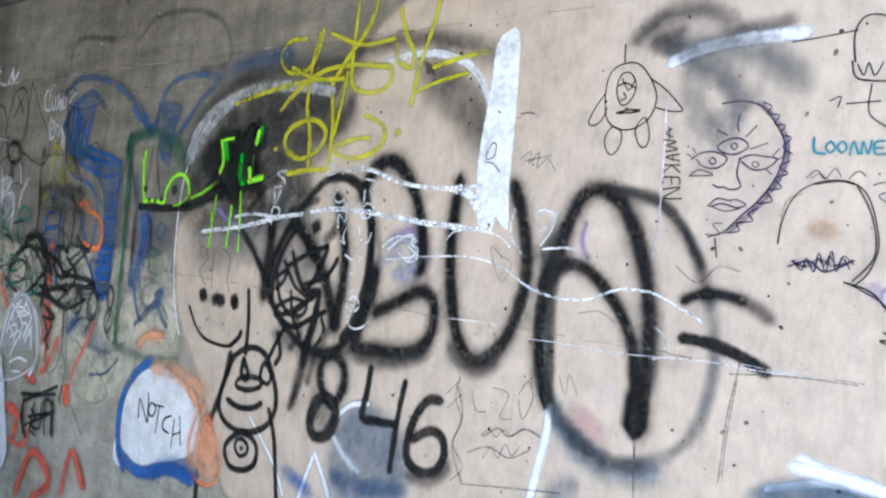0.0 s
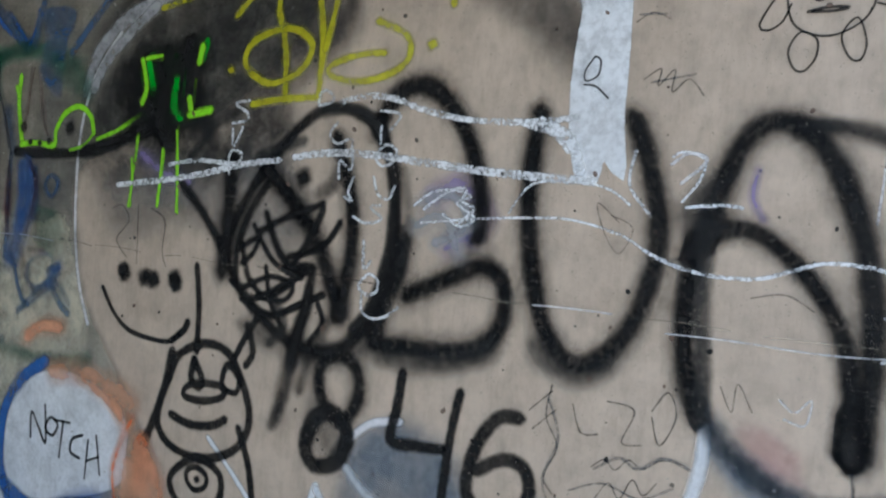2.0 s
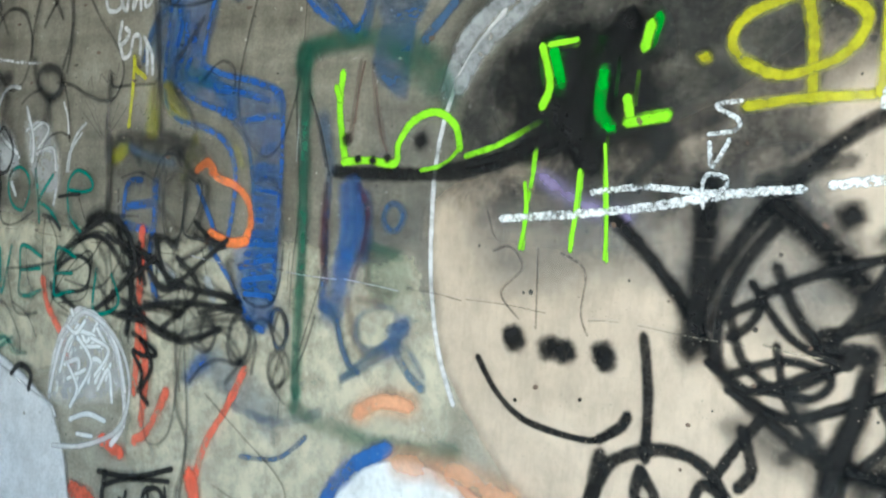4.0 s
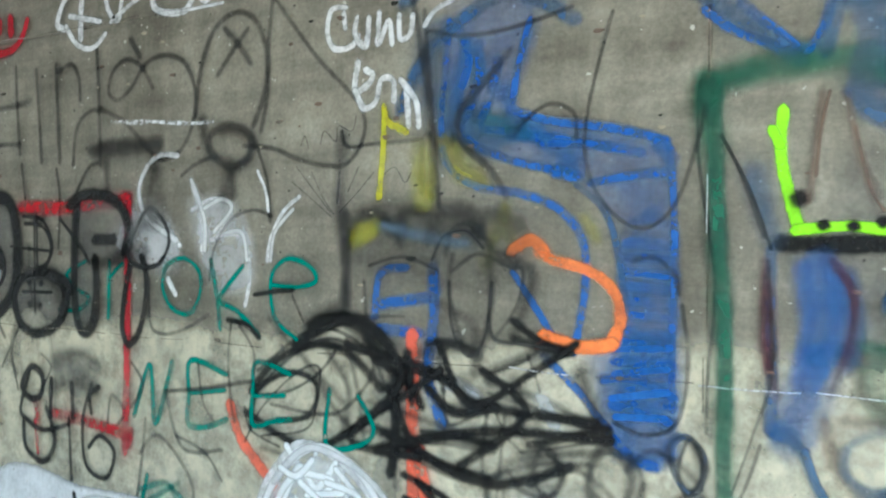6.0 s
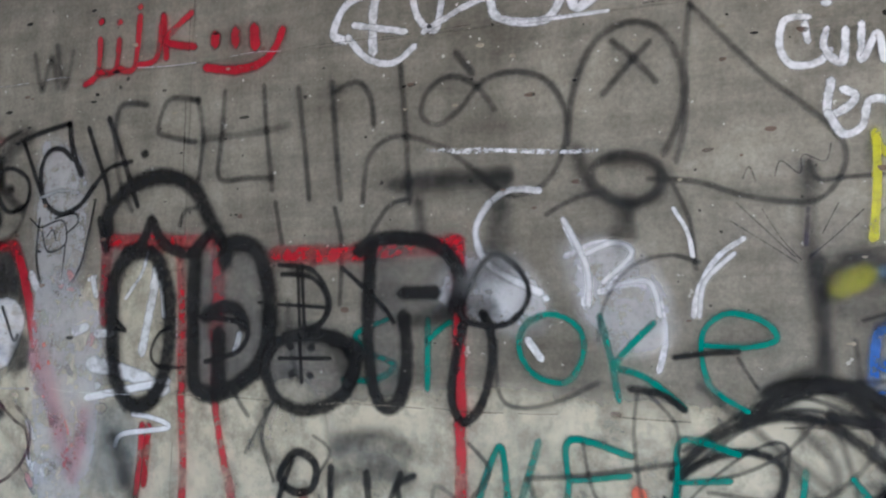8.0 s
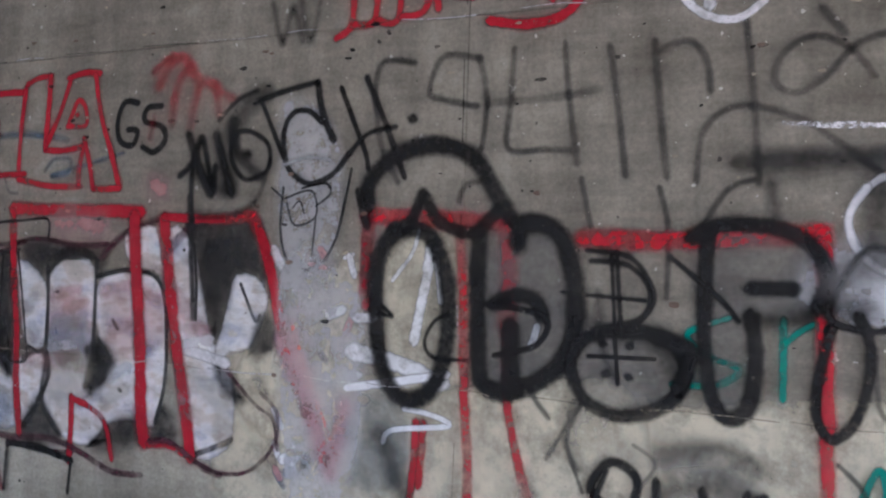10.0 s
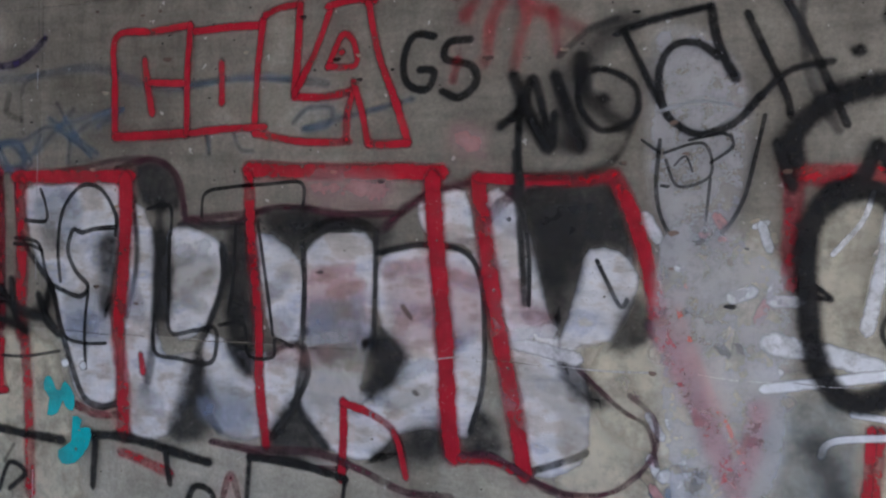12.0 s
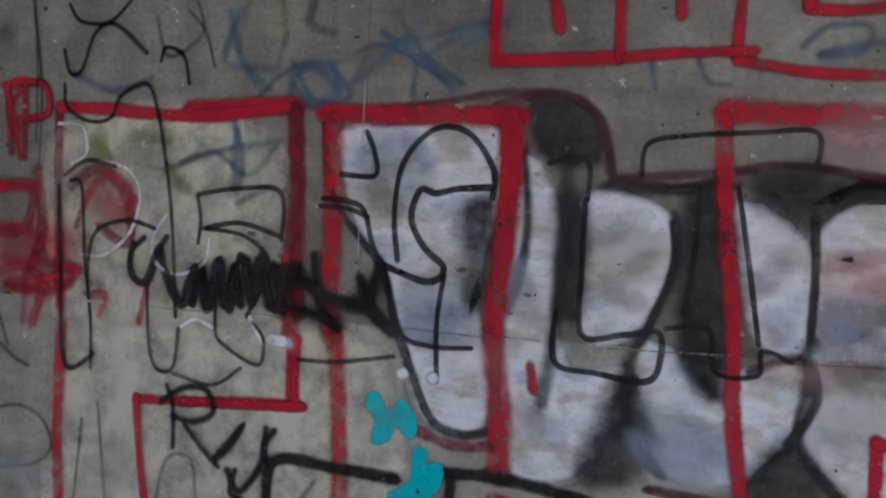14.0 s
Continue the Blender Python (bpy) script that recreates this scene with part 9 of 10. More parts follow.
g = tag("red_handwritten_tag", "bright red sprayed word with dots and smile", "graffiti")
stroke(g, "tight", "red", 0.0221, [(-4.467, 2.165), (-4.424, 2.194), (-4.421, 2.285)])
stroke(g, "tight", "red", 0.0219, [(-4.419, 2.194), (-4.364, 2.196), (-4.354, 2.277)])
stroke(g, "tight", "red", 0.0217, [(-4.353, 2.198), (-4.299, 2.197), (-4.287, 2.334)])
stroke(g, "tight", "red", 0.0214, [(-4.289, 2.201), (-4.226, 2.214), (-4.212, 2.324)])
stroke(g, "tight", "red", 0.0233, [(-4.194, 2.210), (-4.208, 2.324)])
stroke(g, "tight", "red", 0.0230, [(-4.119, 2.320), (-4.197, 2.258), (-4.104, 2.229)])
stroke(g, "tight", "red", 0.0217, [(-4.422, 2.335), (-4.418, 2.334)], name="dot")
stroke(g, "tight", "red", 0.0217, [(-4.357, 2.326), (-4.353, 2.325)], name="dot")
stroke(g, "tight", "red", 0.0217, [(-4.290, 2.359), (-4.286, 2.358)], name="dot")
stroke(g, "tight", "red", 0.0320, [(-4.041, 2.251), (-4.040, 2.229)])
stroke(g, "tight", "red", 0.0354, [(-3.979, 2.254), (-3.977, 2.225)])
stroke(g, "tight", "red", 0.0369, [(-3.924, 2.257), (-3.918, 2.213)])
stroke(g, "tight", "red", 0.0257, [(-4.065, 2.171), (-3.982, 2.156), (-3.906, 2.163), (-3.861, 2.196), (-3.839, 2.243)])

g = tag("grey_zigzag_marks", "small faded zigzag marks in grey spray", "graffiti")
stroke(g, "haze", "soot", 0.0207, [(-4.657, 2.269), (-4.624, 2.164), (-4.596, 2.254), (-4.566, 2.166)])
stroke(g, "haze", "soot", 0.0205, [(-4.575, 2.286), (-4.542, 2.164), (-4.515, 2.262)])

g = tag("teal_words", "words smoke weed in thin teal spray", "graffiti")
stroke(g, "tight", "teal", 0.0155, [(-3.534, 1.538), (-3.614, 1.503), (-3.580, 1.463), (-3.515, 1.437), (-3.562, 1.403), (-3.644, 1.400)])
stroke(g, "tight", "teal", 0.0165, [(-3.435, 1.538), (-3.433, 1.387)])
stroke(g, "tight", "teal", 0.0150, [(-3.434, 1.492), (-3.379, 1.532), (-3.362, 1.480)])
stroke(g, "tight", "teal", 0.0143, [(-3.151, 1.551), (-3.094, 1.522), (-3.085, 1.467), (-3.119, 1.413), (-3.181, 1.421), (-3.221, 1.470), (-3.211, 1.527)], True)
stroke(g, "tight", "teal", 0.0152, [(-3.051, 1.547), (-3.027, 1.462), (-3.011, 1.379)])
stroke(g, "tight", "teal", 0.0151, [(-2.941, 1.535), (-2.989, 1.487), (-3.021, 1.450)])
stroke(g, "tight", "teal", 0.0149, [(-3.020, 1.444), (-2.963, 1.428), (-2.919, 1.400), (-2.882, 1.368)])
stroke(g, "tight", "teal", 0.0132, [(-2.846, 1.492), (-2.769, 1.489), (-2.711, 1.505), (-2.734, 1.539), (-2.798, 1.554), (-2.842, 1.524), (-2.849, 1.472), (-2.828, 1.409), (-2.764, 1.368)])
stroke(g, "tight", "teal", 0.0167, [(-3.317, 1.136), (-3.263, 1.273), (-3.236, 1.125), (-3.201, 1.213), (-3.179, 1.287)])
stroke(g, "tight", "teal", 0.0161, [(-2.986, 1.270), (-3.111, 1.295), (-3.114, 1.206), (-3.115, 1.138), (-3.055, 1.135), (-2.982, 1.161)])
stroke(g, "tight", "teal", 0.0144, [(-3.108, 1.214), (-2.990, 1.232)])
stroke(g, "tight", "teal", 0.0153, [(-2.782, 1.287), (-2.886, 1.308), (-2.897, 1.240), (-2.894, 1.159), (-2.831, 1.173), (-2.779, 1.182)])
stroke(g, "tight", "teal", 0.0137, [(-2.896, 1.226), (-2.798, 1.236)])
stroke(g, "tight", "teal", 0.0144, [(-2.664, 1.261), (-2.668, 1.139), (-2.580, 1.146), (-2.538, 1.186), (-2.583, 1.255)])
stroke(g, "tight", "teal", 0.0150, [(-3.275, 0.927), (-3.260, 0.988)])
stroke(g, "tight", "teal", 0.0146, [(-3.170, 0.972), (-3.128, 0.949)])
stroke(g, "mist", "teal", 0.0172, [(-3.288, 0.947), (-3.190, 0.978), (-3.140, 0.940), (-3.047, 0.947)])
stroke(g, "mist", "teal", 0.0172, [(-3.261, 0.920), (-3.142, 0.985)])

g = tag("black_thin_scrawls", "loose thin black spray lines between words", "graffiti")
stroke(g, "mist", "soot", 0.0112, [(-3.274, 1.495), (-3.265, 1.381), (-3.215, 1.355), (-3.132, 1.374), (-3.053, 1.413)])
stroke(g, "mist", "soot", 0.0097, [(-3.054, 1.498), (-3.041, 1.571), (-2.990, 1.644), (-2.913, 1.669), (-2.852, 1.654)])
stroke(g, "spray", "black", 0.0139, [(-2.901, 1.467), (-2.828, 1.478), (-2.781, 1.481)])
stroke(g, "mist", "soot", 0.0091, [(-2.781, 1.468), (-2.746, 1.412)])
stroke(g, "spray", "black", 0.0153, [(-2.988, 1.403), (-2.925, 1.394), (-2.882, 1.366)])
stroke(g, "mist", "soot", 0.0105, [(-2.975, 1.392), (-2.981, 1.309), (-2.968, 1.204), (-2.955, 1.159)])
stroke(g, "mist", "soot", 0.0093, [(-2.950, 1.393), (-2.900, 1.337), (-2.894, 1.279)])
stroke(g, "mist", "soot", 0.0119, [(-3.199, 1.211), (-3.090, 1.225), (-2.900, 1.261)])
stroke(g, "mist", "soot", 0.0095, [(-3.085, 1.291), (-3.064, 1.197), (-3.025, 1.153)])
stroke(g, "mist", "soot", 0.0129, [(-3.291, 1.042), (-3.238, 1.093), (-3.174, 1.071), (-3.099, 0.996), (-3.087, 0.942)])
stroke(g, "mist", "soot", 0.0132, [(-3.273, 1.133), (-3.280, 1.044), (-3.297, 0.924)])
stroke(g, "mist", "soot", 0.0127, [(-3.201, 1.213), (-3.133, 1.076), (-2.994, 1.086)])
stroke(g, "mist", "soot", 0.0098, [(-3.154, 1.102), (-3.052, 1.072), (-2.991, 1.011)])
stroke(g, "mist", "soot", 0.0120, [(-3.410, 1.179), (-3.355, 1.139), (-3.417, 1.087)], True)
stroke(g, "haze", "soot", 0.0185, [(-2.865, 1.109), (-2.811, 1.102)])
stroke(g, "mist", "soot", 0.0118, [(-3.334, 1.275), (-3.287, 1.220), (-3.329, 1.157)])

g = tag("red_box_outline", "worn red box outlines with long drips", "graffiti")
stroke(g, "worn", "red", 0.0427, [(-4.365, 1.737), (-4.217, 1.731), (-4.036, 1.720)])
stroke(g, "worn", "red", 0.0414, [(-3.838, 1.692), (-3.688, 1.686), (-3.523, 1.693), (-3.368, 1.705)])
stroke(g, "worn", "red", 0.0329, [(-3.368, 1.703), (-3.362, 1.597), (-3.358, 1.442), (-3.351, 1.326)])
stroke(g, "worn", "red", 0.0290, [(-3.355, 1.313), (-3.350, 1.212), (-3.349, 1.037)])
stroke(g, "worn", "dark_red", 0.0363, [(-4.360, 1.729), (-4.362, 1.634), (-4.363, 1.525)])
stroke(g, "worn", "red", 0.0408, [(-4.007, 1.720), (-4.001, 1.601), (-4.004, 1.483)])
stroke(g, "worn", "red", 0.0230, [(-4.004, 1.483), (-4.001, 1.352), (-3.970, 1.210), (-3.922, 1.059)])
stroke(g, "worn", "red", 0.0254, [(-4.124, 1.708), (-4.108, 1.542), (-4.100, 1.334), (-4.087, 1.188), (-4.087, 1.044)])
stroke(g, "worn", "red", 0.0205, [(-4.218, 1.269), (-4.222, 1.179), (-4.234, 1.045)])
stroke(g, "worn", "red", 0.0318, [(-3.663, 1.108), (-3.513, 1.100), (-3.337, 1.081)])
stroke(g, "worn", "red", 0.0238, [(-3.326, 1.097), (-3.329, 1.060)])
stroke(g, "worn", "red", 0.0260, [(-3.742, 1.132), (-3.727, 1.085)])
stroke(g, "worn", "red", 0.0148, [(-3.740, 1.083), (-3.722, 0.989)])
stroke(g, "worn", "coral", 0.0126, [(-4.569, 1.475), (-4.512, 1.333), (-4.434, 1.181)])

g = tag("white_box_fill", "streaky white smears inside a red box", "graffiti")
fill(g, "faint", "offwhite", 0.047, [(-4.603, 1.604), (-4.397, 1.572), (-4.358, 1.323), (-4.424, 1.043), (-4.556, 1.032)])
stroke(g, "worn", "white", 0.0275, [(-4.192, 1.663), (-4.207, 1.572), (-4.230, 1.450)])
stroke(g, "worn", "white", 0.0137, [(-4.182, 1.663), (-4.164, 1.541)])
stroke(g, "worn", "white", 0.0109, [(-4.291, 1.587), (-4.242, 1.649), (-4.225, 1.702)])
stroke(g, "worn", "white", 0.0397, [(-4.397, 1.415), (-4.299, 1.402), (-4.153, 1.361)])
stroke(g, "tight", "white", 0.0212, [(-4.406, 1.329), (-4.255, 1.358), (-4.144, 1.380)])
stroke(g, "tight", "white", 0.0135, [(-4.303, 1.212), (-4.278, 1.243), (-4.137, 1.266), (-4.178, 1.286), (-4.250, 1.295)])
stroke(g, "worn", "white", 0.0174, [(-3.946, 1.455), (-3.933, 1.499)])
stroke(g, "haze", "soot", 0.0536, [(-4.309, 1.234), (-4.259, 1.117), (-4.234, 1.045)])

g = tag("black_block_letters", "heavy black outlined letters over red boxes", "graffiti")
fill(g, "faint", "grey", 0.044, [(-4.082, 1.676), (-3.977, 1.704), (-3.883, 1.673), (-3.855, 1.543), (-3.879, 1.414), (-3.978, 1.361), (-4.065, 1.379)])
fill(g, "faint", "grey", 0.053, [(-3.588, 1.695), (-3.398, 1.690), (-3.364, 1.571), (-3.486, 1.531), (-3.489, 1.372), (-3.561, 1.369)])
fill(g, "faint", "grey", 0.033, [(-3.820, 1.486), (-3.647, 1.482), (-3.627, 1.380), (-3.743, 1.342), (-3.832, 1.373)])
stroke(g, "tight", "black", 0.0435, [(-4.362, 1.761), (-4.360, 1.816), (-4.289, 1.877), (-4.186, 1.898), (-4.093, 1.866), (-4.035, 1.781), (-3.998, 1.727)])
stroke(g, "tight", "black", 0.0328, [(-4.220, 1.787), (-4.247, 1.726), (-4.299, 1.704)])
stroke(g, "tight", "black", 0.0321, [(-4.209, 1.779), (-4.175, 1.724), (-4.093, 1.699), (-4.037, 1.743)])
stroke(g, "mist", "soot", 0.0153, [(-4.127, 1.769), (-4.110, 1.806), (-4.060, 1.812)])
stroke(g, "tight", "black", 0.0444, [(-4.277, 1.699), (-4.198, 1.691), (-4.151, 1.587), (-4.148, 1.451), (-4.182, 1.345), (-4.252, 1.316), (-4.308, 1.371), (-4.331, 1.494), (-4.332, 1.634)], True)
stroke(g, "tight", "black", 0.0439, [(-4.074, 1.699), (-4.076, 1.572), (-4.070, 1.453), (-4.055, 1.365), (-3.978, 1.356), (-3.888, 1.414), (-3.852, 1.486), (-3.852, 1.600), (-3.893, 1.702), (-3.969, 1.719), (-3.985, 1.675)])
stroke(g, "tight", "black", 0.0366, [(-4.036, 1.542), (-3.989, 1.564), (-3.942, 1.557), (-3.921, 1.521)])
stroke(g, "tight", "black", 0.0436, [(-3.995, 1.498), (-3.988, 1.367)])
stroke(g, "tight", "black", 0.0224, [(-4.391, 1.794), (-4.363, 1.713)])
stroke(g, "spray", "black", 0.0127, [(-3.818, 1.643), (-3.738, 1.635), (-3.693, 1.585), (-3.708, 1.530), (-3.785, 1.501)])
stroke(g, "spray", "black", 0.0099, [(-3.774, 1.657), (-3.764, 1.515)])
stroke(g, "spray", "black", 0.0099, [(-3.824, 1.571), (-3.701, 1.564)])
stroke(g, "tight", "black", 0.0319, [(-3.750, 1.501), (-3.656, 1.489), (-3.615, 1.428), (-3.651, 1.359), (-3.743, 1.326), (-3.823, 1.352), (-3.856, 1.422), (-3.828, 1.479)], True)
stroke(g, "haze", "black", 0.0546, [(-3.663, 1.475), (-3.628, 1.407)])
stroke(g, "marker", "black", 0.0097, [(-3.818, 1.444), (-3.679, 1.447)])
stroke(g, "marker", "black", 0.0098, [(-3.763, 1.487), (-3.754, 1.390)])
stroke(g, "tight", "black", 0.0181, [(-3.789, 1.473), (-3.785, 1.472)], name="dot")
stroke(g, "tight", "black", 0.0181, [(-3.733, 1.471), (-3.729, 1.470)], name="dot")
stroke(g, "tight", "black", 0.0181, [(-3.783, 1.410), (-3.779, 1.409)], name="dot")
stroke(g, "tight", "black", 0.0181, [(-3.734, 1.407), (-3.730, 1.406)], name="dot")
stroke(g, "tight", "black", 0.0335, [(-3.580, 1.702), (-3.584, 1.571), (-3.580, 1.463), (-3.561, 1.369), (-3.528, 1.341), (-3.494, 1.372), (-3.484, 1.465), (-3.495, 1.545)])
stroke(g, "tight", "black", 0.0336, [(-3.613, 1.695), (-3.556, 1.719), (-3.460, 1.716), (-3.390, 1.683), (-3.358, 1.624), (-3.372, 1.565)])
stroke(g, "tight", "black", 0.0334, [(-3.496, 1.596), (-3.418, 1.598)])
stroke(g, "haze", "black", 0.0397, [(-3.486, 1.531), (-3.394, 1.545)])
stroke(g, "tight", "black", 0.0218, [(-3.349, 1.532), (-3.369, 1.441), (-3.374, 1.364), (-3.347, 1.320), (-3.308, 1.354), (-3.285, 1.431), (-3.286, 1.507), (-3.305, 1.552)])
stroke(g, "haze", "black", 0.0518, [(-3.364, 1.558), (-3.290, 1.565)])
stroke(g, "spray", "black", 0.0141, [(-3.292, 1.675), (-3.227, 1.648), (-3.202, 1.590), (-3.239, 1.536), (-3.304, 1.526), (-3.357, 1.558)], True)
stroke(g, "spray", "black", 0.0123, [(-3.653, 1.655), (-3.551, 1.571), (-3.518, 1.531)])
stroke(g, "tight", "black", 0.0218, [(-3.764, 1.230), (-3.712, 1.206), (-3.718, 1.152), (-3.769, 1.141), (-3.806, 1.173)], True)
stroke(g, "tight", "black", 0.0187, [(-3.670, 1.203), (-3.669, 1.095)])
stroke(g, "tight", "black", 0.0184, [(-3.579, 1.196), (-3.568, 1.104)])
stroke(g, "spray", "black", 0.0155, [(-3.461, 1.198), (-3.499, 1.175), (-3.490, 1.124)])
stroke(g, "haze", "grey", 0.0528, [(-3.655, 1.244), (-3.556, 1.237), (-3.493, 1.215)])
stroke(g, "haze", "soot", 0.0196, [(-3.849, 1.344), (-3.863, 1.259), (-3.834, 1.205)])
stroke(g, "spray", "black", 0.0193, [(-3.793, 1.070), (-3.776, 0.998), (-3.695, 0.968), (-3.646, 1.030), (-3.689, 1.121)])
stroke(g, "spray", "black", 0.0152, [(-3.493, 1.202), (-3.525, 1.106), (-3.507, 0.985), (-3.423, 0.958), (-3.391, 1.030), (-3.451, 1.068), (-3.497, 1.032)])
stroke(g, "spray", "black", 0.0140, [(-3.586, 1.100), (-3.565, 0.915)])
stroke(g, "spray", "black", 0.0161, [(-3.773, 1.211), (-3.809, 1.109), (-3.780, 1.079), (-3.699, 1.056), (-3.586, 1.084)])
stroke(g, "haze", "soot", 0.0540, [(-3.499, 1.834), (-3.374, 1.840), (-3.254, 1.840)])
stroke(g, "haze", "soot", 0.0561, [(-3.267, 1.785), (-3.279, 1.681)])
stroke(g, "haze", "soot", 0.0460, [(-2.996, 1.779), (-3.008, 1.698)])
stroke(g, "haze", "soot", 0.0426, [(-3.854, 1.543), (-3.789, 1.504), (-3.666, 1.492)])
stroke(g, "spray", "black", 0.0128, [(-3.826, 1.665), (-3.732, 1.650), (-3.683, 1.570), (-3.727, 1.504)])
stroke(g, "spray", "black", 0.0114, [(-3.763, 1.664), (-3.749, 1.491)])
stroke(g, "haze", "soot", 0.0398, [(-3.659, 1.261), (-3.543, 1.280), (-3.473, 1.247)])
stroke(g, "haze", "soot", 0.0458, [(-3.671, 1.172), (-3.584, 1.203), (-3.472, 1.187)])
stroke(g, "mist", "soot", 0.0103, [(-3.905, 1.220), (-3.830, 1.343), (-3.859, 1.263), (-3.823, 1.160)])
stroke(g, "mist", "soot", 0.0096, [(-3.719, 1.270), (-3.673, 1.235), (-3.716, 1.168)])
stroke(g, "tight", "black", 0.0139, [(-4.053, 1.542), (-3.918, 1.522), (-3.932, 1.461), (-4.031, 1.431)])
stroke(g, "tight", "black", 0.0307, [(-3.681, 1.492), (-3.606, 1.468), (-3.633, 1.390)])
stroke(g, "haze", "grey", 0.0749, [(-3.344, 1.620), (-3.253, 1.656)])

g = tag("white_roller_band", "broad white roller band low on concrete with black letters", "graffiti")
fill(g, "tight", "offwhite", 0.048, [(-3.887, 0.918), (-3.526, 0.914), (-3.286, 0.916), (-3.113, 0.883), (-2.974, 0.834), (-2.883, 0.750), (-3.620, 0.525), (-4.284, 0.565)])
stroke(g, "haze", "white", 0.0402, [(-3.361, 0.856), (-3.110, 0.823)])
stroke(g, "tight", "black", 0.0183, [(-3.554, 0.898), (-3.535, 0.810), (-3.574, 0.753), (-3.633, 0.776)])
stroke(g, "tight", "black", 0.0177, [(-3.428, 0.869), (-3.381, 0.837), (-3.423, 0.781), (-3.470, 0.805)], True)
stroke(g, "tight", "black", 0.0154, [(-3.213, 0.858), (-3.193, 0.792)])
stroke(g, "tight", "black", 0.0161, [(-3.632, 0.742), (-3.517, 0.747), (-3.358, 0.809), (-3.254, 0.780)])
fill(g, "tight", "offwhite", 0.041, [(-3.549, 0.850), (-2.971, 0.821), (-2.846, 0.751), (-2.766, 0.587), (-2.730, 0.276), (-3.375, 0.094)])
stroke(g, "tight", "black", 0.0282, [(-3.638, 0.860), (-3.570, 0.787), (-3.489, 0.744)])
stroke(g, "tight", "black", 0.0251, [(-3.492, 0.801), (-3.468, 0.862), (-3.388, 0.884), (-3.359, 0.824), (-3.436, 0.770), (-3.492, 0.801)])
stroke(g, "tight", "black", 0.0219, [(-3.136, 0.864), (-3.079, 0.904), (-3.010, 0.886), (-3.018, 0.833)])

g = tag("white_oval_tag", "white sprayed oval with lettering inside", "graffiti")
stroke(g, "worn", "offwhite", 0.0217, [(-2.887, 0.836), (-2.881, 0.923), (-2.844, 1.030), (-2.767, 1.118), (-2.699, 1.131), (-2.602, 1.093), (-2.526, 1.025), (-2.487, 0.939), (-2.473, 0.838), (-2.531, 0.759)])
stroke(g, "tight", "white", 0.0167, [(-2.787, 1.123), (-2.745, 1.079)])
stroke(g, "tight", "white", 0.0137, [(-2.698, 1.121), (-2.705, 1.064)])
stroke(g, "tight", "white", 0.0165, [(-2.763, 1.049), (-2.695, 1.052), (-2.678, 1.027)])
stroke(g, "tight", "white", 0.0162, [(-2.677, 1.089), (-2.620, 1.084), (-2.647, 1.053), (-2.600, 1.046), (-2.617, 1.023)])
stroke(g, "worn", "white", 0.0169, [(-2.846, 0.858), (-2.830, 0.947), (-2.795, 0.868)])
stroke(g, "worn", "white", 0.0167, [(-2.765, 0.873), (-2.780, 0.969), (-2.751, 1.002), (-2.716, 0.883)])
stroke(g, "tight", "white", 0.0162, [(-2.670, 0.933), (-2.653, 0.977), (-2.606, 0.985)])
stroke(g, "tight", "white", 0.0163, [(-2.670, 0.933), (-2.648, 0.882)])
stroke(g, "tight", "white", 0.0211, [(-2.564, 0.941), (-2.560, 0.940)], name="dot")
stroke(g, "tight", "white", 0.0211, [(-2.524, 0.946), (-2.520, 0.945)], name="dot")
fill(g, "faint", "offwhite", 0.065, [(-2.832, 1.003), (-2.717, 1.104), (-2.583, 1.082), (-2.506, 0.975), (-2.538, 0.903), (-2.866, 0.840)])
stroke(g, "spray", "offwhite", 0.0210, [(-2.888, 0.850), (-2.833, 1.017), (-2.718, 1.125), (-2.603, 1.106), (-2.527, 1.038), (-2.477, 0.928)])
stroke(g, "spray", "white", 0.0183, [(-2.791, 0.995), (-2.745, 1.079), (-2.694, 1.038), (-2.640, 1.101)])
stroke(g, "spray", "white", 0.0186, [(-2.809, 0.950), (-2.730, 0.977), (-2.736, 0.907)])
stroke(g, "spray", "white", 0.0193, [(-2.669, 0.919), (-2.653, 0.990), (-2.606, 0.985), (-2.631, 0.926)])
stroke(g, "mist", "offwhite", 0.0189, [(-2.823, 1.035), (-2.712, 1.127), (-2.538, 1.072), (-2.456, 0.953), (-2.497, 0.815), (-2.675, 0.724), (-2.853, 0.685)])
stroke(g, "spray", "white", 0.0192, [(-2.760, 0.787), (-2.665, 0.823), (-2.571, 0.821)])
stroke(g, "spray", "white", 0.0163, [(-2.717, 0.751), (-2.633, 0.761)])
stroke(g, "spray", "white", 0.0188, [(-2.833, 0.925), (-2.802, 1.008), (-2.764, 1.056)])
stroke(g, "spray", "white", 0.0178, [(-2.735, 1.067), (-2.647, 1.059), (-2.693, 1.011)])
stroke(g, "spray", "white", 0.0170, [(-2.639, 1.088), (-2.577, 1.030), (-2.596, 0.973)])
stroke(g, "spray", "white", 0.0164, [(-2.787, 0.909), (-2.690, 0.954)])
stroke(g, "spray", "white", 0.0154, [(-2.576, 0.943), (-2.557, 0.993)])
stroke(g, "spray", "white", 0.0161, [(-2.722, 1.018), (-2.618, 1.037)])
stroke(g, "spray", "white", 0.0168, [(-2.805, 1.071), (-2.754, 1.057), (-2.707, 1.099)])
stroke(g, "spray", "white", 0.0164, [(-2.743, 1.045), (-2.660, 0.979), (-2.728, 0.871)])
stroke(g, "spray", "white", 0.0158, [(-2.667, 1.055), (-2.571, 1.030), (-2.638, 0.944)])
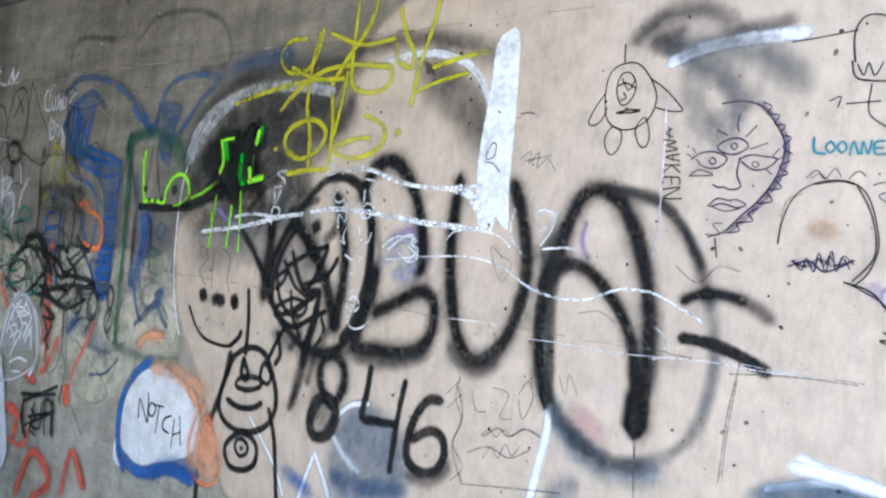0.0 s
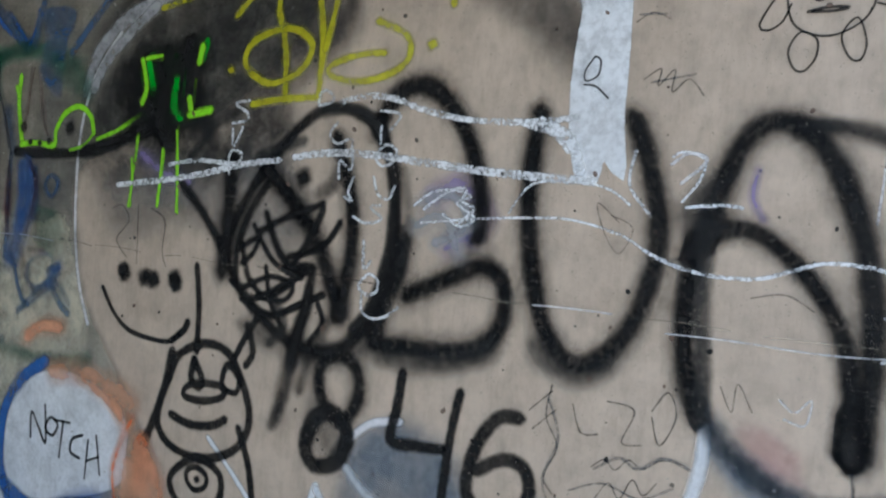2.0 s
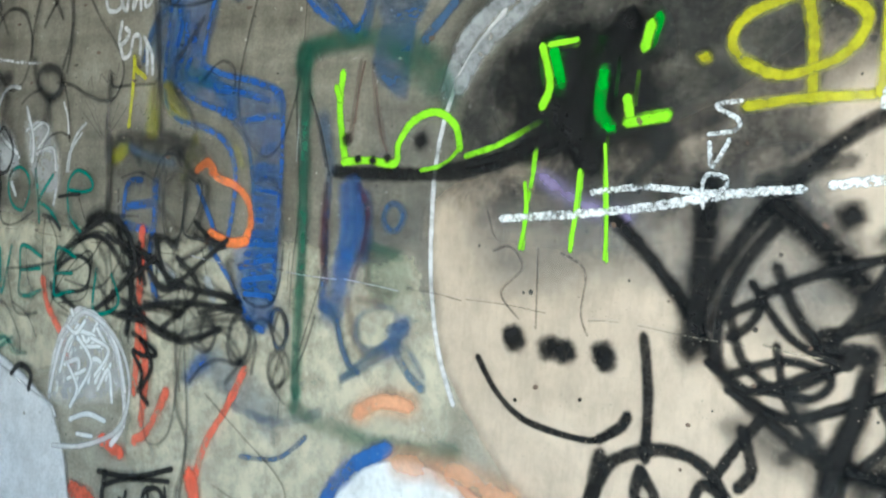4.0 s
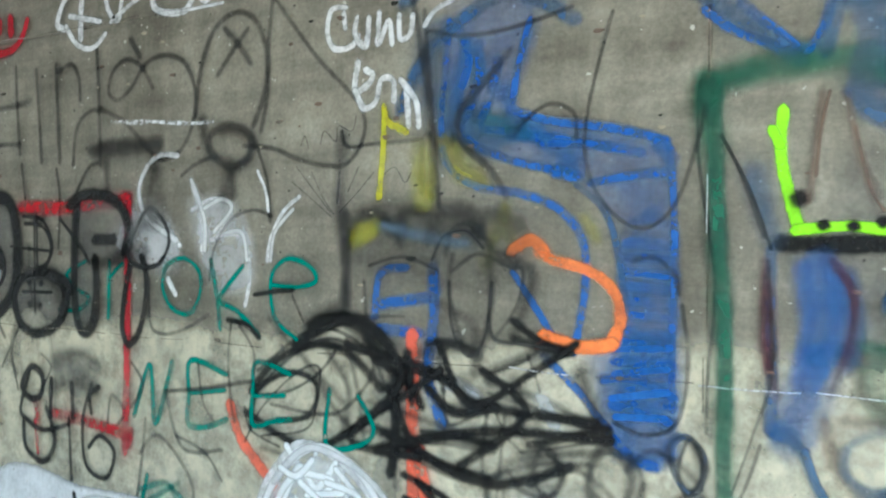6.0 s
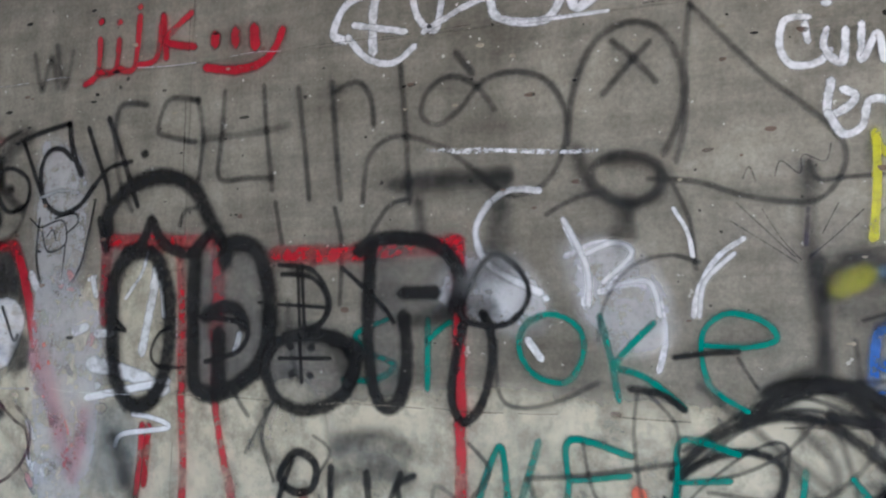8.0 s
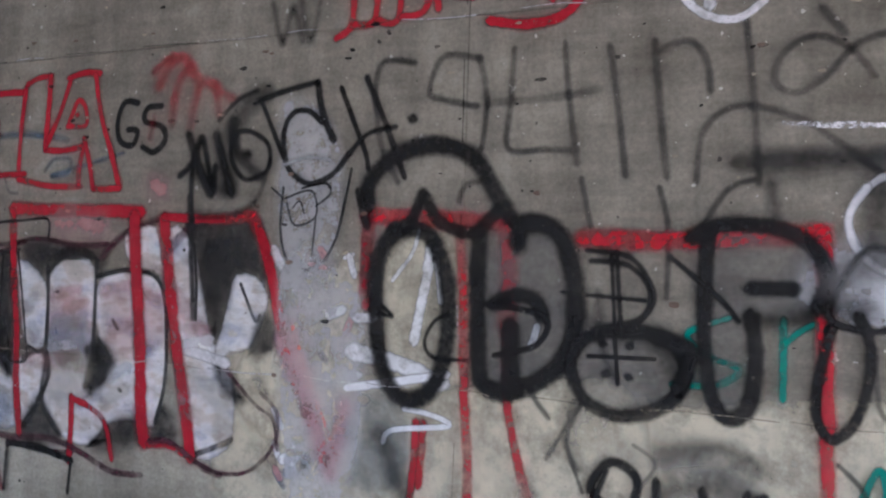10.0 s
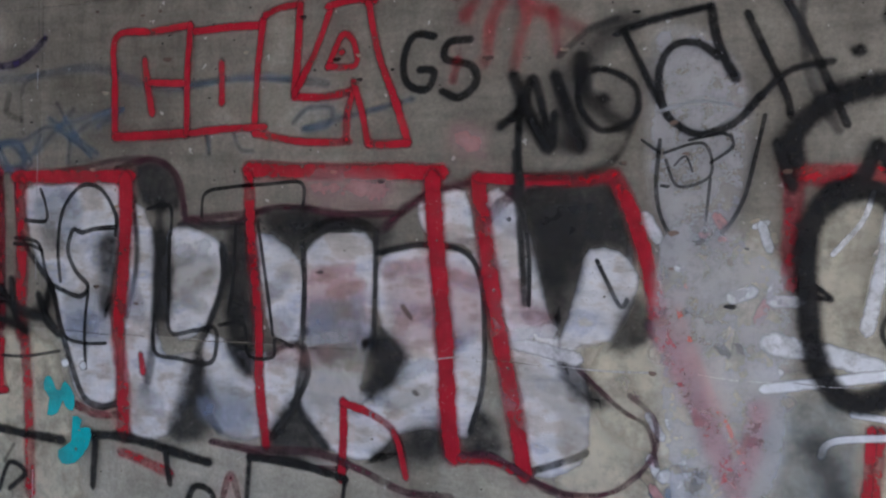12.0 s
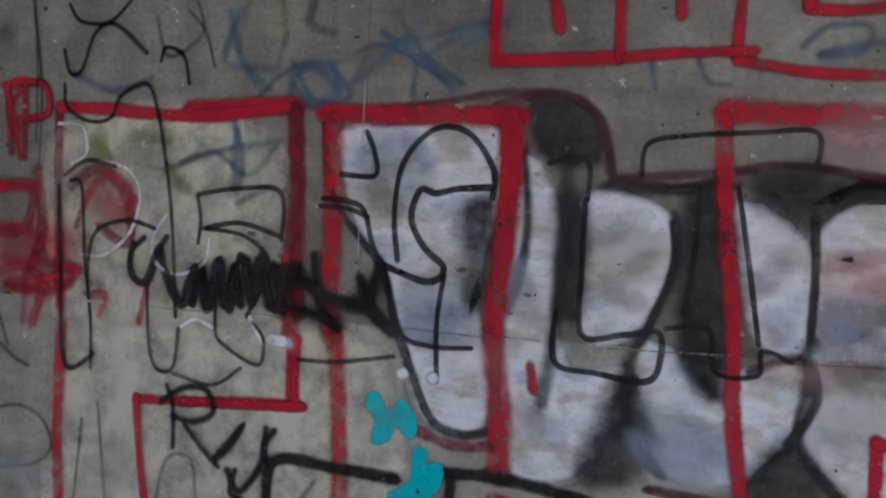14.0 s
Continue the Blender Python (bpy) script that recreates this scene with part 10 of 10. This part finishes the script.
stroke(g, "spray", "white", 0.0167, [(-2.795, 0.959), (-2.730, 0.890), (-2.763, 0.826)])
stroke(g, "spray", "white", 0.0159, [(-2.616, 0.909), (-2.566, 0.974), (-2.539, 0.883)])

# ---- worn concrete: spalled joints and chips in the face of the wall ----
g = tag("joint_wear", "crumbled pale and dark edges along concrete panel joints", "wall wear")
for z in (1.345, 2.19):
    x = -7.6
    while x < 1.4:
        length = random.uniform(0.04, 0.22)
        kind, colour = random.choice((("scratch", "offwhite"), ("scratch", "black"), ("scratch", "tan"), ("scratch", "brown")))
        dz = random.uniform(-0.004, 0.004)
        stroke(g, kind, colour, random.uniform(0.002, 0.0045), [(x, z + dz), (x + length / 2, z + random.uniform(-0.004, 0.004)), (x + length, z - dz)])
        x += length + random.uniform(0.0, 0.12)
for x in (-6.225, -4.12, -1.82):
    z = 0.6
    while z < 2.6:
        length = random.uniform(0.05, 0.2)
        kind, colour = random.choice((("scratch", "black"), ("scratch", "offwhite"), ("scratch", "brown")))
        stroke(g, kind, colour, random.uniform(0.002, 0.004), [(x + random.uniform(-0.003, 0.003), z), (x + random.uniform(-0.003, 0.003), z + length)])
        z += length + random.uniform(0.02, 0.25)
g = tag("wall_chips", "small broken chips showing pale and dark concrete", "wall wear")
for i in range(240):
    x, z = random.uniform(-7.4, -1.4), random.choice((random.uniform(1.3, 2.5), random.uniform(1.75, 2.4)))
    r = random.uniform(0.0018, 0.0065)
    pts = [(x + r * random.uniform(0.8, 2.6) * math.cos(a), z + r * random.uniform(0.4, 1.0) * math.sin(a)) for a in (0.2, 1.1, 2.3, 3.2, 4.4, 5.3)]
    fill(g, "brush", random.choice(("tan", "tan", "brown", "brown", "black", "black")), r * 0.5, pts, "chip")
g = tag("paint_specks", "dark knocks and specks in the beige paint", "wall wear")
for i in range(110):
    x, z = random.uniform(-1.2, 1.4), random.uniform(0.9, 2.2)
    r = random.uniform(0.002, 0.0055)
    stroke(g, "brush", random.choice(("black", "brown", "brown")), r * 1.6, [(x, z), (x + random.uniform(-r, r), z + random.uniform(-r, r) + 0.001)], name="speck")
